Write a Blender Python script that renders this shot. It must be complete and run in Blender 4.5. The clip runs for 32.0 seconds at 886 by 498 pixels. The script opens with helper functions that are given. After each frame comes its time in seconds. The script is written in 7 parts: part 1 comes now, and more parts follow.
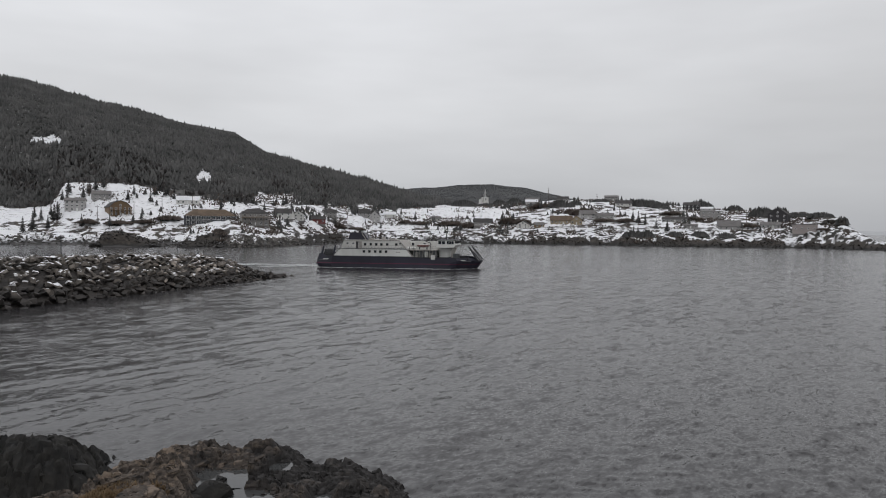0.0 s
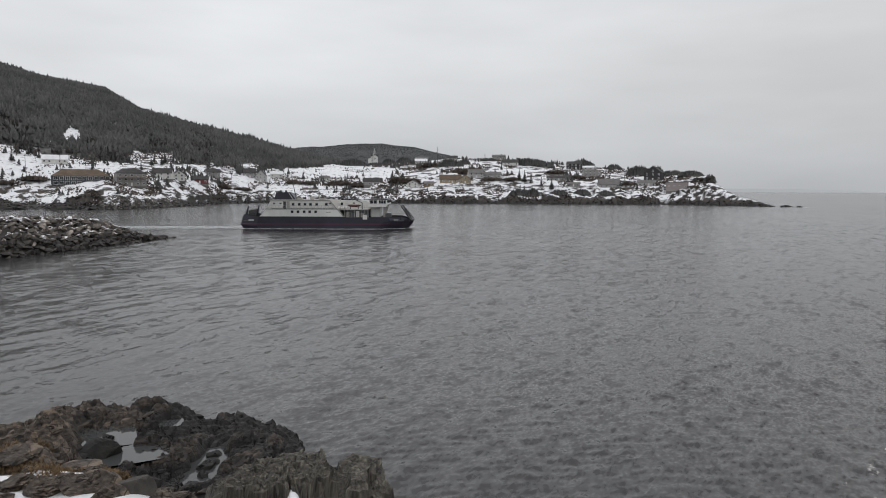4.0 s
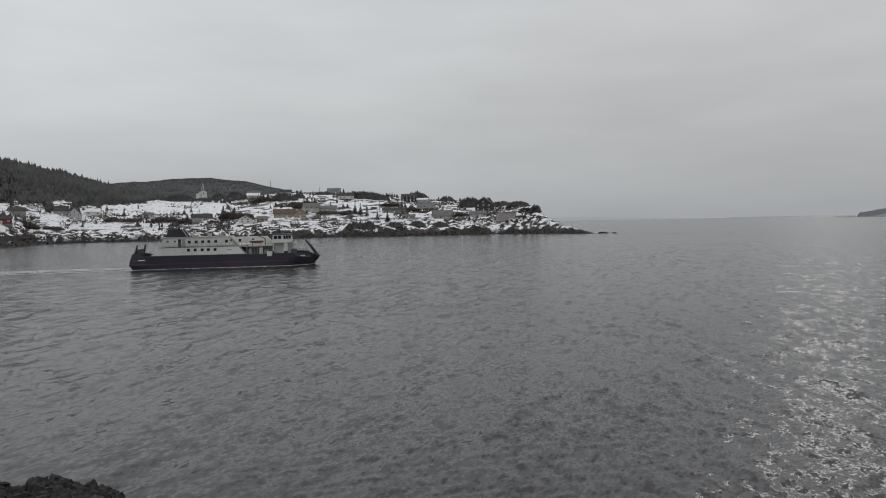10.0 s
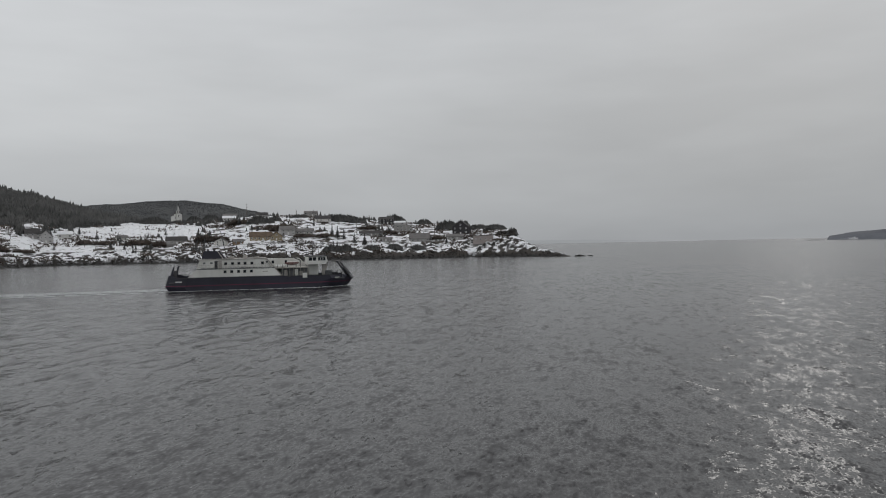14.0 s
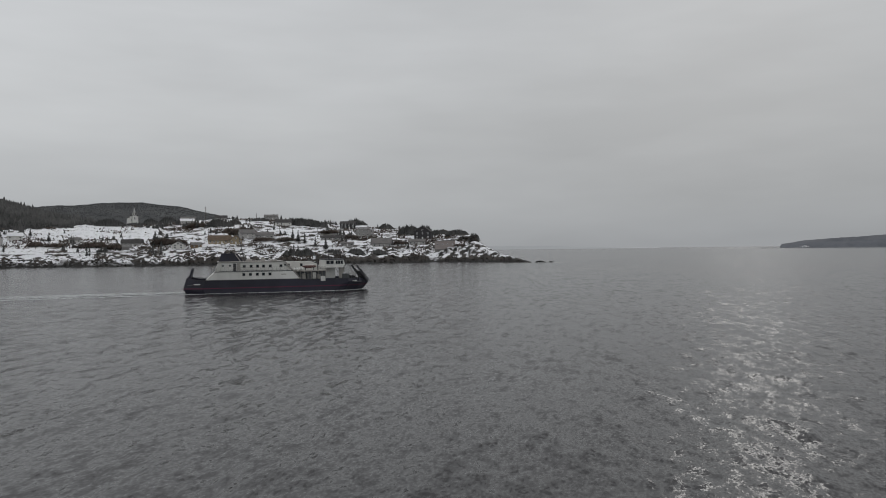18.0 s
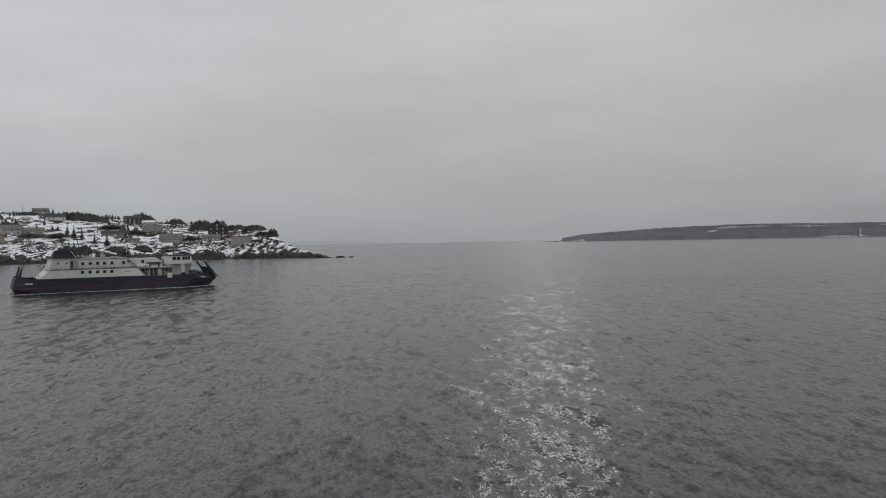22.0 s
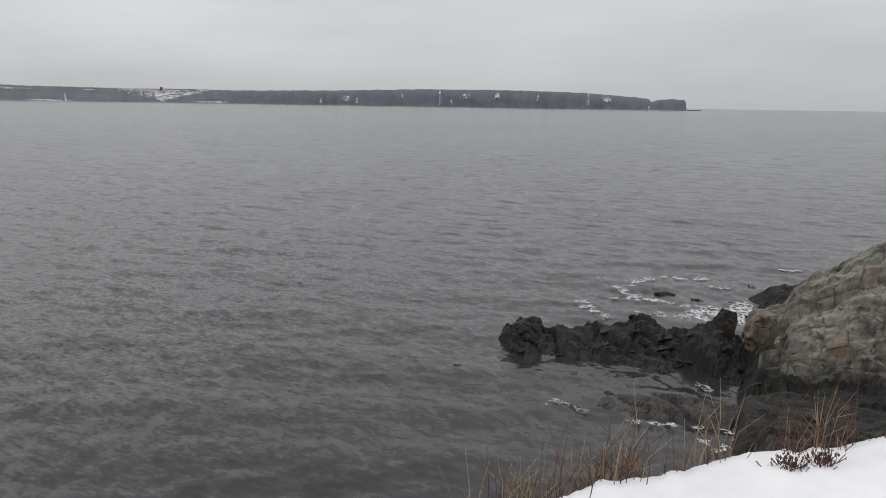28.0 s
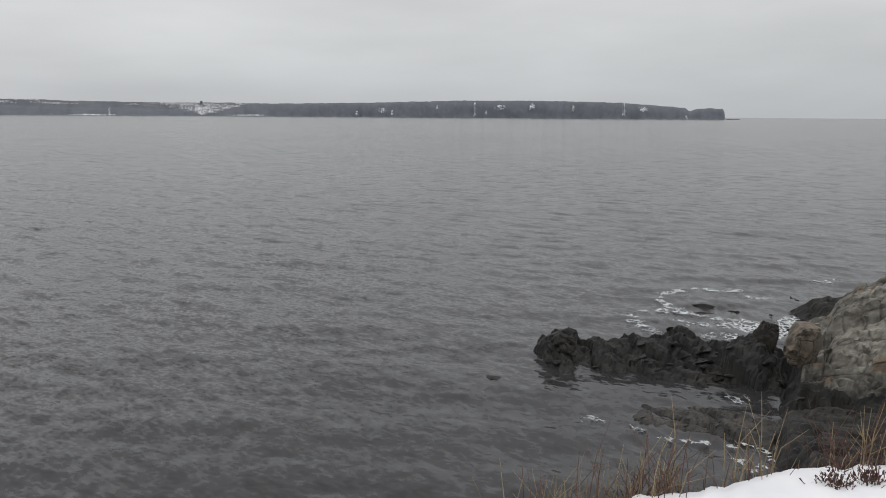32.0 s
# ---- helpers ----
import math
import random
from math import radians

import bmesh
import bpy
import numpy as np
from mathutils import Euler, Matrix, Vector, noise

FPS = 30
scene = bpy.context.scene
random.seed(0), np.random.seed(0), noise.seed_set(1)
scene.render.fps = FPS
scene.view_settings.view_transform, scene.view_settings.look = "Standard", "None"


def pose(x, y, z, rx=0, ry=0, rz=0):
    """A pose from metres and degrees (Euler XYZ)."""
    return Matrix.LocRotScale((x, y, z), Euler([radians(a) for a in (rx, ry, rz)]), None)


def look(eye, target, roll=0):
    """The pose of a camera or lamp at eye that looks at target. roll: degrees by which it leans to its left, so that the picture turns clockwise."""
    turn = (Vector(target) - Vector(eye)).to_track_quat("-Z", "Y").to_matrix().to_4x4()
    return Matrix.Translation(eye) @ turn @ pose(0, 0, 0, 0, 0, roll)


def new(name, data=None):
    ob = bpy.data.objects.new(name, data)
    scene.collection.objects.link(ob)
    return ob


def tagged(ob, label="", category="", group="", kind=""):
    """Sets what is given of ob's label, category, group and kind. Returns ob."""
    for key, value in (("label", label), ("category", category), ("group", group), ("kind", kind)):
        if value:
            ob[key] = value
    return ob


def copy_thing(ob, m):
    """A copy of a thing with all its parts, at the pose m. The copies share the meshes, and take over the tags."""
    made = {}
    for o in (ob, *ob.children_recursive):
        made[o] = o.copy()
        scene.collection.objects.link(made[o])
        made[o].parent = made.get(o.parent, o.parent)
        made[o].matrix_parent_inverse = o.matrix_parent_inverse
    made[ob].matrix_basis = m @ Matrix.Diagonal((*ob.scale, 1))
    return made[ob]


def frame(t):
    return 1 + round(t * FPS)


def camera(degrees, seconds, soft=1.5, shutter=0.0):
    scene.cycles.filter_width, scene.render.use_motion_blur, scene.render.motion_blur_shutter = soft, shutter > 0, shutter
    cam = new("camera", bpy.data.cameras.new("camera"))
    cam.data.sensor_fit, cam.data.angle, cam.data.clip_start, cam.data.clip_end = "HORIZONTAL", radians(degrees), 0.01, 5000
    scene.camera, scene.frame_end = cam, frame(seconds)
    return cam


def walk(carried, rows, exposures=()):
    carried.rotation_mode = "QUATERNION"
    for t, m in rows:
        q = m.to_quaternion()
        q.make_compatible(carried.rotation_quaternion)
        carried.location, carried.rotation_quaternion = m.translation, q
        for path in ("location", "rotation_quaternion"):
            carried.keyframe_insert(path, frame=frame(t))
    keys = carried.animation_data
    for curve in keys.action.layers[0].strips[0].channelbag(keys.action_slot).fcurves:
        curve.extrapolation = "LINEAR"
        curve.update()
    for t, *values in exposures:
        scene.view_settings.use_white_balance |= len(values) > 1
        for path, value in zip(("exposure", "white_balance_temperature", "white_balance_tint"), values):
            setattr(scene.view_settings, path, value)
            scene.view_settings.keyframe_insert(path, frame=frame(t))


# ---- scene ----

# ---- the camera: held by hand on the snowy cliff top, turning from the harbour to the open sea ----
cam = camera(62.71, 32.0, soft=1.0)


def turn(yaw, pitch, roll, lift=0.0, step=0.0):
    return pose(0, step, 9.8 + lift, 0, 0, yaw) @ pose(0, 0, 0, 90 + pitch) @ pose(0, 0, 0, 0, 0, roll)


EXPOSURES = [(0, 0.35, 6500, 12), (1, 0.36, 6500, 12), (2, 0.44, 6500, 11), (3.5, 0.49, 6500, 11), (6, 0.33, 6500, 10), (8, 0.07, 6500, 10), (9, 0.08, 6500, 10), (10, 0.16, 6500, 10), (12, 0.10, 6500, 10), (15, 0.05, 6500, 10), (18, 0.02, 6500, 10), (21, 0.03, 6500, 10), (23, 0.09, 6500, 10), (25, 0.40, 6520, 10), (26, 0.66, 6560, 11), (28.5, 0.74, 6560, 11), (32, 0.74, 6540, 10)]
walk(cam, [
    (0, turn(-0.00, -1.50, 0.45, 0.3, 0.6)),
    (0.5, turn(-0.00, -1.69, 0.44, 0.3, 0.6)),
    (1, turn(-0.42, -2.09, 0.51, 0.3, 0.6)),
    (1.5, turn(-0.71, -2.76, -0.27)),
    (2, turn(-0.96, -3.59, -0.56)),
    (2.5, turn(-1.40, -4.39, -0.18)),
    (3, turn(-3.54, -5.17, -0.64)),
    (3.5, turn(-6.37, -4.89, -0.48)),
    (5.5, turn(-13.78, -4.13, 0.78)),
    (6, turn(-15.64, -4.03, 0.44)),
    (6.5, turn(-17.09, -3.59, 0.86)),
    (7, turn(-18.84, -3.26, 1.09)),
    (7.5, turn(-17.75, -1.35, 1.49)),
    (8, turn(-19.82, -1.03, 1.46)),
    (8.5, turn(-20.83, 0.10, 1.43)),
    (9, turn(-20.88, -1.09, -0.19)),
    (9.5, turn(-21.35, -2.12, -1.07)),
    (10, turn(-21.41, -2.16, -1.16)),
    (10.5, turn(-22.30, -1.71, -1.77)),
    (11, turn(-22.30, -1.71, -1.77)),
    (11.5, turn(-21.79, -1.64, -1.56)),
    (12, turn(-22.28, -1.47, -1.69)),
    (12.5, turn(-21.78, -0.90, -1.31)),
    (13, turn(-21.91, -0.60, -1.22)),
    (13.5, turn(-22.69, -0.37, -1.22)),
    (14, turn(-23.24, -0.39, -1.14)),
    (14.5, turn(-23.80, -0.30, -1.10)),
    (15, turn(-24.55, -0.24, -0.99)),
    (15.5, turn(-25.39, -0.23, -0.85)),
    (17.5, turn(-26.35, 0.07, -0.70)),
    (18, turn(-26.26, -0.03, -0.68)),
    (18.5, turn(-26.16, -0.03, -0.75)),
    (19, turn(-25.98, -0.24, -0.47)),
    (19.5, turn(-27.26, -0.17, -0.50)),
    (20, turn(-29.78, -0.62, -1.11)),
    (20.5, turn(-30.23, -0.56, -1.29)),
    (21, turn(-32.05, 0.05, -1.19)),
    (21.5, turn(-36.40, -0.16, -1.34)),
    (22, turn(-41.89, -0.65, -1.07)),
    (22.5, turn(-48.69, -0.94, -1.01)),
    (23, turn(-53.77, -1.14, -0.85)),
    (23.5, turn(-58.19, -1.82, -0.78)),
    (24, turn(-63.50, -2.67, -0.46)),
    (24.5, turn(-69.07, -3.87, -0.23)),
    (25, turn(-73.86, -5.11, -0.32)),
    (25.5, turn(-79.76, -6.93, -0.13)),
    (26, turn(-86.74, -7.83, -0.12)),
    (26.5, turn(-91.89, -9.10, 0.41)),
    (28.5, turn(-99.70, -11.59, 0.86)),
    (29, turn(-100.07, -11.70, 0.89)),
    (29.5, turn(-99.84, -11.78, 0.91)),
    (30, turn(-99.58, -11.76, 0.89)),
    (30.5, turn(-99.31, -11.57, 0.86)),
    (31, turn(-98.88, -11.44, 0.86)),
    (31.5, turn(-97.97, -11.18, 0.89)),
    (32, turn(-96.13, -10.50, 0.41)),
], EXPOSURES)

# ---- light: an overcast sky with a pale sun behind thin cloud ----
SUN_BEARING, SUN_HEIGHT = 49.5, 21.0
world = bpy.data.worlds.new("overcast")
scene.world = world
world.use_nodes = True
wn, wl = world.node_tree.nodes, world.node_tree.links
wn.clear()


def wnode(kind, **values):
    n = wn.new(kind)
    for key, v in values.items():
        n.inputs[key].default_value = v
    return n


sky = wn.new("ShaderNodeTexSky")
sky.sky_type = "NISHITA"
sky.sun_disc = False
sky.sun_elevation, sky.sun_rotation = radians(SUN_HEIGHT), radians(SUN_BEARING)
sky.dust_density = 6.0
pale = wnode("ShaderNodeHueSaturation", Saturation=0.25, Value=0.07)
wl.new(sky.outputs[0], pale.inputs["Color"])
coord = wn.new("ShaderNodeTexCoord")
split = wn.new("ShaderNodeSeparateXYZ")
wl.new(coord.outputs["Generated"], split.inputs[0])
ramp = wn.new("ShaderNodeValToRGB")
wl.new(split.outputs["Z"], ramp.inputs[0])
ramp.color_ramp.elements[0].position, ramp.color_ramp.elements[0].color = 0.0, (0.364, 0.377, 0.391, 1)
ramp.color_ramp.elements[1].position, ramp.color_ramp.elements[1].color = 1.0, (0.70, 0.705, 0.725, 1)
for where, colour in ((0.06, (0.402, 0.416, 0.427, 1)), (0.16, (0.472, 0.486, 0.496, 1)), (0.34, (0.540, 0.556, 0.572, 1))):
    e = ramp.color_ramp.elements.new(where)
    e.color = colour
stretch = wn.new("ShaderNodeMapping")
stretch.inputs["Scale"].default_value = (1.0, 1.0, 4.5)
wl.new(coord.outputs["Generated"], stretch.inputs[0])
clouds = wnode("ShaderNodeTexNoise", Scale=2.2, Detail=4.0, Roughness=0.5)
wl.new(stretch.outputs[0], clouds.inputs["Vector"])
bands = wn.new("ShaderNodeMapRange")
for key, v in (("From Min", 0.3), ("From Max", 0.7), ("To Min", 0.90), ("To Max", 1.10)):
    bands.inputs[key].default_value = v
wl.new(clouds.outputs["Fac"], bands.inputs["Value"])
mult = wn.new("ShaderNodeVectorMath")
mult.operation = "SCALE"
wl.new(ramp.outputs[0], mult.inputs[0])
# thicker cloud over the open sea
seaward = wn.new("ShaderNodeVectorMath")
seaward.operation = "DOT_PRODUCT"
seaward.inputs[1].default_value = (math.sin(radians(83)), math.cos(radians(83)), 0)
wl.new(coord.outputs["Generated"], seaward.inputs[0])
thick = wn.new("ShaderNodeMapRange")
for key, v in (("From Min", 0.0), ("From Max", 1.0), ("To Min", 1.11), ("To Max", 0.83)):
    thick.inputs[key].default_value = v
wl.new(seaward.outputs["Value"], thick.inputs["Value"])
# and a darker bank of it beyond the cliff
cliffward = wn.new("ShaderNodeVectorMath")
cliffward.operation = "DOT_PRODUCT"
cliffward.inputs[1].default_value = (math.sin(radians(150)), math.cos(radians(150)), 0)
wl.new(coord.outputs["Generated"], cliffward.inputs[0])
bank_shade = wn.new("ShaderNodeMapRange")
for key, v in (("From Min", 0.70), ("From Max", 1.0), ("To Min", 1.0), ("To Max", 0.78)):
    bank_shade.inputs[key].default_value = v
wl.new(cliffward.outputs["Value"], bank_shade.inputs["Value"])
banked = wn.new("ShaderNodeMath")
banked.operation = "MULTIPLY"
wl.new(thick.outputs[0], banked.inputs[0])
wl.new(bank_shade.outputs[0], banked.inputs[1])
shade = wn.new("ShaderNodeMath")
shade.operation = "MULTIPLY"
wl.new(bands.outputs[0], shade.inputs[0])
wl.new(banked.outputs[0], shade.inputs[1])
wl.new(shade.outputs[0], mult.inputs["Scale"])
both = wn.new("ShaderNodeMix")
both.data_type = "RGBA"
both.inputs["Factor"].default_value = 0.012
wl.new(mult.outputs[0], both.inputs["A"])
wl.new(pale.outputs[0], both.inputs["B"])
ground = wnode("ShaderNodeBackground", Strength=1.0)
wl.new(both.outputs["Result"], ground.inputs["Color"])
wl.new(ground.outputs[0], wn.new("ShaderNodeOutputWorld").inputs["Surface"])

sun = new("sun", bpy.data.lights.new("sun", "SUN"))
sun.data.energy, sun.data.angle, sun.data.color = 0.025, radians(6), (1.0, 0.97, 0.93)
a, e = radians(SUN_BEARING), radians(SUN_HEIGHT)
sun.matrix_world = look((math.sin(a) * math.cos(e) * 500, math.cos(a) * math.cos(e) * 500, math.sin(e) * 500), (0, 0, 0))

# ---- materials ----
def linked(tree, a, b):
    tree.links.new(a, b)


def surface(name, dark, light, size=1.0, rough=0.8, bump=0.3, reach=0.05, metal=0.0, spots=None, stretch=(1, 1, 1), spot_at=0.62, spot_size=4.0, vary=0.0, spot_detail=4.0, spot_rough=0.5, strata=None, crack=0.0):
    """A procedural surface: two scales of noise between two colours, relief, and spots of a third colour. Sizes in metres."""
    m = bpy.data.materials.new(name)
    m.use_nodes = True
    t = m.node_tree
    b = t.nodes["Principled BSDF"]
    b.inputs["Roughness"].default_value, b.inputs["Metallic"].default_value = rough, metal
    tc = t.nodes.new("ShaderNodeTexCoord")
    mp = t.nodes.new("ShaderNodeMapping")
    mp.inputs["Scale"].default_value = stretch
    if strata:
        # beds that rise by the first angle along the second bearing
        mp.vector_type = "TEXTURE"
        mp.inputs["Rotation"].default_value = (0, radians(-strata[0]), radians(90 - strata[1]))
    linked(t, tc.outputs["Object"], mp.inputs[0])

    def tex(scale, detail=5.0):
        n = t.nodes.new("ShaderNodeTexNoise")
        n.inputs["Scale"].default_value, n.inputs["Detail"].default_value = scale, detail
        linked(t, mp.outputs[0], n.inputs["Vector"])
        return n

    fine, broad = tex(1 / size), tex(0.22 / size, 3.0)
    add = t.nodes.new("ShaderNodeMath")
    add.operation = "ADD"
    linked(t, fine.outputs["Fac"], add.inputs[0])
    linked(t, broad.outputs["Fac"], add.inputs[1])
    r = t.nodes.new("ShaderNodeMapRange")
    r.inputs["From Min"].default_value, r.inputs["From Max"].default_value = 0.75, 1.25
    linked(t, add.outputs[0], r.inputs["Value"])
    mix = t.nodes.new("ShaderNodeMix")
    mix.data_type = "RGBA"
    mix.inputs["A"].default_value, mix.inputs["B"].default_value = (*dark, 1), (*light, 1)
    linked(t, r.outputs[0], mix.inputs["Factor"])
    colour = mix.outputs["Result"]
    if vary:
        info = t.nodes.new("ShaderNodeObjectInfo")
        hs = t.nodes.new("ShaderNodeHueSaturation")
        mr = t.nodes.new("ShaderNodeMapRange")
        mr.inputs["To Min"].default_value, mr.inputs["To Max"].default_value = 1 - vary, 1 + vary
        linked(t, info.outputs["Random"], mr.inputs["Value"])
        linked(t, mr.outputs[0], hs.inputs["Value"])
        linked(t, colour, hs.inputs["Color"])
        colour = hs.outputs[0]
    if spots:
        s = tex(1 / (size * spot_size), spot_detail)
        s.inputs["Roughness"].default_value = spot_rough
        sr = t.nodes.new("ShaderNodeMapRange")
        sr.inputs["From Min"].default_value, sr.inputs["From Max"].default_value = spot_at, spot_at + 0.05
        linked(t, s.outputs["Fac"], sr.inputs["Value"])
        sm = t.nodes.new("ShaderNodeMix")
        sm.data_type = "RGBA"
        sm.inputs["B"].default_value = (*spots, 1)
        linked(t, colour, sm.inputs["A"])
        linked(t, sr.outputs[0], sm.inputs["Factor"])
        colour = sm.outputs["Result"]
    relief = fine.outputs["Fac"]
    if crack:
        # joints between blocks of about the given size, wandering a little
        bend = t.nodes.new("ShaderNodeVectorMath")
        bend.operation = "MULTIPLY_ADD"
        bend.inputs[1].default_value = (0.5 * crack, 0.5 * crack, 0.5 * crack)
        linked(t, tex(1.2 / crack, 3.0).outputs["Color"], bend.inputs[0])
        linked(t, mp.outputs[0], bend.inputs[2])
        vor = t.nodes.new("ShaderNodeTexVoronoi")
        vor.feature = "DISTANCE_TO_EDGE"
        vor.inputs["Scale"].default_value = 1 / crack
        linked(t, bend.outputs[0], vor.inputs["Vector"])
        joint = t.nodes.new("ShaderNodeMapRange")
        for key, v in (("From Min", 0.0), ("From Max", 0.045), ("To Max", 1.0)):
            joint.inputs[key].default_value = v
        linked(t, vor.outputs["Distance"], joint.inputs["Value"])
        shut = t.nodes.new("ShaderNodeMapRange")
        for key, v in (("From Min", 0.40), ("From Max", 0.62), ("To Min", 1.0), ("To Max", 0.4)):
            shut.inputs[key].default_value = v
        linked(t, broad.outputs["Fac"], shut.inputs["Value"])
        linked(t, shut.outputs[0], joint.inputs["To Min"])
        cut = t.nodes.new("ShaderNodeVectorMath")
        cut.operation = "SCALE"
        linked(t, colour, cut.inputs[0])
        linked(t, joint.outputs[0], cut.inputs["Scale"])
        colour = cut.outputs[0]
        deep = t.nodes.new("ShaderNodeMath")
        deep.operation = "ADD"
        linked(t, relief, deep.inputs[0])
        linked(t, joint.outputs[0], deep.inputs[1])
        relief = deep.outputs[0]
    linked(t, colour, b.inputs["Base Color"])
    if bump:
        bp = t.nodes.new("ShaderNodeBump")
        bp.inputs["Strength"].default_value, bp.inputs["Distance"].default_value = bump, reach
        linked(t, relief, bp.inputs["Height"])
        linked(t, bp.outputs[0], b.inputs["Normal"])
    return m


def snowed(m, snow=(0.80, 0.81, 0.83), flat=0.72, cover=0.5, size=2.0):
    """Lays snow on the upward faces of a surface, in patches."""
    t = m.node_tree
    b = t.nodes["Principled BSDF"]
    under = b.inputs["Base Color"].links[0].from_socket
    g = t.nodes.new("ShaderNodeNewGeometry")
    sep = t.nodes.new("ShaderNodeSeparateXYZ")
    linked(t, g.outputs["Normal"], sep.inputs[0])
    n = t.nodes.new("ShaderNodeTexNoise")
    n.inputs["Scale"].default_value, n.inputs["Detail"].default_value = 1 / size, 4.0
    linked(t, g.outputs["Position"], n.inputs["Vector"])
    up = t.nodes.new("ShaderNodeMapRange")
    up.inputs["From Min"].default_value, up.inputs["From Max"].default_value = flat, flat + 0.12
    linked(t, sep.outputs["Z"], up.inputs["Value"])
    pt = t.nodes.new("ShaderNodeMapRange")
    pt.inputs["From Min"].default_value, pt.inputs["From Max"].default_value = 1 - cover, 1.05 - cover
    linked(t, n.outputs["Fac"], pt.inputs["Value"])
    mul = t.nodes.new("ShaderNodeMath")
    mul.operation = "MULTIPLY"
    linked(t, up.outputs[0], mul.inputs[0])
    linked(t, pt.outputs[0], mul.inputs[1])
    mix = t.nodes.new("ShaderNodeMix")
    mix.data_type = "RGBA"
    mix.inputs["B"].default_value = (*snow, 1)
    linked(t, under, mix.inputs["A"])
    linked(t, mul.outputs[0], mix.inputs["Factor"])
    linked(t, mix.outputs["Result"], b.inputs["Base Color"])
    return m


def tidal(m, low=0.35, high=1.0, wet=(0.012, 0.012, 0.011), gloss=0.35):
    """A dark, wet band of weed below the high-water mark, with a ragged edge."""
    t = m.node_tree
    b = t.nodes["Principled BSDF"]
    under = b.inputs["Base Color"].links[0].from_socket
    g = t.nodes.new("ShaderNodeNewGeometry")
    sep = t.nodes.new("ShaderNodeSeparateXYZ")
    linked(t, g.outputs["Position"], sep.inputs[0])
    n = t.nodes.new("ShaderNodeTexNoise")
    n.inputs["Scale"].default_value, n.inputs["Detail"].default_value = 0.6, 5.0
    linked(t, g.outputs["Position"], n.inputs["Vector"])
    lift = t.nodes.new("ShaderNodeMath")
    lift.operation = "MULTIPLY_ADD"
    lift.inputs[1].default_value = high * 1.6
    linked(t, n.outputs["Fac"], lift.inputs[0])
    linked(t, sep.outputs["Z"], lift.inputs[2])
    edge = t.nodes.new("ShaderNodeMapRange")
    edge.inputs["From Min"].default_value, edge.inputs["From Max"].default_value = low + high * 0.8, high * 1.8
    linked(t, lift.outputs[0], edge.inputs["Value"])
    mix = t.nodes.new("ShaderNodeMix")
    mix.data_type = "RGBA"
    mix.inputs["A"].default_value = (*wet, 1)
    linked(t, under, mix.inputs["B"])
    linked(t, edge.outputs[0], mix.inputs["Factor"])
    linked(t, mix.outputs["Result"], b.inputs["Base Color"])
    ro = t.nodes.new("ShaderNodeMapRange")
    ro.inputs["To Min"].default_value, ro.inputs["To Max"].default_value = gloss, b.inputs["Roughness"].default_value
    linked(t, edge.outputs[0], ro.inputs["Value"])
    linked(t, ro.outputs[0], b.inputs["Roughness"])
    return m


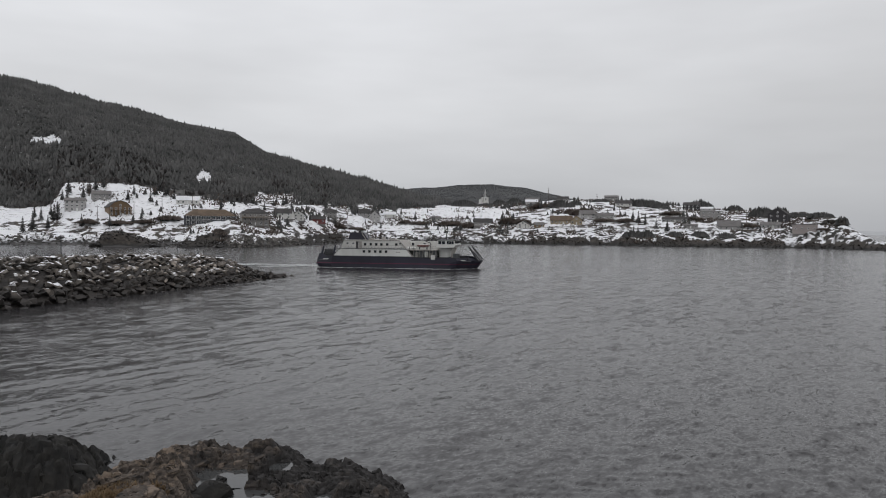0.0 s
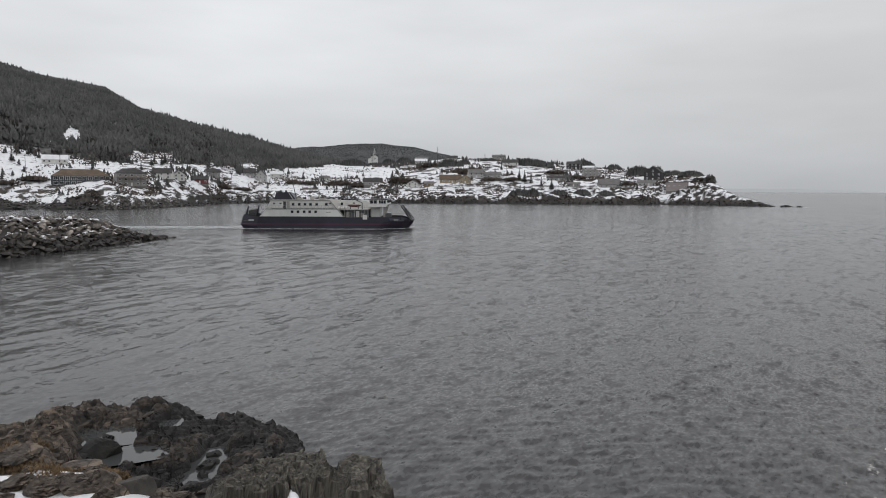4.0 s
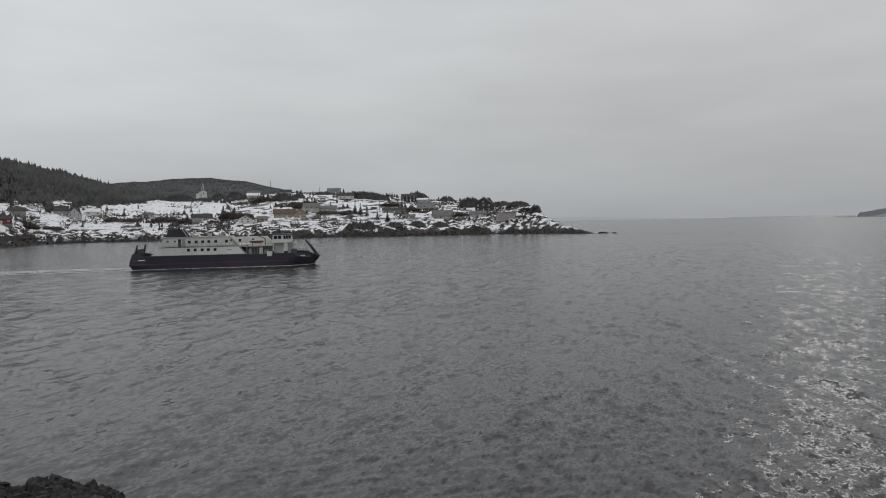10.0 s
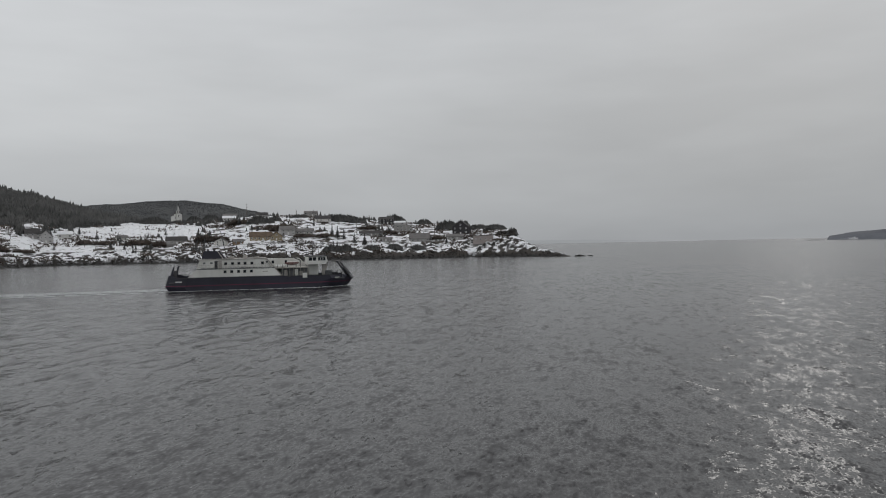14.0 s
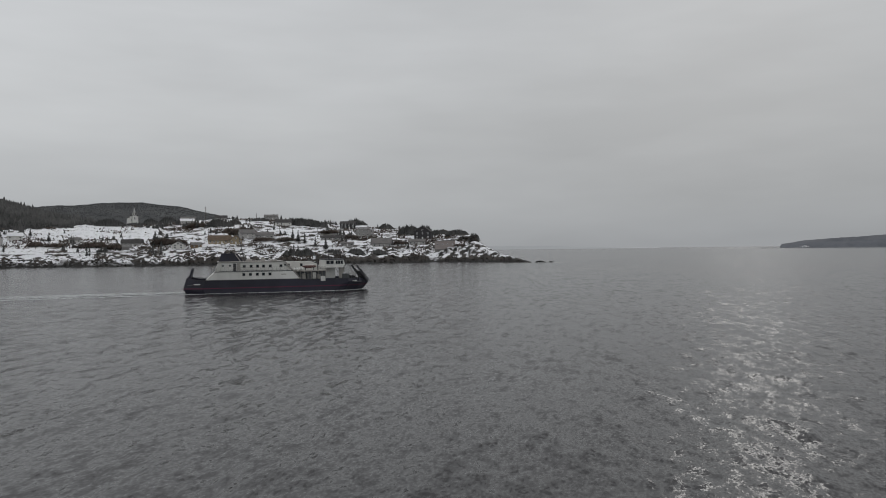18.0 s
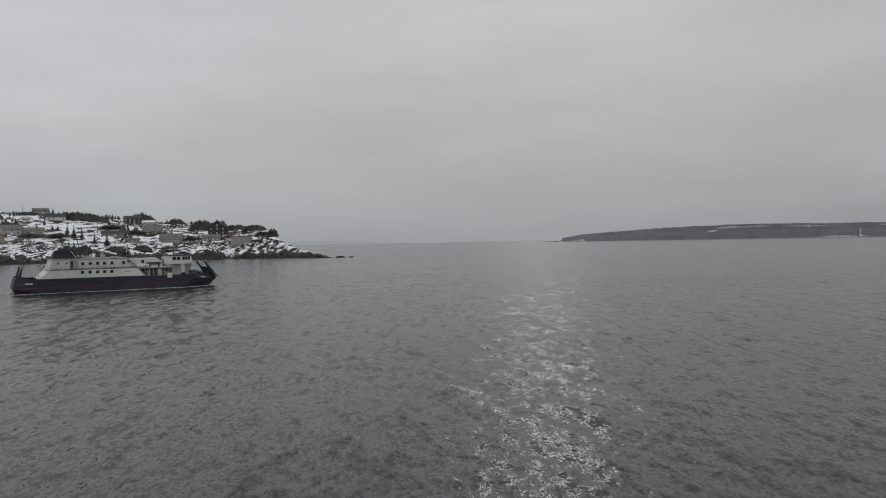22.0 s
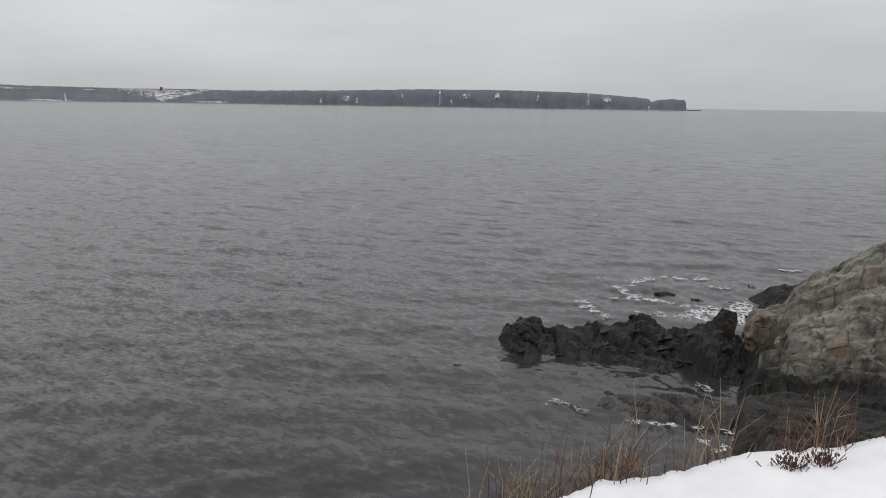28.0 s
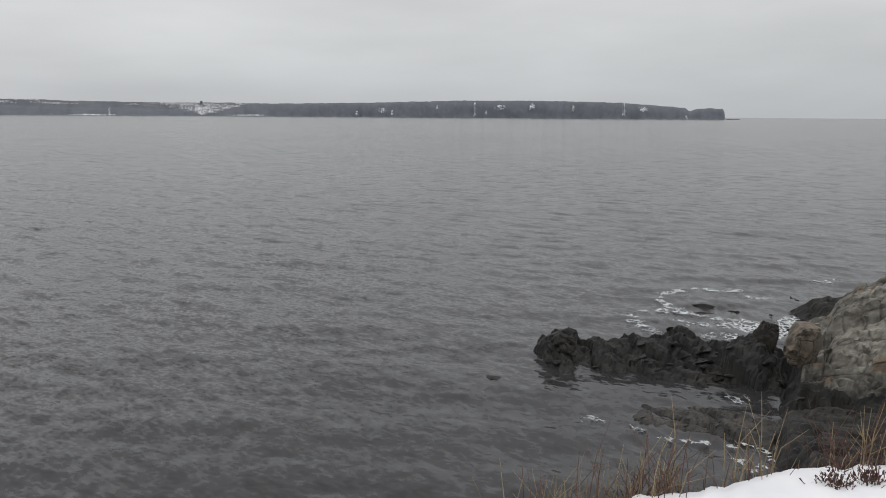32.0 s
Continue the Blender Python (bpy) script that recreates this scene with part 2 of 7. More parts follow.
def sea_surface():
    m = bpy.data.materials.new("sea_water")
    m.use_nodes = True
    t = m.node_tree
    b = t.nodes["Principled BSDF"]
    b.inputs["Base Color"].default_value = (0.030, 0.029, 0.030, 1)
    b.inputs["Roughness"].default_value, b.inputs["IOR"].default_value = 0.16, 1.33
    tc = t.nodes.new("ShaderNodeTexCoord")

    def waves(size, turn_deg, squeeze, detail):
        mp = t.nodes.new("ShaderNodeMapping")
        mp.inputs["Rotation"].default_value = (0, 0, radians(turn_deg))
        mp.vector_type = "TEXTURE"
        mp.inputs["Scale"].default_value = (1 / squeeze, 1, 1)
        linked(t, tc.outputs["Object"], mp.inputs[0])
        n = t.nodes.new("ShaderNodeTexNoise")
        n.inputs["Scale"].default_value, n.inputs["Detail"].default_value = 1 / size, detail
        n.inputs["Distortion"].default_value = 0.4
        linked(t, mp.outputs[0], n.inputs["Vector"])
        return n.outputs["Fac"]

    def lean(size, turn_deg, squeeze, detail, steep):
        """Slopes of one set of waves: how far the surface leans in x and in y."""
        n = waves(size, turn_deg, squeeze, detail)
        c = t.nodes.new("ShaderNodeVectorMath")
        c.operation = "SUBTRACT"
        c.inputs[1].default_value = (0.5, 0.5, 0.5)
        linked(t, n.node.outputs["Color"], c.inputs[0])
        k = t.nodes.new("ShaderNodeVectorMath")
        k.operation = "SCALE"
        k.inputs["Scale"].default_value = steep
        linked(t, c.outputs[0], k.inputs[0])
        return k.outputs[0]

    def add(a, b):
        v = t.nodes.new("ShaderNodeVectorMath")
        v.operation = "ADD"
        linked(t, a, v.inputs[0])
        linked(t, b, v.inputs[1])
        return v.outputs[0]

    # ripples too short for the mesh, and, far out, all the waves that its cells cannot hold
    ripples = add(lean(0.14, 52, 0.6, 0.5, 0.42), lean(0.36, 52, 0.5, 2.0, 0.54))
    fresh = t.nodes.new("ShaderNodeAttribute")
    fresh.attribute_name = "ripple"
    rippled = t.nodes.new("ShaderNodeVectorMath")
    rippled.operation = "SCALE"
    linked(t, ripples, rippled.inputs[0])
    linked(t, fresh.outputs["Fac"], rippled.inputs["Scale"])
    longer = add(lean(1.1, 52, 0.4, 3.0, 0.90), lean(2.8, 58, 0.3, 2.0, 0.30))
    lost = t.nodes.new("ShaderNodeAttribute")
    lost.attribute_name = "lost_waves"
    some = t.nodes.new("ShaderNodeVectorMath")
    some.operation = "SCALE"
    linked(t, longer, some.inputs[0])
    linked(t, lost.outputs["Fac"], some.inputs["Scale"])
    calm = t.nodes.new("ShaderNodeMapRange")
    for key, v in (("From Min", 0.35), ("From Max", 0.65), ("To Min", 0.75), ("To Max", 1.05)):
        calm.inputs[key].default_value = v
    linked(t, waves(60.0, -35, 0.3, 4.0), calm.inputs["Value"])
    gusty = t.nodes.new("ShaderNodeVectorMath")
    gusty.operation = "SCALE"
    linked(t, add(rippled.outputs[0], some.outputs[0]), gusty.inputs[0])
    linked(t, calm.outputs[0], gusty.inputs["Scale"])
    # the ripples lean more along the wind than across it
    side = t.nodes.new("ShaderNodeVectorMath")
    side.operation = "PROJECT"
    side.inputs[1].default_value = (math.cos(radians(49.5)), -math.sin(radians(49.5)), 0)
    linked(t, gusty.outputs[0], side.inputs[0])
    less = t.nodes.new("ShaderNodeVectorMath")
    less.operation = "MULTIPLY_ADD"
    less.inputs[1].default_value = (-0.30, -0.30, -0.30)
    linked(t, side.outputs[0], less.inputs[0])
    linked(t, gusty.outputs[0], less.inputs[2])
    flat = t.nodes.new("ShaderNodeVectorMath")
    flat.operation = "MULTIPLY"
    flat.inputs[1].default_value = (1, 1, 0)
    linked(t, less.outputs[0], flat.inputs[0])
    g = t.nodes.new("ShaderNodeNewGeometry")
    unit = t.nodes.new("ShaderNodeVectorMath")
    unit.operation = "NORMALIZE"
    linked(t, add(g.outputs["Normal"], flat.outputs[0]), unit.inputs[0])
    linked(t, unit.outputs[0], b.inputs["Normal"])
    return m


def foam_surface(name, cell, cover):
    """Lacy foam: bright threads between dark holes, thinning out where the sheet's own "fade" is low."""
    m = surface(name, (0.50, 0.53, 0.53), (0.80, 0.82, 0.82), 0.3, 0.7, 0.3, 0.03)
    t = m.node_tree
    b, out = t.nodes["Principled BSDF"], t.nodes["Material Output"]
    g = t.nodes.new("ShaderNodeTexCoord")
    warp = t.nodes.new("ShaderNodeTexNoise")
    warp.inputs["Scale"].default_value, warp.inputs["Detail"].default_value = 0.8 / cell, 3.0
    linked(t, g.outputs["Object"], warp.inputs["Vector"])
    off = t.nodes.new("ShaderNodeVectorMath")
    off.operation = "MULTIPLY_ADD"
    off.inputs[1].default_value = (1.8 * cell, 1.8 * cell, 0)
    linked(t, warp.outputs["Color"], off.inputs[0])
    linked(t, g.outputs["Object"], off.inputs[2])
    vor = t.nodes.new("ShaderNodeTexVoronoi")
    vor.feature = "DISTANCE_TO_EDGE"
    vor.inputs["Scale"].default_value = 1 / cell
    linked(t, off.outputs[0], vor.inputs["Vector"])
    patch = t.nodes.new("ShaderNodeTexNoise")
    patch.inputs["Scale"].default_value, patch.inputs["Detail"].default_value = 0.30 / cell, 5.0
    linked(t, g.outputs["Object"], patch.inputs["Vector"])
    fade = t.nodes.new("ShaderNodeAttribute")
    fade.attribute_name = "fade"
    dense = t.nodes.new("ShaderNodeMath")
    dense.operation = "MULTIPLY_ADD"
    dense.inputs[1].default_value, dense.inputs[2].default_value = 0.75, cover - 0.75
    linked(t, fade.outputs["Fac"], dense.inputs[0])
    level = t.nodes.new("ShaderNodeMath")
    level.operation = "ADD"
    linked(t, dense.outputs[0], level.inputs[0])
    linked(t, patch.outputs["Fac"], level.inputs[1])
    width = t.nodes.new("ShaderNodeMapRange")
    for key, v in (("From Min", 0.45), ("From Max", 0.85), ("To Min", -0.06), ("To Max", 0.16)):
        width.inputs[key].default_value = v
    linked(t, level.outputs[0], width.inputs["Value"])
    gap = t.nodes.new("ShaderNodeMath")
    gap.operation = "SUBTRACT"
    linked(t, width.outputs[0], gap.inputs[0])
    linked(t, vor.outputs["Distance"], gap.inputs[1])
    less = t.nodes.new("ShaderNodeMapRange")
    less.inputs["From Min"].default_value, less.inputs["From Max"].default_value, less.inputs["To Max"].default_value = -0.03, 0.11, 0.72
    linked(t, gap.outputs[0], less.inputs["Value"])
    clear = t.nodes.new("ShaderNodeBsdfTransparent")
    mix = t.nodes.new("ShaderNodeMixShader")
    linked(t, less.outputs[0], mix.inputs[0])
    linked(t, clear.outputs[0], mix.inputs[1])
    linked(t, b.outputs[0], mix.inputs[2])
    linked(t, mix.outputs[0], out.inputs["Surface"])
    return m


SEA = sea_surface()
FOAM = foam_surface("sea_foam", 0.27, 0.40)
WAKE_FOAM = foam_surface("wake_foam", 0.9, 0.50)
SNOW = surface("snow", (0.71, 0.71, 0.73), (0.80, 0.79, 0.795), 0.25, 0.75, 0.35, 0.03)
ROCK_NEAR = tidal(surface("weathered_slate_rock", (0.016, 0.013, 0.011), (0.150, 0.118, 0.092), 0.22, 0.8, 1.0, 0.07, spots=(0.185, 0.142, 0.105), spot_at=0.56, spot_size=2.4, stretch=(1.0, 1.0, 2.2), crack=0.6), 0.9, 2.0, gloss=0.75, wet=(0.015, 0.013, 0.012))
CLIFF_ROCK = tidal(surface("grey_green_cliff_rock", (0.045, 0.042, 0.035), (0.284, 0.265, 0.225), 0.20, 0.85, 0.7, 0.05, spots=(0.175, 0.13, 0.092), spot_at=0.61, spot_size=3.0, stretch=(2.0, 1.0, 1.0), strata=(27, 217), crack=0.95), 0.5, 1.3, gloss=0.75)
BLACK_ROCK = surface("black_wet_rock", (0.006, 0.006, 0.006), (0.026, 0.024, 0.020), 0.4, 0.8, 0.9, 0.10)
WEED_ROCK = surface("weed_covered_rock", (0.008, 0.007, 0.006), (0.048, 0.040, 0.031), 0.18, 0.6, 1.0, 0.06)
TAN_ROCK = surface("tan_weathered_rock", (0.050, 0.040, 0.032), (0.215, 0.172, 0.128), 0.20, 0.85, 1.0, 0.06, spots=(0.16, 0.155, 0.13), spot_at=0.56, spot_size=3.0, crack=0.6)
SLATE = surface("upright_slate", (0.018, 0.016, 0.014), (0.135, 0.122, 0.100), 0.16, 0.85, 1.0, 0.05, stretch=(3.4, 3.4, 0.35), spots=(0.175, 0.163, 0.118), spot_at=0.60, spot_size=2.5)
DARK_SLATE = surface("dark_slate_block", (0.035, 0.031, 0.027), (0.085, 0.077, 0.066), 0.25, 0.85, 0.5, 0.03)
SHORE_ROCK = tidal(snowed(surface("shore_rock", (0.012, 0.011, 0.010), (0.052, 0.045, 0.037), 2.0, 0.9, 0.8, 0.6), flat=0.80, cover=0.54, size=5.0), 0.8, 3.6, gloss=0.85)
VILLAGE = surface("snowy_hillside", (0.025, 0.022, 0.019), (0.085, 0.070, 0.056), 1.4, 0.95, 0.5, 0.4, spots=(0.80, 0.81, 0.83), spot_at=0.452, spot_size=5.0, stretch=(0.75, 0.75, 2.2), spot_detail=9.0, spot_rough=0.64)
SNOWFIELD = surface("snow_field", (0.74, 0.75, 0.77), (0.84, 0.85, 0.86), 4.0, 0.9, 0.3, 0.3, spots=(0.09, 0.078, 0.066), spot_at=0.575, spot_size=1.2, stretch=(1, 1, 2.0), spot_detail=9.0, spot_rough=0.66)
FOREST_FLOOR = surface("forest_floor", (0.05, 0.048, 0.045), (0.15, 0.145, 0.14), 5.0, 0.95, 0.3, 0.4, spots=(0.55, 0.56, 0.58), spot_at=0.64, spot_size=2.0)
# needles greyed and lightened: the hillside's haze is part of this colour
HAZED_NEEDLES = surface("hazed_spruce_needles", (0.042, 0.043, 0.041), (0.100, 0.099, 0.095), 9.0, 0.9, 0.0)
# woods of the far hill, with the haze of distance in their colour
HAZED_FAR_NEEDLES = surface("hazed_distant_wood", (0.052, 0.055, 0.057), (0.088, 0.090, 0.090), 22.0, 0.95, 0.0)
BARK = surface("bark", (0.04, 0.03, 0.025), (0.10, 0.08, 0.065), 0.3, 0.9, 0.4)
GREY_TWIGS = surface("grey_twigs", (0.052, 0.048, 0.046), (0.120, 0.110, 0.104), 3.0, 0.95, 0.0)
TWIGS = surface("bare_twigs", (0.075, 0.060, 0.052), (0.17, 0.14, 0.118), 3.0, 0.95, 0.0)
RUBBLE = snowed(surface("quarry_stone", (0.075, 0.068, 0.061), (0.32, 0.28, 0.24), 0.8, 0.85, 0.6, 0.08, vary=0.45), flat=0.72, cover=0.52, size=2.0)
RUBBLE_WET = surface("wet_quarry_stone", (0.012, 0.010, 0.009), (0.060, 0.050, 0.042), 0.6, 0.7, 0.6, 0.08, vary=0.4)
# island cliff and heath: sea haze is mixed into both base colours
HAZED_ISLAND_ROCK = surface("hazed_sea_cliff", (0.098, 0.106, 0.122), (0.128, 0.136, 0.152), 14.0, 0.95, 0.0, stretch=(1, 1, 0.8))
HAZED_ISLAND_TOP = surface("hazed_heath", (0.095, 0.101, 0.115), (0.135, 0.140, 0.152), 30.0, 0.95, 0.0)
BANK_ROCK = tidal(surface("brown_bank_rock", (0.012, 0.010, 0.009), (0.066, 0.056, 0.046), 1.6, 0.9, 0.8, 0.4), 0.6, 2.2, gloss=0.8)
BEACH = surface("grey_beach", (0.045, 0.043, 0.042), (0.085, 0.082, 0.080), 2.0, 0.9, 0.3, 0.1)
RIPRAP = surface("riprap_stone", (0.055, 0.051, 0.047), (0.25, 0.235, 0.215), 1.2, 0.9, 0.4, 0.1)
ICE = surface("ice_fall", (0.55, 0.58, 0.60), (0.78, 0.80, 0.82), 8.0, 0.6, 0.2, 1.0)
# ---- numbers of the land: bearings in degrees right of +y, ranges in metres from the look-out ----
EYE = 9.8


def lattice(ix, iy, seed):
    n = (ix.astype(np.int64) * 374761393 + iy.astype(np.int64) * 668265263 + seed * 974711) & 0x7FFFFFFF
    n = ((n ^ (n >> 13)) * 1274126177) & 0x7FFFFFFF
    return ((n ^ (n >> 16)) & 0xFFFF) / 65535.0


def vnoise(x, y, seed=0):
    """Smooth value noise, 0 to 1, on arrays."""
    x, y = np.asarray(x, float), np.asarray(y, float)
    ix, iy = np.floor(x), np.floor(y)
    fx, fy = x - ix, y - iy
    fx, fy = fx * fx * (3 - 2 * fx), fy * fy * (3 - 2 * fy)
    a, b = lattice(ix, iy, seed), lattice(ix + 1, iy, seed)
    c, d = lattice(ix, iy + 1, seed), lattice(ix + 1, iy + 1, seed)
    return (a + (b - a) * fx) * (1 - fy) + (c + (d - c) * fx) * fy


def fbm(x, y, octaves=4, seed=0, ridged=False):
    """Fractal noise, about -1 to 1 (ridged: 0 to 1, with sharp crests)."""
    total, amp, size, norm = 0.0, 1.0, 1.0, 0.0
    for k in range(octaves):
        n = vnoise(x * size, y * size, seed + 17 * k) * 2 - 1
        total = total + amp * ((1 - np.abs(n)) if ridged else n)
        norm += amp
        amp, size = amp * 0.5, size * 2.03
    return total / norm


def cells(u, v, seed):
    """Joint blocks: distance to the nearest block's heart, width to the next block's edge, and four random numbers of the block."""
    iu, iv = np.floor(u), np.floor(v)
    best, second = np.full(u.shape, 9.0), np.full(u.shape, 9.0)
    bu, bv = np.zeros(u.shape), np.zeros(u.shape)
    cu, cv = np.zeros(u.shape), np.zeros(u.shape)
    for a in (-1, 0, 1):
        for b in (-1, 0, 1):
            pu = iu + a + 0.1 + 0.8 * lattice(iu + a, iv + b, seed)
            pv = iv + b + 0.1 + 0.8 * lattice(iu + a, iv + b, seed + 5)
            q = np.hypot(u - pu, v - pv)
            near = q < best
            second = np.where(near, best, np.minimum(second, q))
            bu, bv = np.where(near, iu + a, bu), np.where(near, iv + b, bv)
            cu, cv = np.where(near, u - pu, cu), np.where(near, v - pv, cv)
            best = np.where(near, q, best)
    return second - best, cu, cv, [lattice(bu, bv, seed + 11 + 7 * k) - 0.5 for k in range(3)]


def blocks(x, y, strike, long, short, lift, tilt, crack, seed):
    """Relief of jointed rock: blocks long by short metres, lifted and tilted each in its own way, with cracks between."""
    c, s = math.cos(radians(strike)), math.sin(radians(strike))
    wx, wy = x + 0.3 * long * fbm(x / long / 1.5, y / long / 1.5, 3, seed + 70), y + 0.3 * long * fbm(x / long / 1.5 + 9, y / long / 1.5, 3, seed + 80)
    edge, cu, cv, rnds = cells((wx * c + wy * s) / long, (wy * c - wx * s) / short, seed)
    return lift * rnds[0] + tilt * (cu * rnds[1] + cv * (rnds[2] + 0.35)) - crack * (1 - smooth(0, 0.16, edge))


def smooth(a, b, x):
    f = np.clip((x - a) / (b - a), 0, 1)
    return f * f * (3 - 2 * f)


def shore_range(az):
    return np.interp(az, [-45, -29, -27, -24, -20.8, -18.5, -16, -14, -11.4, -8, -5, 5, 12, 20, 27, 30, 33, 36],
                     [500, 474, 464, 452, 438, 417, 392, 404, 452, 545, 580, 540, 535, 520, 530, 505, 480, 475])


def ridge_range(az):
    return np.interp(az, [-45, -20, -6, 1.5, 9, 19, 24, 27.5, 29, 31, 33, 36],
                     [1400, 1250, 1050, 900, 780, 740, 690, 620, 575, 535, 500, 490])


def ridge_rise(az):
    return np.interp(az, [-45, -29.6, -25.4, -20.5, -16, -13.3, -9.3, -6, -3.5, -1, 1.5, 5, 8.9, 12.9, 15.2, 19.2, 24, 25.5, 27.5, 28.8, 29.2, 30.7, 32.8, 33.4, 36],
                     [11.5, 9.75, 8.75, 7.85, 7.22, 5.6, 4.5, 3.8, 3.0, 2.35, 2.0, 2.1, 2.42, 2.45, 2.25, 1.85, 1.55, 1.48, 1.38, 0.92, 0.45, -0.45, -1.02, -1.35, -3])


def forest_rise(az):
    return np.interp(az, [-45, -30, -28.3, -27.4, -24, -21.5, -18, -13, -9, -5.6, -1.4, 2.7, 9, 19, 27, 29, 33],
                     [1.2, 1.3, 1.6, 3.1, 3.2, 2.7, 2.1, 1.85, 1.85, 1.75, 1.55, 1.40, 1.35, 1.0, 0.55, -0.1, -1.1])


def spur(az, d):
    """The two rocky spurs of the harbour bank: their height, and how far a place lies on them."""
    up = np.interp(az, [-25.5, -25.1, -24, -23, -22, -21.5, -20.3, -19.6, -17, -16.3], [5.0, 7.2, 7.6, 5.4, 2.6, 1.0, 0.5, 2.4, 2.2, 0.5])
    first = np.exp(-np.abs((az + 23.5) / 1.95) ** 8 - np.abs((d - 431) / 21) ** 8)
    second = np.exp(-np.abs((az + 18.3) / 1.7) ** 8 - np.abs((d - 420 - 8 * (az + 18.3)) / 13) ** 8)
    return up, np.maximum(first, second)


def land_height(az, d):
    """Height of the far shore above the water at a bearing and a range."""
    d0, dr = shore_range(az), ridge_range(az)
    d0 = d0 + 7 * fbm(az * 1.3, az * 0 + 3, 3, 5) + 3 * fbm(az * 7, az * 0 + 8, 2, 9)
    er, em = ridge_rise(az), np.minimum(forest_rise(az), ridge_rise(az))
    dm = d0 + 0.42 * (dr - d0)
    dm = np.where(az < 3, d0 + 175, dm)
    dm = np.where(az < -10, np.maximum(d0 + 165, 600), dm)
    zb = np.minimum(5.2 + 1.6 * fbm(az * 0.8, az * 0 + 1, 2, 3), np.maximum(EYE + dr * np.tan(np.radians(er)), 0.3))
    zm = np.maximum(EYE + dm * np.tan(np.radians(em)), zb + 0.2)
    zr = EYE + dr * np.tan(np.radians(er))
    zr = np.where(er < 0.3, zr, np.maximum(zr, zm + 0.2))
    zm = np.where(er < 0.3, (zb + zr) / 2, zm)
    db = d0 + 13
    z = -2 + (zb + 2) * np.clip((d - d0 + 5) / 18, 0, 1)
    beach = smooth(-32, -29, az) * smooth(-15.5, -17, az) + smooth(-11.2, -10.6, az) * smooth(-6.5, -8, az)
    z = z * (1 - beach) + beach * np.interp(d - d0, [-5, 0, 5, 10, 16], [-2, 0, 0.9, 2.6, 3.6])
    z = np.where(d > db + 3 * beach, zb + (zm - zb) * smooth(0, 1, np.clip((d - db) / (dm - db), 0, 1)) ** 0.8, z)
    f = np.clip((d - dm) / (dr - dm), 0, 1)
    z = np.where(d > dm, zm + (zr - zm) * (0.65 * f + 0.35 * np.sin(f * np.pi / 2)), z)
    z = np.where(d > dr, zr - (d - dr) * 0.12 - ((d - dr) * 0.012) ** 2, z)
    rough = smooth(-3, 4, d - d0) * (1 - 0.9 * beach * smooth(17, 13, d - d0)) * (1 - 0.75 * smooth(20, 60, d - d0))
    x, y = d * np.sin(np.radians(az)), d * np.cos(np.radians(az))
    z = z + rough * (1.5 * (fbm(x / 7, y / 7, 4, 11, True) - 0.62) + 0.9 * fbm(x / 2.5, y / 2.5, 2, 4))
    z = np.where(d < d0 - 6, -2.5, z)
    up, reach = spur(az, d)
    return np.maximum(z, -1.5 + reach * (up + 1.5 + 2.0 * (fbm(x / 6, y / 6, 4, 61, True) - 0.62) + 0.8 * fbm(x / 2, y / 2, 2, 63)))


def place(az, d, z=None):
    a = radians(az)
    return Vector((d * math.sin(a), d * math.cos(a), float(land_height(np.array([az]), np.array([d]))[0]) if z is None else z))

# ---- building helpers ----
def mesh_of(name, verts, faces, mats, face_mats=None, flat=False):
    """A mesh from arrays: faces all triangles or all quads."""
    verts, faces = np.asarray(verts, np.float32), np.asarray(faces, np.int32)
    me = bpy.data.meshes.new(name)
    n, k = faces.shape
    me.vertices.add(len(verts))
    me.vertices.foreach_set("co", verts.ravel())
    me.loops.add(n * k)
    me.loops.foreach_set("vertex_index", faces.ravel())
    me.polygons.add(n)
    me.polygons.foreach_set("loop_start", np.arange(0, n * k, k, dtype=np.int32))
    me.polygons.foreach_set("loop_total", np.full(n, k, np.int32))
    for m in mats:
        me.materials.append(m)
    if face_mats is not None:
        me.polygons.foreach_set("material_index", np.asarray(face_mats, np.int32))
    me.polygons.foreach_set("use_smooth", np.full(n, not flat, bool))
    me.update(calc_edges=True)
    me.validate()
    return me


def sheet(name, x, y, z, mats, face_mats=None, keep=None, parent=None, flat=False):
    """A grid of heights as one mesh object. keep: which quads to hold."""
    r, c = x.shape
    i = np.arange(r * c).reshape(r, c)
    quads = np.stack([i[:-1, :-1], i[:-1, 1:], i[1:, 1:], i[1:, :-1]], -1).reshape(-1, 4)
    if face_mats is not None:
        face_mats = np.asarray(face_mats).ravel()
    if keep is not None:
        k = keep.ravel()
        quads = quads[k]
        face_mats = None if face_mats is None else face_mats[k]
        used, back = np.unique(quads, return_inverse=True)
        quads = back.reshape(-1, 4)
        pts = np.stack([x.ravel(), y.ravel(), z.ravel()], -1)[used]
    else:
        pts = np.stack([x.ravel(), y.ravel(), z.ravel()], -1)
    ob = new(name, mesh_of(name, pts, quads, mats, face_mats, flat))
    ob.parent = parent
    return ob


def part(name, bm, material, parent, label=""):
    """Links a bmesh as one mesh object under a thing or a part."""
    bmesh.ops.recalc_face_normals(bm, faces=bm.faces[:])
    me = bpy.data.meshes.new(name)
    bm.to_mesh(me)
    bm.free()
    me.materials.append(material)
    ob = new(name, me)
    ob.parent = parent
    if label:
        tagged(ob, label)
    return ob


def empty(name, m, label, category, group=""):
    ob = new(name)
    ob.matrix_basis = m
    ob.empty_display_size = 0.3
    return tagged(ob, label, category, group)


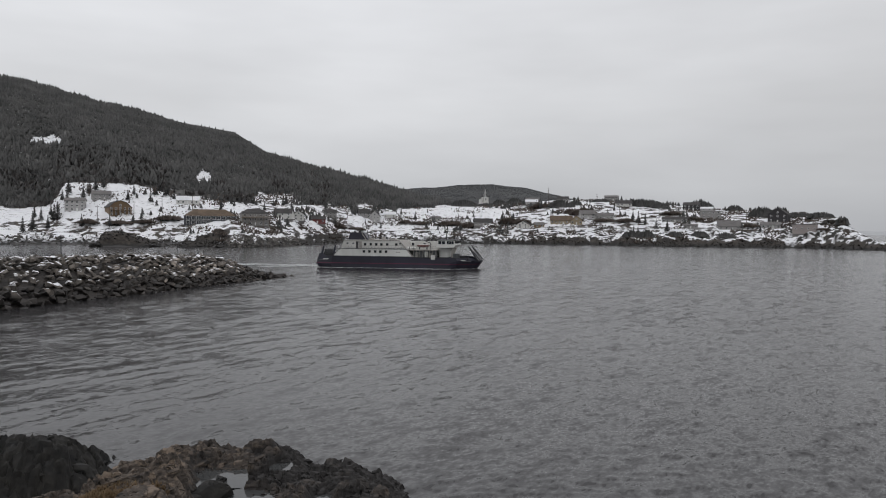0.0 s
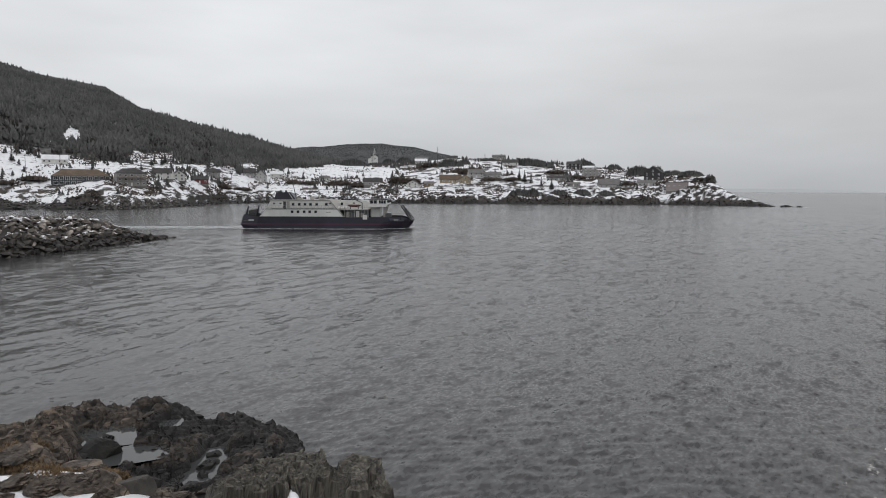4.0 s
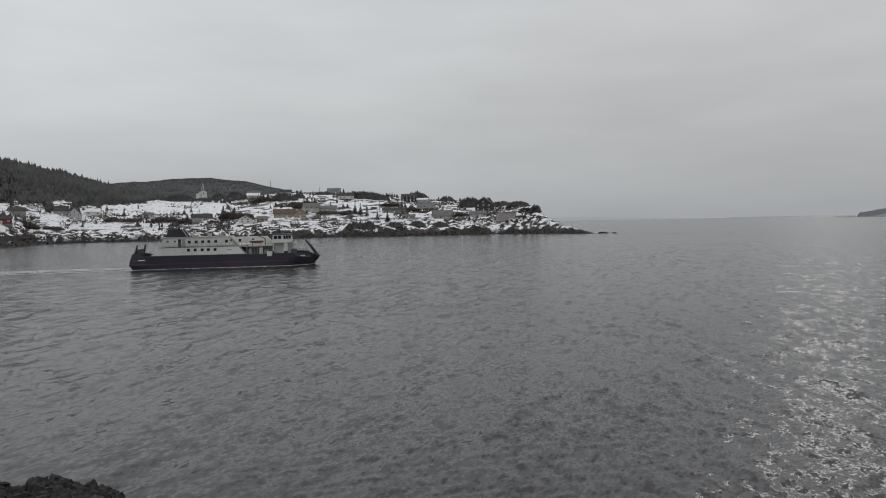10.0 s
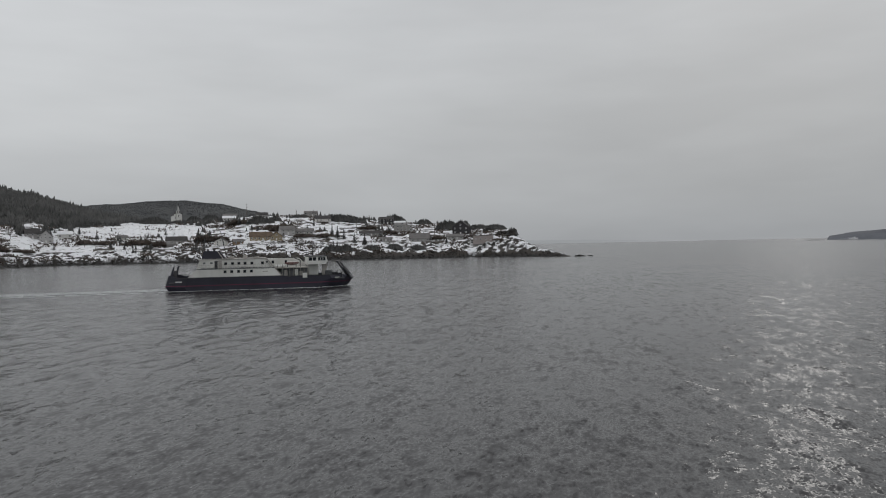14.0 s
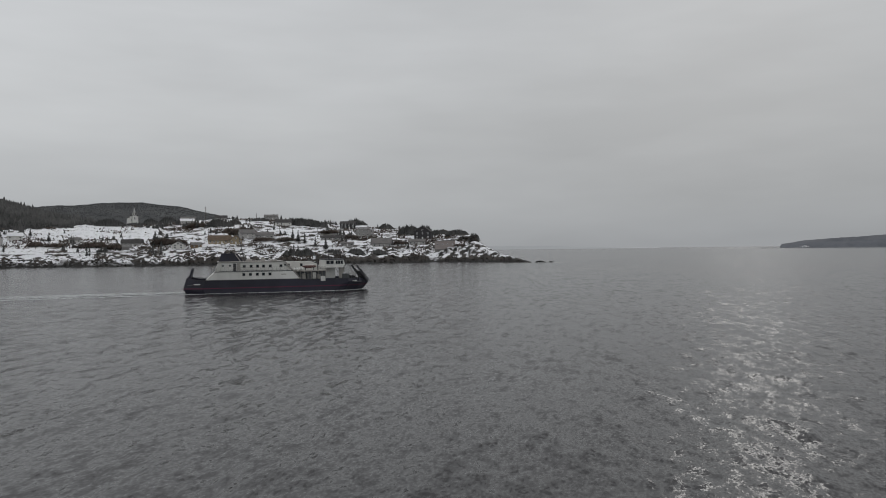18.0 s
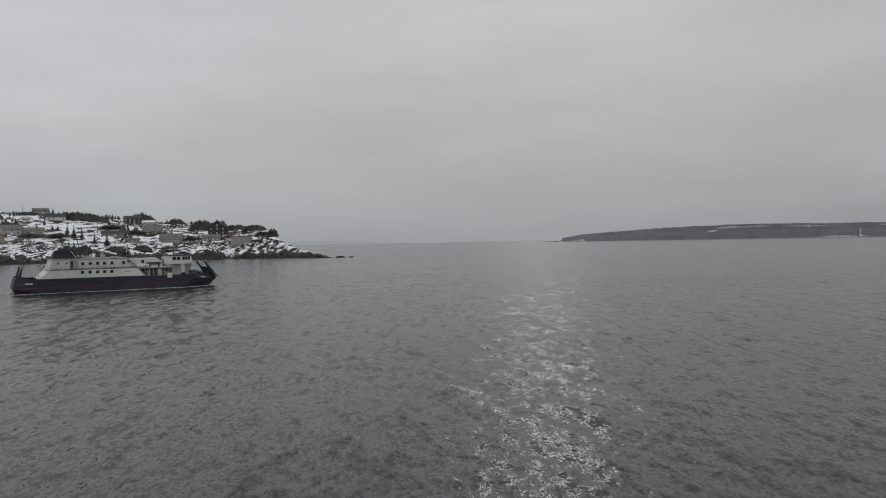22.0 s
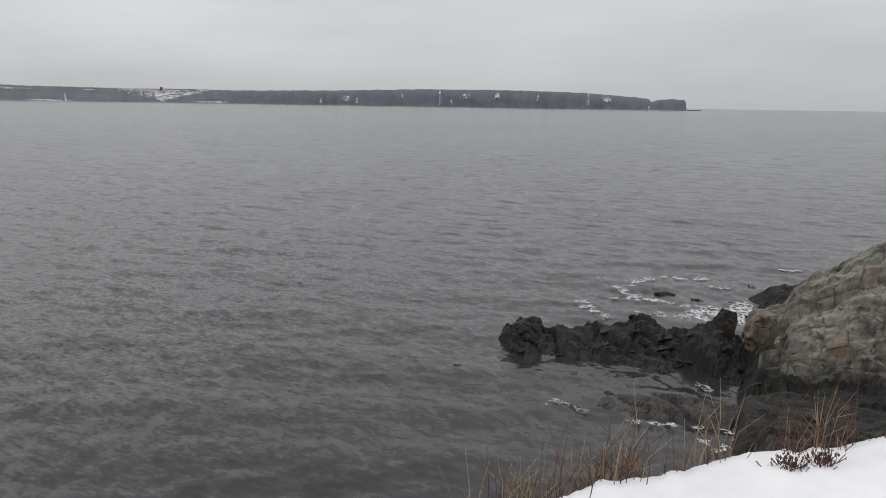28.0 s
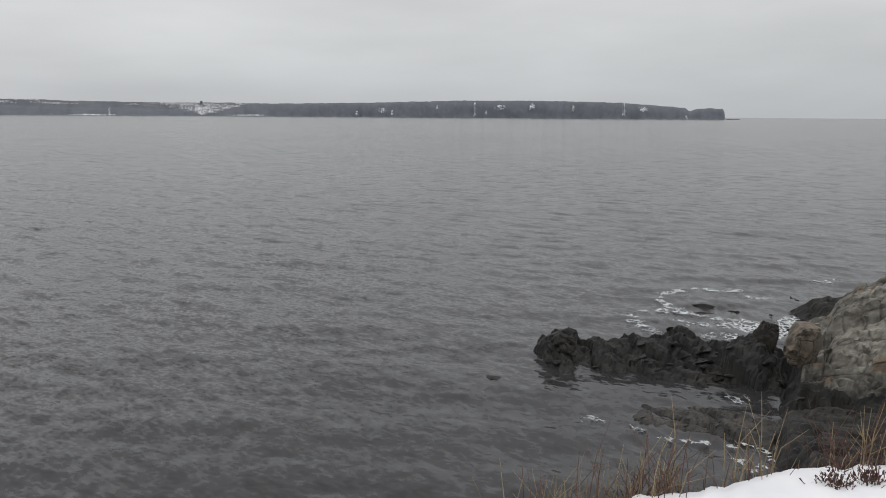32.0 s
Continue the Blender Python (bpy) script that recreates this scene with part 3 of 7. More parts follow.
def box(x0, x1, y0, y1, z0, z1, bevel=0.0, bm=None):
    bm = bm or bmesh.new()
    res = bmesh.ops.create_cube(bm, size=1.0)
    for v in res["verts"]:
        v.co = Vector((x0 + (x1 - x0) * (v.co.x + 0.5), y0 + (y1 - y0) * (v.co.y + 0.5), z0 + (z1 - z0) * (v.co.z + 0.5)))
    if bevel:
        bmesh.ops.bevel(bm, geom=list({e for v in res["verts"] for e in v.link_edges}), offset=bevel, segments=1, affect="EDGES")
    return bm


def prism(profile, y0, y1, bm=None):
    """A side outline of (x, z) drawn from y0 to y1."""
    bm = bm or bmesh.new()
    a = [bm.verts.new((x, y0, z)) for x, z in profile]
    b = [bm.verts.new((x, y1, z)) for x, z in profile]
    bm.faces.new(a)
    bm.faces.new(b[::-1])
    for k in range(len(a)):
        j = (k + 1) % len(a)
        bm.faces.new((a[k], b[k], b[j], a[j]))
    return bm


def rod(p, q, r0, r1=None, sides=8, bm=None):
    """A round bar from p to q."""
    bm = bm or bmesh.new()
    p, q = Vector(p), Vector(q)
    res = bmesh.ops.create_cone(bm, cap_ends=True, segments=sides, radius1=r0, radius2=r0 if r1 is None else r1, depth=(q - p).length)
    m = Matrix.Translation((p + q) / 2) @ (q - p).to_track_quat("Z", "Y").to_matrix().to_4x4()
    bmesh.ops.transform(bm, matrix=m, verts=res["verts"])
    return bm


def stone(rnd, sx=1.0, sy=1.0, sz=0.75, points=15):
    """An angular stone: the hull of points scattered on a ball."""
    bm = bmesh.new()
    for _ in range(points):
        v = Vector((rnd.gauss(0, 1), rnd.gauss(0, 1), rnd.gauss(0, 1))).normalized() * rnd.uniform(0.8, 1.05)
        bm.verts.new((v.x * sx / 2, v.y * sy / 2, v.z * sz / 2))
    res = bmesh.ops.convex_hull(bm, input=bm.verts[:])
    loose = [g for g in res["geom_interior"] if isinstance(g, bmesh.types.BMVert)]
    if loose:
        bmesh.ops.delete(bm, geom=loose, context="VERTS")
    return bm


def crag(name, size, seed, rough, material, parent, label="", levels=4, cuts=18):
    """A weathered rock: a ball worn by noise and split along flat joints."""
    rnd = random.Random(seed)
    planes = [(Vector((rnd.gauss(0, 1), rnd.gauss(0, 1), rnd.gauss(0, 0.8))).normalized(), rnd.uniform(0.62, 0.92)) for _ in range(cuts)]
    bm = bmesh.new()
    bmesh.ops.create_icosphere(bm, subdivisions=levels, radius=1.0)
    off = Vector((seed * 7.3, seed * 3.1, seed * 5.7))
    for v in bm.verts:
        n = v.co.normalized()
        f = 1 + rough * noise.fractal(n * 1.6 + off, 0.9, 2.1, 5) - 0.5 * rough * abs(noise.noise(n * 4 + off))
        p = n * f
        for d, k in planes:
            over = p.dot(d) - k
            if over > 0:
                p -= d * over * 0.92
        v.co = Vector((p.x * size[0], p.y * size[1], p.z * size[2])) * 1.12
    for f in bm.faces:
        f.smooth = False
    return part(name, bm, material, parent, label)

CONCRETE_PALE = surface("galvanised_steel", (0.22, 0.22, 0.22), (0.36, 0.36, 0.35), 0.5, 0.6, 0.1)

# ---- the sea ----
def sea_sheet():
    """One sheet of water out to the horizon, its cells finest towards the look-out, heaved by many small waves."""
    rg = np.random.RandomState(12)
    az = np.r_[np.arange(-180, -38, 3.0), np.arange(-38, 137, 0.15), np.arange(137, 180.1, 3.0)]
    r, rows = 6.0, [0.0, 3.0, 6.0]
    while r < 9000:
        r += max(0.085, r * r / 5800)
        rows.append(min(r, 9000))
    r = np.array(rows)
    cell = np.gradient(r)[:, None]
    A, R = np.meshgrid(np.radians(az), r)
    X, Y = R * np.sin(A), R * np.cos(A)
    Z = np.zeros(X.shape)
    gust = 0.75 + 0.4 * smooth(-0.5, 0.5, fbm((X * 0.8 + Y * 0.6) / 26, (Y * 0.8 - X * 0.6) / 9, 4, 66))
    lee = smooth(5, -18, np.degrees(A)) * smooth(30, 45, R)
    open_sea = 1 + 0.55 * smooth(72, 112, np.degrees(A))
    kept, total = np.zeros(X.shape), 0.0
    count = 96
    for k in range(count + 10):
        train = k >= count
        size = 0.8 + 0.2 * (k - count) if train else 0.42 * (9.0 / 0.42) ** ((k + rg.rand()) / count)
        spread = 5 if train else np.interp(size, [0.4, 1.0, 3, 9], [55, 38, 22, 12])
        way = radians(308 if train else 297 + 6 * (size < 1.5)) + radians(rg.normal(0, spread))
        steep = 0.017 if train else 0.0150 * np.interp(size, [0.4, 0.8, 2, 4, 9], [1.2, 1.2, 0.85, 0.45, 0.3])
        held = np.hypot(cell * np.cos(A - way), np.maximum(R, 3) * radians(0.15) * np.sin(A - way))
        held = smooth(0.5, 0.22, held / size) * smooth(9, 14, R)
        if train:
            strong = lee
        else:
            strong = (gust if size < 3 else 1.0) * (1 - 0.72 * lee) * open_sea
            kept += (held * steep) ** 2
            total += steep ** 2
        Z += strong * held * steep * size / 6.2832 * np.sin(6.2832 / size * (X * math.sin(way) + Y * math.cos(way)) + rg.uniform(0, 6.28))
    water = sheet("water", X, Y, Z, [SEA])
    lost = np.sqrt(np.clip(1 - kept / total, 0, 1))
    water.data.attributes.new("lost_waves", "FLOAT", "POINT").data.foreach_set("value", (lost * (1 - 0.5 * lee) * open_sea).ravel().astype(np.float32))
    water.data.attributes.new("ripple", "FLOAT", "POINT").data.foreach_set("value", (1 - 0.4 * lee).ravel().astype(np.float32))
    return tagged(water, "grey rippled sea under an overcast sky", "sea", kind="structure")


water = sea_sheet()

# ---- the far shore: rocky bank, snowy village slope, wooded hill ----
az = np.arange(-46, 35.01, 0.14)
d = np.r_[np.arange(374, 660, 2.2), np.arange(660, 900, 6), np.arange(900, 1700, 16), np.arange(1700, 2600, 90)]
AZ, D = np.meshgrid(az, d)
Z = land_height(AZ, D)
X, Y = D * np.sin(np.radians(AZ)), D * np.cos(np.radians(AZ))


def meadow(azs, ds, zs):
    """The open snowfield below the church."""
    rise = np.degrees(np.arctan2(zs - EYE, ds)) + 0.16 * fbm(azs * 1.4, ds / 25, 3, 44)
    return (azs > -3.5) & (azs < 5.4) & (rise > 0.95) & (rise < np.interp(azs, [-3.5, -1, 0, 2, 5.4], [1.55, 1.75, 1.95, 1.95, 1.6])) & (ds > shore_range(azs) + 50)


def wooded(azs, ds, zs):
    """Where the spruce forest stands on the hill."""
    rise = np.degrees(np.arctan2(zs - EYE, ds))
    fringe = (azs < 2.5) & (ds > shore_range(azs) + 75) & (rise > forest_rise(azs) - 0.9) & (vnoise(azs * 1.3, rise * 2.2, 33) > 0.74)
    wave = 0.5 * fbm(azs * 0.5, ds / 60, 3, 21)
    hill = (azs < 3.5) & (ds > shore_range(azs) + 60) & (rise > forest_rise(azs) + wave)
    gap = ((azs + 18.2) / 0.5) ** 2 + ((rise - 3.75) / 0.45) ** 2 < 1 + 0.8 * fbm(azs * 4, rise * 4, 2, 2)
    gap |= ((azs + 28.6) / 1.0) ** 2 + ((rise - 5.9) / 0.35) ** 2 < 1 + 1.2 * fbm(azs * 4, rise * 4, 2, 5)
    gap |= ((azs + 13.1) / 1.8) ** 2 + ((rise - 2.25) / 0.5) ** 2 < 1 + 0.9 * fbm(azs * 3, rise * 4, 2, 7)
    gap |= ((azs + 6.3) / 0.8) ** 2 + ((rise - 1.75) / 0.22) ** 2 < 1 + 0.8 * fbm(azs * 3, rise * 4, 2, 8)
    gap |= (azs > 1.6 + fbm(ds / 40, azs, 2, 3)) & (azs < 5)
    return (hill | fringe) & ~gap & ~meadow(azs, ds, zs)


Am, Dm, Zm = AZ[:-1, :-1], D[:-1, :-1], Z[:-1, :-1]
slots = np.full(Am.shape, 1)
slots[(Dm < shore_range(Am) + (36 + 26 * fbm(Am * 1.2, Dm / 30, 3, 6)) * (0.4 + 0.6 * smooth(-18, -14, Am)))] = 0
fields = (Am < -17.5) & (Zm > 15) | (Am < 24) & (vnoise(Am * 0.55 + 9, Dm / 70, 31) > 0.70)
slots[(slots == 1) & (fields | meadow(Am, Dm, Zm))] = 3
sandy = (Dm < shore_range(Am) + 5) & (((Am > -31) & (Am < -16)) | ((Am > -11) & (Am < -7)))
slots[sandy] = 4
slots[spur(Am, Dm)[1] > 0.12] = 5
slots[(Am > 5) & (Dm < shore_range(Am) + 11 + 9 * fbm(Am * 1.5, Dm / 20, 3, 16))] = 5
slots[wooded(Am, Dm, Zm) & (np.degrees(np.arctan2(Zm - EYE, Dm)) > forest_rise(Am))] = 2
land = sheet("ground", X, Y, Z, [SHORE_ROCK, VILLAGE, FOREST_FLOOR, SNOWFIELD, BEACH, BANK_ROCK], slots)
tagged(land, "snow-patched hillside with a dark rocky shore", "hillside", kind="structure")

# the hill behind
az2 = np.arange(-14, 16, 0.2)
d2 = np.r_[np.arange(1700, 2300, 30), np.arange(2300, 2900, 60)]
A2, D2 = np.meshgrid(az2, d2)
top = np.interp(A2, [-14, -2.7, -1.4, 0.6, 4, 6.4, 8.9, 10.5, 13, 16], [2.7, 3.12, 3.24, 3.42, 3.5, 3.28, 2.72, 2.2, 1.4, 0.5])
ztop = EYE + 2300 * np.tan(np.radians(top))
Z2 = np.where(D2 < 2300, ztop * smooth(1500, 2300, D2), ztop - (D2 - 2300) * 0.1) + 5 * fbm(A2 * 0.6, D2 / 120, 3, 8)
far_hill = sheet("far_hill", D2 * np.sin(np.radians(A2)), D2 * np.cos(np.radians(A2)), Z2, [HAZED_FAR_NEEDLES])
tagged(far_hill, "distant dark wooded hill under the overcast sky", "hill", kind="structure")


# ---- woods ----
def cones(points, heights, widths, seed, tiers=3, sides=6):
    """Many ragged spruces as one set of arrays."""
    rg = np.random.RandomState(seed)
    n = len(points)
    verts, faces, base = [], [], 0
    ang = np.linspace(0, 2 * np.pi, sides, endpoint=False)
    for k in range(tiers):
        lo, hi = 0.08 + 0.27 * k, min(1.0, 0.5 + 0.25 * k)
        if k == tiers - 1:
            hi = 1.0
        rad = widths[:, None] * (1 - 0.27 * k) * rg.uniform(0.6, 1.25, (n, sides)) * 0.5
        a = ang[None] + rg.uniform(0, 6, (n, 1))
        ring = np.stack([points[:, :1] + rad * np.cos(a), points[:, 1:2] + rad * np.sin(a),
                         points[:, 2:3] + heights[:, None] * (lo + rg.uniform(-0.06, 0.05, (n, sides)))], -1)
        tip = points + np.stack([rg.normal(0, 0.02, n) * heights, rg.normal(0, 0.02, n) * heights, heights * hi], -1)
        v = np.concatenate([ring, tip[:, None]], 1)
        verts.append(v.reshape(-1, 3))
        idx = base + np.arange(n)[:, None] * (sides + 1)
        for s in range(sides):
            faces.append(np.concatenate([idx + s, idx + (s + 1) % sides, idx + sides], 1))
        base += n * (sides + 1)
    return np.concatenate(verts), np.concatenate(faces)


rg = np.random.RandomState(4)
n = 78000
ta = rg.uniform(-45, 3.2, n)
td = np.sqrt(rg.uniform(620 ** 2, 1430 ** 2, n))
tz = land_height(ta, td)
ok = wooded(ta, td, tz) & (td < ridge_range(ta) + 40)
# the bald stretch of the ridge keeps only low scrub
bald = smooth(-21.5, -20, ta) * smooth(-12.8, -14, ta) * smooth(170, 60, np.abs(td - ridge_range(ta)))
ok &= rg.rand(n) > 0.5 * bald
ta, td, tz, bald = ta[ok], td[ok], tz[ok], bald[ok]
pts = np.stack([td * np.sin(np.radians(ta)), td * np.cos(np.radians(ta)), tz - 0.4], -1)
hs = rg.uniform(3.0, 7.0, len(pts)) * (0.7 + 0.5 * vnoise(ta * 1.1, td / 70, 3)) * np.where(rg.rand(len(pts)) < 0.12, 1.45, 1.0) * (1 - 0.72 * bald)
v, f = cones(pts, hs, hs * rg.uniform(0.42, 0.66, len(pts)), 1, 2, 6)
woods = new("spruce_forest", mesh_of("spruce_forest", v, f, [HAZED_NEEDLES]))
tagged(woods, "dense dark spruce forest covering the hillside", "forest", kind="stuff")

n = 9000
ta = rg.uniform(-33, -9, n)
td = np.sqrt(rg.uniform(600 ** 2, 1100 ** 2, n))
tz = land_height(ta, td)
ok = wooded(ta, td, tz) & (vnoise(ta * 0.7, td / 60, 91) > 0.52) & (np.degrees(np.arctan2(tz - EYE, td)) < forest_rise(ta) + 2.4)
brown_pts = np.stack([td * np.sin(np.radians(ta)), td * np.cos(np.radians(ta)), tz - 0.3], -1)[ok]

n = 15000
ta = rg.uniform(-13, 15, n)
td = rg.uniform(1950, 2340, n)
tz = np.interp(ta, [-14, -2.7, -1.4, 0.6, 4, 6.4, 8.9, 10.5, 13, 16], [2.7, 3.12, 3.24, 3.42, 3.5, 3.28, 2.72, 2.2, 1.4, 0.5])
tz = (EYE + 2300 * np.tan(np.radians(tz))) * np.where(td < 2300, smooth(1500, 2300, td), 1) + 5 * fbm(ta * 0.6, td / 120, 3, 8)
pts = np.stack([td * np.sin(np.radians(ta)), td * np.cos(np.radians(ta)), tz - 1], -1)
hs = rg.uniform(2.0, 3.8, n)
v, f = cones(pts, hs, hs * 1.0, 2, 2, 5)
far_woods = new("distant_forest", mesh_of("distant_forest", v, f, [HAZED_FAR_NEEDLES], flat=True))
tagged(far_woods, "distant dark forest along the far hill", "forest", kind="stuff")


# ---- brush on the village slope and on the bank ----
def tufts(points, sizes, seed, blades=7, thin=1.0):
    """Leafless bushes: sprays of thin tapering blades."""
    rg = np.random.RandomState(seed)
    n = len(points)
    a = rg.uniform(0, 2 * np.pi, (n, blades))
    lean = rg.uniform(0.1, 0.9, (n, blades))
    ln = sizes[:, None] * rg.uniform(0.6, 1.1, (n, blades))
    tip = points[:, None] + np.stack([np.cos(a) * lean * ln, np.sin(a) * lean * ln, ln * (1 - 0.4 * lean)], -1)
    w = sizes[:, None] * rg.uniform(0.10, 0.22, (n, blades)) * thin
    side = np.stack([-np.sin(a) * w, np.cos(a) * w, 0 * w], -1)
    mid = points[:, None] * 0.55 + tip * 0.45
    v = np.stack([points[:, None] + 0 * tip, mid - side, tip, mid + side], 2).reshape(-1, 3)
    q = np.arange(n * blades)[:, None] * 4 + np.arange(4)[None]
    return v, q


v, f = tufts(brown_pts, rg.uniform(3.0, 6.5, len(brown_pts)), 8, 9)
tagged(new("leafless_wood", mesh_of("leafless_wood", v, f, [GREY_TWIGS], flat=True)), "grey-brown leafless trees among the lower spruces", "wood", kind="stuff")

n = 52000
ta = rg.uniform(-32, 29.5, n)
td = shore_range(ta) + 8 + 252 * rg.rand(n) ** 1.1
keep = (vnoise(ta * 1.0, td / 26, 12) > 0.60) & (td < ridge_range(ta)) & ~((ta < -17.5) & (rg.rand(n) < 0.72)) & ~((ta > -16.5) & (ta < -10.5) & (td < shore_range(ta) + 32))
rise = np.degrees(np.arctan2(land_height(ta, td) - EYE, td))
keep |= (ta > -6) & (ta < 11) & (rise > 0.3) & (rise < 0.95) & (vnoise(ta * 1.3, td / 14, 52) > 0.5) & (td < ridge_range(ta))
keep &= ~meadow(ta, td, land_height(ta, td)) | (rg.rand(n) < 0.22)
ta, td = ta[keep], td[keep]
pts = np.stack([td * np.sin(np.radians(ta)), td * np.cos(np.radians(ta)), land_height(ta, td) - 0.1], -1)
v, f = tufts(pts, rg.uniform(0.5, 2.0, len(pts)), 3, 8)
tagged(new("bare_bushes", mesh_of("bare_bushes", v, f, [TWIGS], flat=True)), "brown leafless bushes among snow patches", "bushes", kind="stuff")

n = 4200
ta = rg.uniform(-32, 29.0, n)
td = shore_range(ta) + rg.uniform(25, 250, n)
keep = (vnoise(ta * 0.8 + 40, td / 35, 14) > 0.69) & (td < ridge_range(ta) + 15) & (ta < 24.0) & ~((ta < -20.5) & (rg.rand(n) < 0.8))
keep |= (ta > 13) & (ta < 24) & (np.abs(td - ridge_range(ta)) < 22) & (vnoise(ta * 1.6, ta * 0, 15) > 0.45)
rise = np.degrees(np.arctan2(land_height(ta, td) - EYE, td))
keep |= (ta > 0.2) & (ta < 8) & (rise > 1.8) & (rise < 2.3) & (vnoise(ta * 1.5, td / 20, 53) > 0.4)
keep &= ~meadow(ta, td, land_height(ta, td)) | (rg.rand(n) < 0.15)
ta, td = ta[keep], td[keep]
pts = np.stack([td * np.sin(np.radians(ta)), td * np.cos(np.radians(ta)), land_height(ta, td) - 0.1], -1)
hs = rg.uniform(1.8, 5.0, len(pts))
v, f = cones(pts, hs, hs * 0.75, 5)
tagged(new("scrub_spruce", mesh_of("scrub_spruce", v, f, [HAZED_NEEDLES], flat=True)), "low dark spruce scrub scattered over the village slope", "scrub", kind="stuff")


# riprap below the inn's neighbour
rnd = random.Random(14)
rip_v, rip_f, base = [], [], 0
for k in range(900):
    b = rnd.uniform(-16.6, -11.0)
    q = float(shore_range(np.array([b]))[0]) + rnd.uniform(-3, 17)
    bm = stone(rnd, rnd.uniform(0.9, 2.1), rnd.uniform(0.8, 1.7), rnd.uniform(0.7, 1.3), 11)
    bm.verts.index_update()
    o = place(b, q)
    rip_v.append(np.array([(v.co + o)[:] for v in bm.verts]))
    rip_f += [tuple(v.index + base for v in f.verts)[:3] for f in bm.faces]
    base += len(bm.verts)
    bm.free()
tagged(new("riprap", mesh_of("riprap", np.concatenate(rip_v), rip_f, [RIPRAP], flat=True)), "grey riprap stones along the harbour bank", "riprap", kind="stuff")


# dark rocks strewn along the waterline
rub_v, rub_f, base = [], [], 0
shapes = [stone(rnd, rnd.uniform(1.2, 2.2), rnd.uniform(0.9, 1.5), rnd.uniform(0.7, 1.2), 11) for _ in range(8)]
for bm in shapes:
    bm.verts.index_update()
shapes = [(np.array([v.co[:] for v in bm.verts]), [tuple(v.index for v in f.verts)[:3] for f in bm.faces]) for bm in shapes]
for k in range(4000):
    on_spur = k >= 3400
    b = rnd.choice((rnd.uniform(-25.6, -21.4), rnd.uniform(-20.0, -16.6))) if on_spur else rnd.uniform(-31, 33.2)
    q = (431 if b < -21 else 420 + 8 * (b + 18.3)) + rnd.uniform(-19, 8) if on_spur else float(shore_range(np.array([b]))[0]) + (rnd.gauss(2, 4) if b > -7 else rnd.gauss(1, 2.5) if b > -16.5 else rnd.gauss(7, 7))
    o = place(b, q)
    if not on_spur and -31 < b < -24.5 and rnd.random() < 0.7 or o.z < -1.0:
        continue
    co, fc = shapes[k % 8]
    turn = np.array(pose(0, 0, 0, rnd.uniform(-30, 30), rnd.uniform(-30, 30), rnd.uniform(0, 360)).to_3x3())
    rub_v.append(co * rnd.uniform(0.6, 1.5) @ turn.T + np.array(o[:]))
    rub_f += [tuple(i + base for i in f) for f in fc]
    base += len(co)
tagged(new("shore_rubble", mesh_of("shore_rubble", np.concatenate(rub_v), rub_f, [RUBBLE_WET], flat=True)), "dark broken rocks along the far waterline", "rocks", kind="stuff")


# bare deciduous trees
def bare_tree(b, r, h, seed):
    rnd = random.Random(seed)
    t = empty("bare_tree", Matrix.Translation(place(b, r)), "leafless grey-brown tree beside the village houses", "tree", "bare trees in the village")
    part("trunk", rod((0, 0, -0.5), (0, 0, h * 0.45), 0.22, 0.14, 6), BARK, t)
    bm = bmesh.new()
    for _ in range(16):
        a, z0 = rnd.uniform(0, 6.28), rnd.uniform(0.25, 0.5) * h
        e = Vector((math.cos(a) * h * rnd.uniform(0.12, 0.34), math.sin(a) * h * rnd.uniform(0.12, 0.34), rnd.uniform(0.65, 1.0) * h))
        s = Vector((0, 0, z0))
        rod(s, e, 0.11, 0.03, 4, bm)
        for _k in range(6):
            q = s.lerp(e, rnd.uniform(0.4, 1.0))
            rod(q, q + Vector((rnd.uniform(-1, 1), rnd.uniform(-1, 1), rnd.uniform(0.2, 1.0))) * h * 0.14, 0.05, 0.02, 3, bm)
    part("limbs", bm, TWIGS, t, "spread of bare limbs and twigs")


for k, (b, r, h) in enumerate(((-25.9, 560, 9), (-27.9, 545, 7), (-21.6, 560, 8), (-20.5, 550, 7), (-8.0, 610, 7), (-7.5, 640, 8), (-3.4, 660, 6), (1.5, 640, 6), (5.2, 620, 8), (6.0, 640, 7), (10.8, 640, 8), (11.6, 650, 7))):
    bare_tree(b, r, h, 500 + k)


# single spruces that stand out in the village
def spruce(seed):
    rnd = random.Random(seed)
    t = empty("spruce_tree", Matrix(), "dark green spruce standing on the snowy slope", "tree", "spruces in the village")
    part("trunk", rod((0, 0, -0.6), (0, 0, 7.6), 0.17, 0.03, 6), BARK, t, "thin grey-brown trunk")
    bm = bmesh.new()
    for k in range(11):
        z = 0.9 + k * 0.62
        r = 1.9 * (1 - k / 12.2) * rnd.uniform(0.85, 1.15)
        for s in range(9):
            a = s * 0.698 + k * 0.5 + rnd.uniform(-0.25, 0.25)
            rr = r * rnd.uniform(0.6, 1.15)
            c, sn = math.cos(a), math.sin(a)
            w = 0.32 * rr + 0.12
            root = bm.verts.new((0, 0, z + 0.45))
            tip = bm.verts.new((rr * c, rr * sn, z - 0.35 * rr + rnd.uniform(-0.1, 0.1)))
            l = bm.verts.new((rr * 0.6 * c - w * sn, rr * 0.6 * sn + w * c, z))
            g = bm.verts.new((rr * 0.6 * c + w * sn, rr * 0.6 * sn - w * c, z))
            bm.faces.new((root, l, tip))
            bm.faces.new((root, tip, g))
    part("crown", bm, HAZED_NEEDLES, t, "ragged dark green crown")
    return t


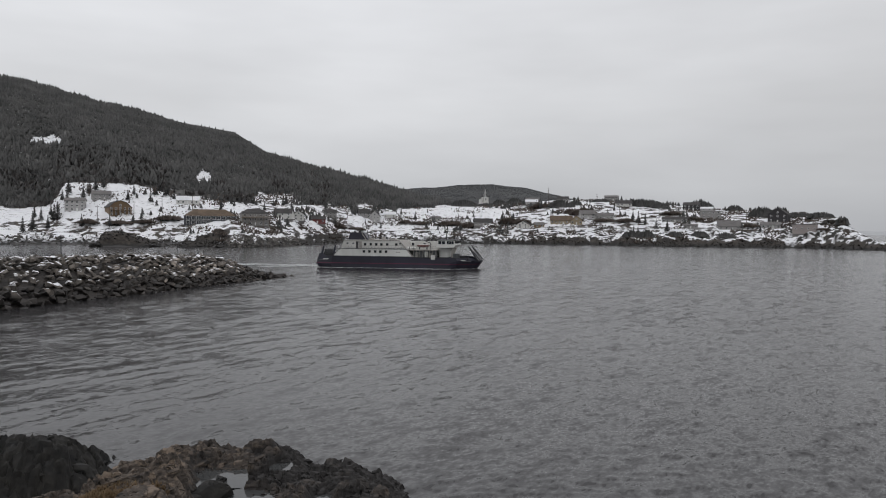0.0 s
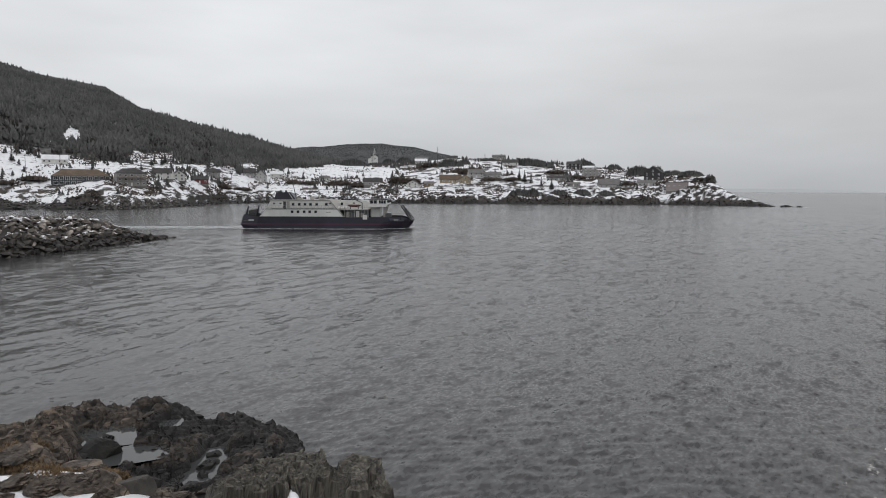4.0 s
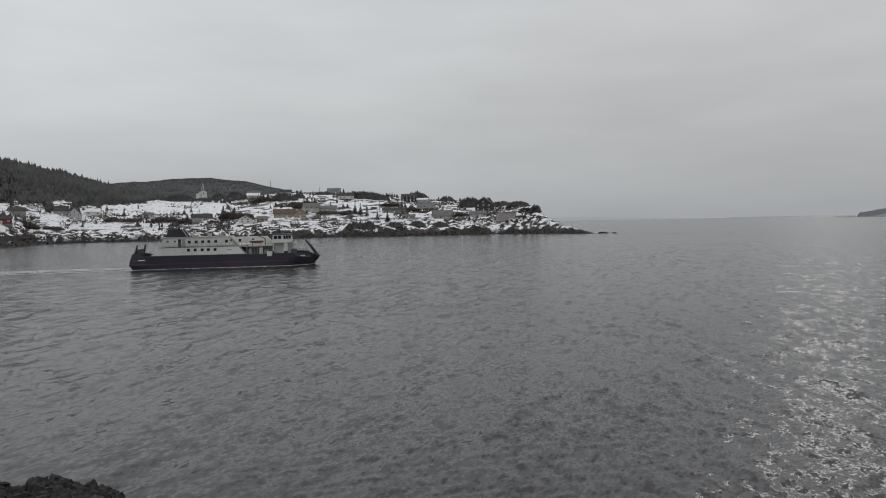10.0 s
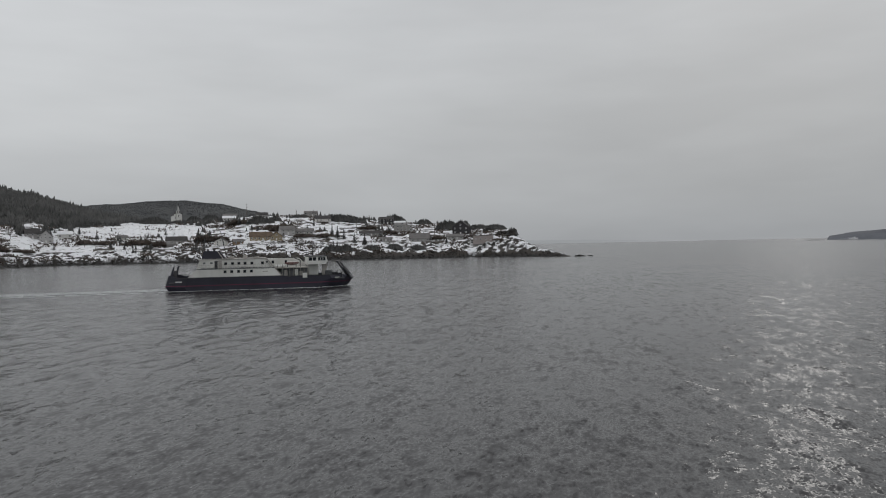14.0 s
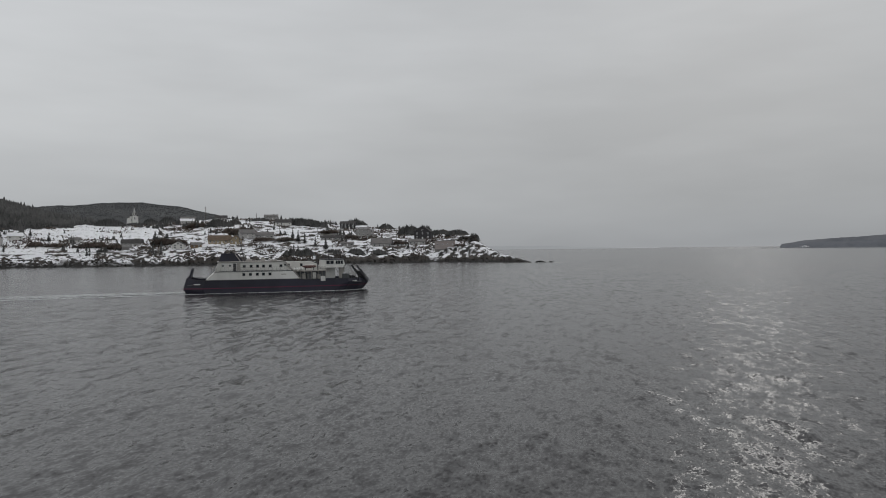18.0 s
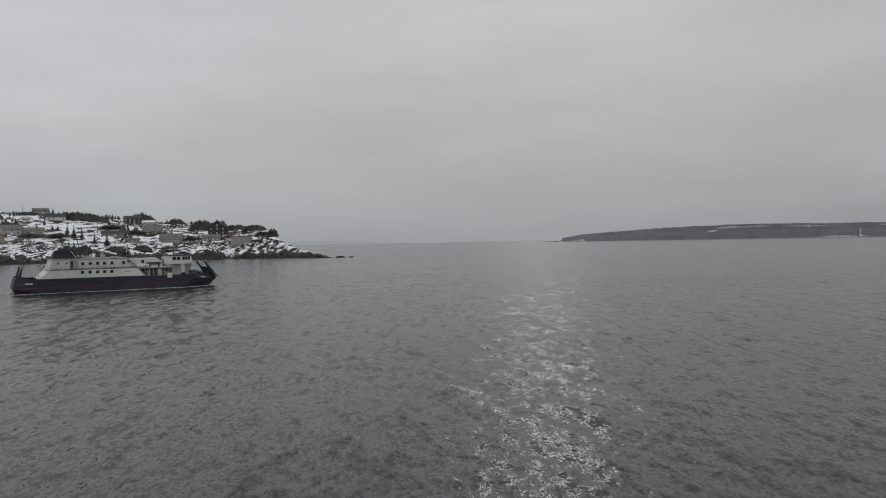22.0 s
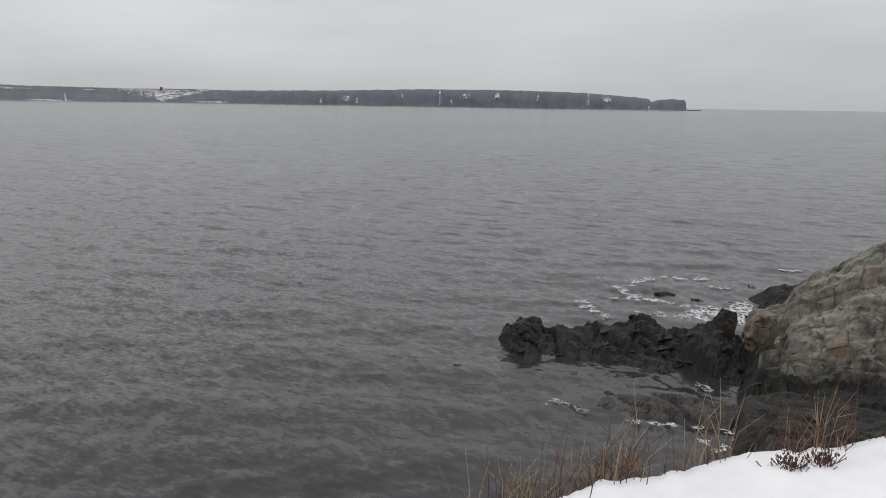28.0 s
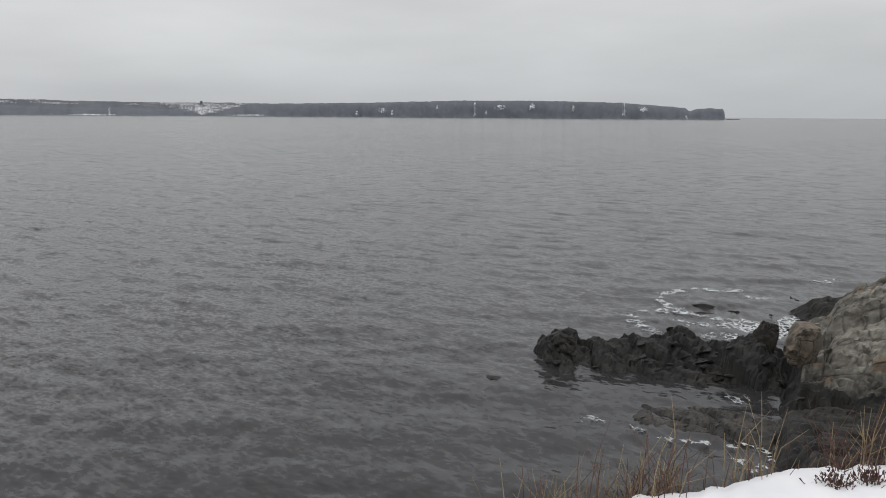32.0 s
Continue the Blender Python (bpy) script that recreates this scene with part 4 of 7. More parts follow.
KINDS = [spruce(s) for s in (1, 2, 3)]
rnd = random.Random(8)
SPOTS = [(-28.9, 548), (-28.3, 556), (-27.6, 565), (-27.2, 572), (-28.1, 536), (-27.3, 551), (-29.3, 560), (-23.4, 548), (-21.9, 545), (-16.9, 530), (-16.2, 548), (-15.6, 560), (-15.0, 575), (-13.1, 566), (-12.4, 580), (-30, 511), (-29.4, 510), (-28.5, 519), (-27.9, 530), (-26.3, 559), (-25.9, 567), (-25.5, 574), (-25, 580), (-26.4, 502), (-24.6, 492), (-21.6, 567), (-21.3, 589), (-20.9, 562), (-20.7, 569), (-16, 533), (-15.2, 553), (-14.6, 566), (-14.1, 581), (-13.8, 530), (-12.9, 610), (-12.2, 602), (-11.6, 627), (-10.9, 536), (-9.9, 575), (-9.2, 629), (-7.2, 676), (-6.2, 689), (-4.9, 630), (-3.3, 683), (-2.2, 655), (1.2, 650), (4.6, 600), (5, 604), (5.4, 607), (7.6, 690), (12.7, 640), (13.2, 660), (14.6, 600), (15, 590), (15.5, 585), (16.3, 570), (17.1, 560)]
for k, (b, r) in enumerate(SPOTS):
    s = rnd.uniform(0.65, 1.35) + (0.35 if b < -19 else 0)
    m = Matrix.Translation(place(b, r)) @ pose(0, 0, 0, 0, 0, rnd.uniform(0, 360)) @ Matrix.Scale(s, 4)
    t = copy_thing(KINDS[k % 3], m)
    t.matrix_basis = m
for t, (b, r) in zip(KINDS, ((-23.0, 560), (-17.0, 510), (-8.4, 590))):
    t.matrix_basis = Matrix.Translation(place(b, r))


# round-topped dark tree clumps on the headland's ridge
def thicket(b, r, w, h, seed):
    rnd = random.Random(seed)
    o = place(b, r)
    n = int(w * 7)
    rs = np.random.RandomState(seed)
    px = rs.uniform(-w / 2, w / 2, n)
    py = rs.uniform(-3, 3, n)
    hh = h * np.sqrt(np.clip(1 - (px / (w / 2)) ** 2, 0.08, 1)) * rs.uniform(0.6, 1.05, n)
    v, f = cones(np.stack([px, py, px * 0 - 0.5], -1), hh, np.full(n, 3.3), seed, 3, 6)
    ob = new("tree_clump", mesh_of("tree_clump", v, f, [HAZED_NEEDLES], flat=True))
    ob.matrix_basis = Matrix.Translation(o) @ pose(0, 0, 0, 0, 0, -b)
    return tagged(ob, "dense clump of dark windswept spruces on the headland", "tree clump", "tree clumps on the headland", kind="stuff")


for k, (b, r, w, h) in enumerate(((15.2, 700, 42, 8), (26.0, 618, 26, 4.5), (27.4, 600, 18, 5.0), (28.7, 568, 8, 6.5), (24.8, 622, 16, 9.5), (1.3, 826, 20, 8), (2.3, 822, 12, 6), (4.4, 822, 16, 7), (5.6, 815, 18, 8), (3.3, 812, 22, 3.5), (6.6, 770, 14, 5), (12.2, 735, 18, 4), (16.6, 690, 16, 6.5), (19.4, 712, 22, 9.5), (21.8, 690, 14, 6), (23.6, 632, 20, 9.0), (14.6, 553, 15, 6), (15.6, 550, 12, 7), (17.6, 548, 14, 5), (19.4, 548, 13, 5), (21.2, 545, 12, 4.5), (1.6, 868, 30, 8), (5.0, 868, 30, 8), (3.3, 885, 20, 6), (9.2, 690, 24, 8), (10.3, 705, 12, 6))):
    thicket(b, r, w, h, 40 + k)

# brown leafless thickets between the houses
def brown_thicket(b, r, w, h, seed):
    rs = np.random.RandomState(seed)
    n = int(w * 9)
    px, py = rs.uniform(-w / 2, w / 2, n), rs.uniform(-5, 5, n)
    size = h * np.sqrt(np.clip(1 - (2 * px / w) ** 2, 0.15, 1)) * rs.uniform(0.45, 1.0, n)
    v, f = tufts(np.stack([px, py, px * 0 - 0.3], -1), size, seed, 12)
    ob = new("brown_thicket", mesh_of("brown_thicket", v * np.array((1, 1, 1)), f, [TWIGS], flat=True))
    ob.matrix_basis = Matrix.Translation(place(b, r)) @ pose(0, 0, 0, 0, 0, -b)
    return tagged(ob, "brown leafless thicket between village houses", "thicket", "brown thickets in the village", kind="stuff")


for k, (b, r, w, h) in enumerate(((10.9, 622, 24, 8), (10.0, 640, 14, 6), (5.2, 606, 18, 7), (6.3, 602, 12, 5), (0.6, 625, 26, 5), (2.0, 618, 16, 5), (-1.6, 640, 20, 4.5), (-3.0, 645, 12, 5), (-6.8, 600, 16, 4), (-8.2, 590, 14, 5), (7.6, 700, 20, 6), (12.4, 600, 18, 4), (14.0, 596, 16, 4), (22.9, 575, 16, 4), (-20.6, 497, 18, 4), (-22.2, 500, 16, 3.5), (-24.0, 500, 18, 3.5), (-26.0, 505, 14, 4), (17.4, 640, 20, 4), (19.0, 600, 14, 3.5), (27.6, 556, 10, 2.5))):
    brown_thicket(b, r, w, h, 700 + k)

# the shore road
ra = np.arange(-10.5, 25.5, 0.15)
rd = shore_range(ra) + 40 + 5 * fbm(ra * 0.3, ra * 0, 3, 44)
level = np.convolve(np.pad(land_height(ra, rd), 12, mode="edge"), np.ones(25) / 25, "valid") + 0.7
off = np.array([-6.0, -3.2, 3.2, 5.5])
RA, RD = np.meshgrid(ra, off)
RD = RD + rd[None]
RZ = level[None] + np.array([-3.0, 0, 0, -1.5])[:, None]
ROADWAY = surface("salted_asphalt", (0.045, 0.045, 0.046), (0.11, 0.11, 0.11), 1.5, 0.9, 0.2, 0.02)
road = sheet("road", RD * np.sin(np.radians(RA)), RD * np.cos(np.radians(RA)), RZ, [VILLAGE, ROADWAY], np.repeat(np.array([0, 1, 0])[:, None], len(ra) - 1, 1))
tagged(road, "salt-grey shore road on a snowy embankment", "road", kind="structure")
rail = empty("guard_rail", Matrix(), "pale steel guard rail along the shore road", "guard rail")
bm = bmesh.new()
pts = [Vector(((q - 3.4) * math.sin(radians(a)), (q - 3.4) * math.cos(radians(a)), z + 0.75)) for a, q, z in zip(ra[60:210:3], rd[60:210:3], level[60:210:3])]
for p, q in zip(pts, pts[1:]):
    rod(p, q, 0.16, 0.16, 4, bm)
part("beam", bm, CONCRETE_PALE, rail)
post = rod((0, 0, -1.4), (0, 0, 0.1), 0.1, 0.1, 5)
me = part("post", post, CONCRETE_PALE, rail)
me.location = pts[0]
for p in pts[1:]:
    ob = new("post", me.data)
    ob.parent = rail
    ob.location = p

# ---- the long island across the bay ----
az3 = np.arange(49.8, 118, 0.12)
edge = 2300 + 60 * fbm(az3 * 0.5, az3 * 0, 4, 3) + 10 * fbm(az3 * 3, az3 * 0, 3, 5)
tops = np.interp(az3, [49.8, 50.85, 51.2, 52.8, 59, 63.4, 67.3, 70, 75.8, 80, 83.2, 90.3, 97.6, 104.7, 109.3, 113.6, 114.2, 114.45, 114.8, 115.8, 116.85, 117.05, 118],
                 [-0.8, -0.8, 0.02, 0.33, 0.74, 0.86, 0.88, 0.8, 0.76, 0.80, 0.75, 0.90, 1.12, 1.12, 1.0, 0.66, 0.60, 0.34, 0.5, 0.6, 0.52, -0.8, -0.8])
height = EYE + edge * np.tan(np.radians(tops)) + 1.5 * fbm(az3 * 4, az3 * 0, 3, 1)
cliffy = np.interp(az3, [50, 55, 76, 82, 86, 118], [0.6, 0.35, 0.25, 0.6, 0.85, 0.92])
rows_x, rows_y, rows_z = [], [], []
back = np.interp(az3, [50, 60, 112, 117], [60, 500, 600, 120])
for step, zf in ((-12, -0.06), (0, 0.0), (6, 0.18), (13, 0.36), (20, 0.55), (30, 0.72), (45, 0.9), (60, 1.0)):
    rr = edge + step * (1.6 - cliffy) * 1.4 + 6 * fbm(az3 * 1.2 + zf * 40, az3 * 0 + zf * 30, 3, 7)
    hh = height * np.where(zf <= 0.9, np.minimum(zf * (0.45 + cliffy * 0.7), 1), 0.97)
    rows_x.append(rr), rows_z.append(hh)
for f in (0.35, 1.0):
    rows_x.append(edge + 100 + back * f), rows_z.append(height * (1.0 if f < 0.5 else 0.9))
R3, Z3 = np.array(rows_x), np.array(rows_z)
A3 = np.repeat(az3[None], len(R3), 0)
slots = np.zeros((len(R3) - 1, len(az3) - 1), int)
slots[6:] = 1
island = sheet("island", R3 * np.sin(np.radians(A3)), R3 * np.cos(np.radians(A3)), Z3, [HAZED_ISLAND_ROCK, HAZED_ISLAND_TOP], slots)
tagged(island, "long low island across the bay, its dark cliffs coloured pale with haze", "island", kind="structure")


def island_point(b, up):
    e = float(np.interp(b, az3, edge))
    h = float(np.interp(b, az3, height))
    col = np.argmin(np.abs(az3 - b))
    zc = Z3[:7, col]
    r = float(np.interp(up * h, zc, R3[:7, col]))
    return Vector(((r - 5) * math.sin(radians(b)), (r - 5) * math.cos(radians(b)), up * h))


def blotch(name, b, low, high, wide, seed, material, label, category, group, pieces=9):
    """Ragged streak of snow or ice lying on the island's slope, in small flakes."""
    rnd = random.Random(seed)
    bm = bmesh.new()
    for _ in range(pieces * 3):
        u = rnd.uniform(low, high)
        bb = b + rnd.gauss(0, wide / 3)
        s = rnd.uniform(0.008, 0.030) + 0.05 * (high - low) * rnd.random()
        q = rnd.uniform(0.012, 0.07) * min(1.0, wide * 3)
        pts = []
        for k in range(5):
            a = k * 1.2566 + 0.4
            pts.append(bm.verts.new(island_point(bb + q * math.cos(a) * rnd.uniform(0.5, 1.2), min(0.97, max(0.01, u + s * math.sin(a) * rnd.uniform(0.6, 1.2))))))
        bm.faces.new(pts)
    ob = part(name, bm, material, None)
    return tagged(ob, label, category, group, kind="stuff")


for k, (b, lo, hi, w) in enumerate(((71.8, 0.05, 0.5, 0.12), (89.4, 0.05, 0.4, 0.16), (91.3, 0.3, 0.6, 0.35), (92.1, 0.1, 0.55, 0.15), (95.6, 0.5, 0.7, 0.1), (98.5, 0.08, 0.85, 0.16), (99.4, 0.2, 0.4, 0.1), (100.5, 0.45, 0.7, 0.5), (102.9, 0.45, 0.8, 0.35), (106.0, 0.4, 0.75, 0.2), (109.8, 0.08, 0.95, 0.18), (111.2, 0.5, 0.85, 0.5), (114.3, 0.03, 0.35, 0.12))):
    blotch("ice_fall", b, lo, hi, w, 60 + k, ICE, "white frozen streak down the dark sea cliff", "icefall", "icefalls on the island's cliffs", 10)
FIELDS = [(52.6, 0.05, 0.3, 0.8), (62.3, 0.50, 0.60, 0.6), (63.4, 0.68, 0.86, 1.2), (64.7, 0.72, 0.86, 1.8), (68.4, 0.72, 0.82, 1.6), (67.0, 0.9, 0.95, 1.0), (70.5, 0.02, 0.07, 2.0), (81.4, 0.04, 0.12, 1.8), (73.4, 0.78, 0.84, 0.7)]
# the snowy valley below the tower narrows towards the shore
FIELDS += [(76.0, 0.84, 0.94, 1.4), (77.6, 0.76, 0.90, 3.6), (77.8, 0.62, 0.78, 3.0), (77.9, 0.48, 0.64, 2.2), (78.0, 0.34, 0.50, 1.4), (78.0, 0.20, 0.36, 0.8), (78.0, 0.06, 0.22, 0.4)]
FIELDS += [(78.6 + 0.55 * k, 0.24 + 0.15 * k, 0.34 + 0.15 * k, 0.7) for k in range(5)]
for k, (b, lo, hi, w) in enumerate(FIELDS):
    blotch("snow_patch", b, lo, hi, w, 90 + k, SNOW, "white snow field on the island's slope", "snow", "snow fields on the island", max(8, int(16 * w)))
p = island_point(78.0, 0.97)
tw = empty("tower", Matrix.Translation(p + Vector((0, 0, -1.5))), "small dark tower on the island's skyline", "tower")
# the tower shares the cliff colour, haze included
part("shaft", box(-3, 3, -3, 3, -4, 5, 0.4), HAZED_ISLAND_ROCK, tw)
part("cap", box(-3.6, 3.6, -3.6, 3.6, 5, 6, 0.2), HAZED_ISLAND_ROCK, tw)

# a faint coast beyond the headland; its haze is an even glow of the material
HAZE = bpy.data.materials.new("far_haze")
HAZE.use_nodes = True
HAZE.node_tree.nodes["Principled BSDF"].inputs["Base Color"].default_value = (0.02, 0.02, 0.02, 1)
HAZE.node_tree.nodes["Principled BSDF"].inputs["Emission Color"].default_value = (0.245, 0.257, 0.268, 1)
HAZE.node_tree.nodes["Principled BSDF"].inputs["Emission Strength"].default_value = 1.0
az4 = np.arange(27.0, 43.0, 0.25)
h4 = np.interp(az4, [27, 34, 36, 38.5, 40.5, 43], [22, 19, 14, 9, 4, 1]) * (0.9 + 0.2 * vnoise(az4 * 2, az4 * 0, 4))
R4 = np.stack([az4 * 0 + 4300, az4 * 0 + 4320, az4 * 0 + 4800])
A4 = np.repeat(az4[None], 3, 0)
coast = sheet("backdrop", R4 * np.sin(np.radians(A4)), R4 * np.cos(np.radians(A4)), np.stack([h4 * 0 - 3, h4, h4]), [HAZE])
tagged(coast, "faint low coast far beyond the headland", "coast", kind="structure")

# ---- houses of the village ----
def paint(name, c, vary=0.12):
    lo = tuple(v * (1 - vary) for v in c)
    return surface(name, lo, c, 0.8, 0.8, 0.15, 0.02, stretch=(1, 1, 6))


GREY_SIDING, PALE_GREY, WHITE_SIDING = paint("grey_siding", (0.30, 0.29, 0.28)), paint("pale_grey_siding", (0.44, 0.43, 0.42)), paint("white_siding", (0.66, 0.65, 0.62))
TAN_SIDING, BROWN_SHINGLE, NAVY_SIDING = paint("tan_siding", (0.33, 0.27, 0.18)), paint("brown_shingle", (0.20, 0.135, 0.08)), paint("navy_siding", (0.034, 0.037, 0.046))
RED_SIDING, BLACK_SIDING, BEIGE_BOX = paint("red_siding", (0.17, 0.05, 0.048)), paint("charcoal_siding", (0.045, 0.042, 0.045)), paint("dusty_pink_siding", (0.34, 0.30, 0.285))
DARK_ROOF, BROWN_ROOF, GREY_ROOF = (surface("dark_roof_shingles", (0.035, 0.033, 0.033), (0.075, 0.07, 0.068), 0.7, 0.9, 0.3, 0.03), surface("brown_roof_shingles", (0.085, 0.062, 0.042), (0.16, 0.115, 0.08), 0.7, 0.9, 0.3, 0.03),
                                    surface("grey_roof_shingles", (0.12, 0.115, 0.11), (0.20, 0.19, 0.185), 0.7, 0.9, 0.3, 0.03))
SNOW_ROOF = surface("snow_on_roof", (0.72, 0.73, 0.75), (0.84, 0.84, 0.85), 1.5, 0.8, 0.2, 0.05)
TRIM_WHITE = paint("white_trim", (0.72, 0.72, 0.70))
CONCRETE = surface("concrete", (0.12, 0.115, 0.11), (0.22, 0.21, 0.20), 0.6, 0.9, 0.3, 0.02)
DECK_WOOD = surface("deck_wood", (0.12, 0.085, 0.055), (0.24, 0.17, 0.11), 0.4, 0.85, 0.3, 0.01, stretch=(6, 1, 1))
PANE = bpy.data.materials.new("window_glass")
PANE.use_nodes = True
PANE.node_tree.nodes["Principled BSDF"].inputs["Base Color"].default_value = (0.02, 0.025, 0.03, 1)
PANE.node_tree.nodes["Principled BSDF"].inputs["Roughness"].default_value = 0.08


def window(parent, x, y, z, w, h, face=0, t=0.16):
    """A framed window on the front (face 0) or on the right-hand gable end (face 1), centred at its place."""
    bm = bmesh.new()
    for b in ((-w / 2 - t, w / 2 + t, -h / 2 - t, -h / 2), (-w / 2 - t, w / 2 + t, h / 2, h / 2 + t), (-w / 2 - t, -w / 2, -h / 2, h / 2), (w / 2, w / 2 + t, -h / 2, h / 2), (-0.04, 0.04, -h / 2, h / 2)):
        box(b[0], b[1], -0.08, 0.03, b[2], b[3], bm=bm)
    fr = part("window", bm, TRIM_WHITE, parent)
    fr.matrix_basis = pose(x, y, z, 0, 0, 90 * face)
    part("pane", box(-w / 2, w / 2, -0.03, 0.02, -h / 2, h / 2), PANE, fr)
    return fr


def house(label, b, r, w, h, depth, wall, roof, yaw=0.0, kind="gable", floors=2, cols=4, rise=0.32, deck=False, chimney=True, name="house", z=None, win=(0.95, 1.15), gable_front=False):
    """A house at a bearing and range; w along its front, h to its ridge, facing the look-out turned by yaw."""
    g = place(b, r, float(land_height(np.array([b]), np.array([r - depth * 0.55]))[0]) - 0.2 if z is None else z)
    t = empty(name, Matrix.Translation(g) @ pose(0, 0, 0, 0, 0, -b + yaw), label, "house" if name == "house" else name.replace("_", " "), "houses of the village")
    hw, hd = w / 2, depth / 2
    roof_h = 0.0 if kind == "flat" else h * rise
    eave = h - roof_h
    part("foundation", box(-hw + 0.05, hw - 0.05, -hd + 0.05, hd - 0.05, -2.5, 0.35), CONCRETE, t)
    o, th = 0.45, 0.22
    if kind == "flat":
        part("wall", box(-hw, hw, -hd, hd, 0.3, eave, 0.05), wall, t)
        part("roof", box(-hw - 0.2, hw + 0.2, -hd - 0.2, hd + 0.2, eave, eave + 0.35, 0.05), roof, t)
    elif kind == "hip":
        part("wall", box(-hw, hw, -hd, hd, 0.3, eave, 0.04), wall, t)
        bm = bmesh.new()
        e = [bm.verts.new((sx * (hw + o), sy * (hd + o), eave)) for sx, sy in ((-1, -1), (1, -1), (1, 1), (-1, 1))]
        k = max(hw - hd * 0.8, hw * 0.15)
        p, q = bm.verts.new((-k, 0, h)), bm.verts.new((k, 0, h))
        for fc in ((e[0], e[1], q, p), (e[1], e[2], q), (e[2], e[3], p, q), (e[3], e[0], p), (e[3], e[2], e[1], e[0])):
            bm.faces.new(fc)
        part("roof", bm, roof, t)
    else:
        prof = [(-hd, 0.3), (hd, 0.3), (hd, eave), (0, h - 0.1), (-hd, eave)]
        if kind == "gambrel":
            prof = [(-hd, 0.3), (hd, 0.3), (hd, eave), (hd * 0.55, eave + roof_h * 0.7), (0, h - 0.1), (-hd * 0.55, eave + roof_h * 0.7), (-hd, eave)]
        bm = prism(prof, -hw, hw)
        if gable_front:
            part("wall", bm, wall, t)
        else:
            bmesh.ops.rotate(bm, verts=bm.verts[:], cent=(0, 0, 0), matrix=Matrix.Rotation(radians(90), 3, "Z"))
            part("wall", bm, wall, t)
        line = prof[2:]
        line[0] = (line[0][0] + o, line[0][1] - o * roof_h / max(hd, 0.1))
        line[-1] = (line[-1][0] - o, line[-1][1] - o * roof_h / max(hd, 0.1))
        line = [(x, zz + 0.06) for x, zz in line]
        bm = prism(line + [(x, zz + th) for x, zz in line[::-1]], -hw - o, hw + o)
        if not gable_front:
            bmesh.ops.rotate(bm, verts=bm.verts[:], cent=(0, 0, 0), matrix=Matrix.Rotation(radians(90), 3, "Z"))
        part("roof", bm, roof, t)
    front = -hw if gable_front else -hd
    wide = depth if gable_front else w
    storey = (eave - 0.4) / floors
    for fl in range(floors):
        for c in range(cols):
            if fl == 0 and c == cols // 2 and cols > 2 and kind != "flat":
                bm = box(-0.5, 0.5, -0.07, 0.05, 0.0, 2.05, 0.02)
                dr = part("door", bm, TRIM_WHITE, t, "white front door")
                dr.matrix_basis = pose((c + 0.5) / cols * wide - wide / 2, front, 0.4)
                continue
            window(t, (c + 0.5) / cols * wide - wide / 2, front, 0.4 + (fl + 0.58) * storey, *win)
    if gable_front and roof_h > 2.2:
        window(t, 0, front, eave + roof_h * 0.3, 0.9, 1.1)
    if chimney and kind != "flat":
        part("chimney", box(-0.35, 0.35, -0.35, 0.35, h - 1.2, h + 0.7, 0.04), CONCRETE, t).location = (hw * 0.4, 0, 0) if not gable_front else (0, hw * 0.4, 0)
    if deck:
        bm = box(-hw - 0.5, hw + 0.5, front - 2.6, front, storey * (floors - 1) + 0.2, storey * (floors - 1) + 0.4)
        dk = part("deck", bm, DECK_WOOD, t, "weathered wooden deck")
        bm = bmesh.new()
        for k in range(9):
            x = -hw - 0.4 + (w + 0.8) * k / 8
            box(x - 0.06, x + 0.06, front - 2.55, front - 2.43, -3.0 if k % 2 == 0 else storey * (floors - 1) + 0.4, storey * (floors - 1) + 1.3, bm=bm)
        box(-hw - 0.5, hw + 0.5, front - 2.58, front - 2.4, storey * (floors - 1) + 1.28, storey * (floors - 1) + 1.4, bm=bm)
        part("railing", bm, DECK_WOOD, dk)
    return t


house("grey three-storey house with a shallow dark gable roof", -26.78, 540, 11.9, 9.2, 8.0, PALE_GREY, GREY_ROOF, -8, floors=3, cols=4, rise=0.2)
house("grey house with white windows behind the shingled one", -25.15, 552, 11.7, 7.2, 7.2, GREY_SIDING, GREY_ROOF, 10, floors=2, cols=4)
house("golden-brown shingled house with a gambrel roof and deck", -24.05, 523, 11.9, 10.4, 13.6, BROWN_SHINGLE, DARK_ROOF, 14, "gambrel", floors=3, cols=5, rise=0.42, deck=True, gable_front=True)
house("small white house with snow on its roof", -19.3, 542, 14.8, 6.3, 7.0, WHITE_SIDING, SNOW_ROOF, -6, floors=1, cols=5, rise=0.45)
house("long two-storey inn with brown hip roof and white windows", -17.76, 483, 30.2, 10.4, 13.7, NAVY_SIDING, BROWN_ROOF, 6, "hip", floors=2, cols=10, rise=0.40, name="inn", win=(1.9, 1.9), chimney=False, z=11.5)
house("grey house with dark roof and white balconies", -14.55, 474, 16.3, 10.9, 10.3, GREY_SIDING, DARK_ROOF, 10, "hip", floors=3, cols=5, rise=0.28, deck=True)
house("pale house with a dark gable roof", -12.35, 522, 12.4, 7.5, 8.2, WHITE_SIDING, DARK_ROOF, -12, floors=2, cols=3, rise=0.42)
house("pale gable-fronted wing of the dark-roofed house", -11.3, 535, 8.5, 7.4, 7.6, WHITE_SIDING, DARK_ROOF, 8, floors=2, cols=2, rise=0.35, gable_front=True)
house("small red wooden house on the bank", -9.8, 561, 12.0, 5.6, 7.7, RED_SIDING, DARK_ROOF, 0, floors=1, cols=3, rise=0.35)
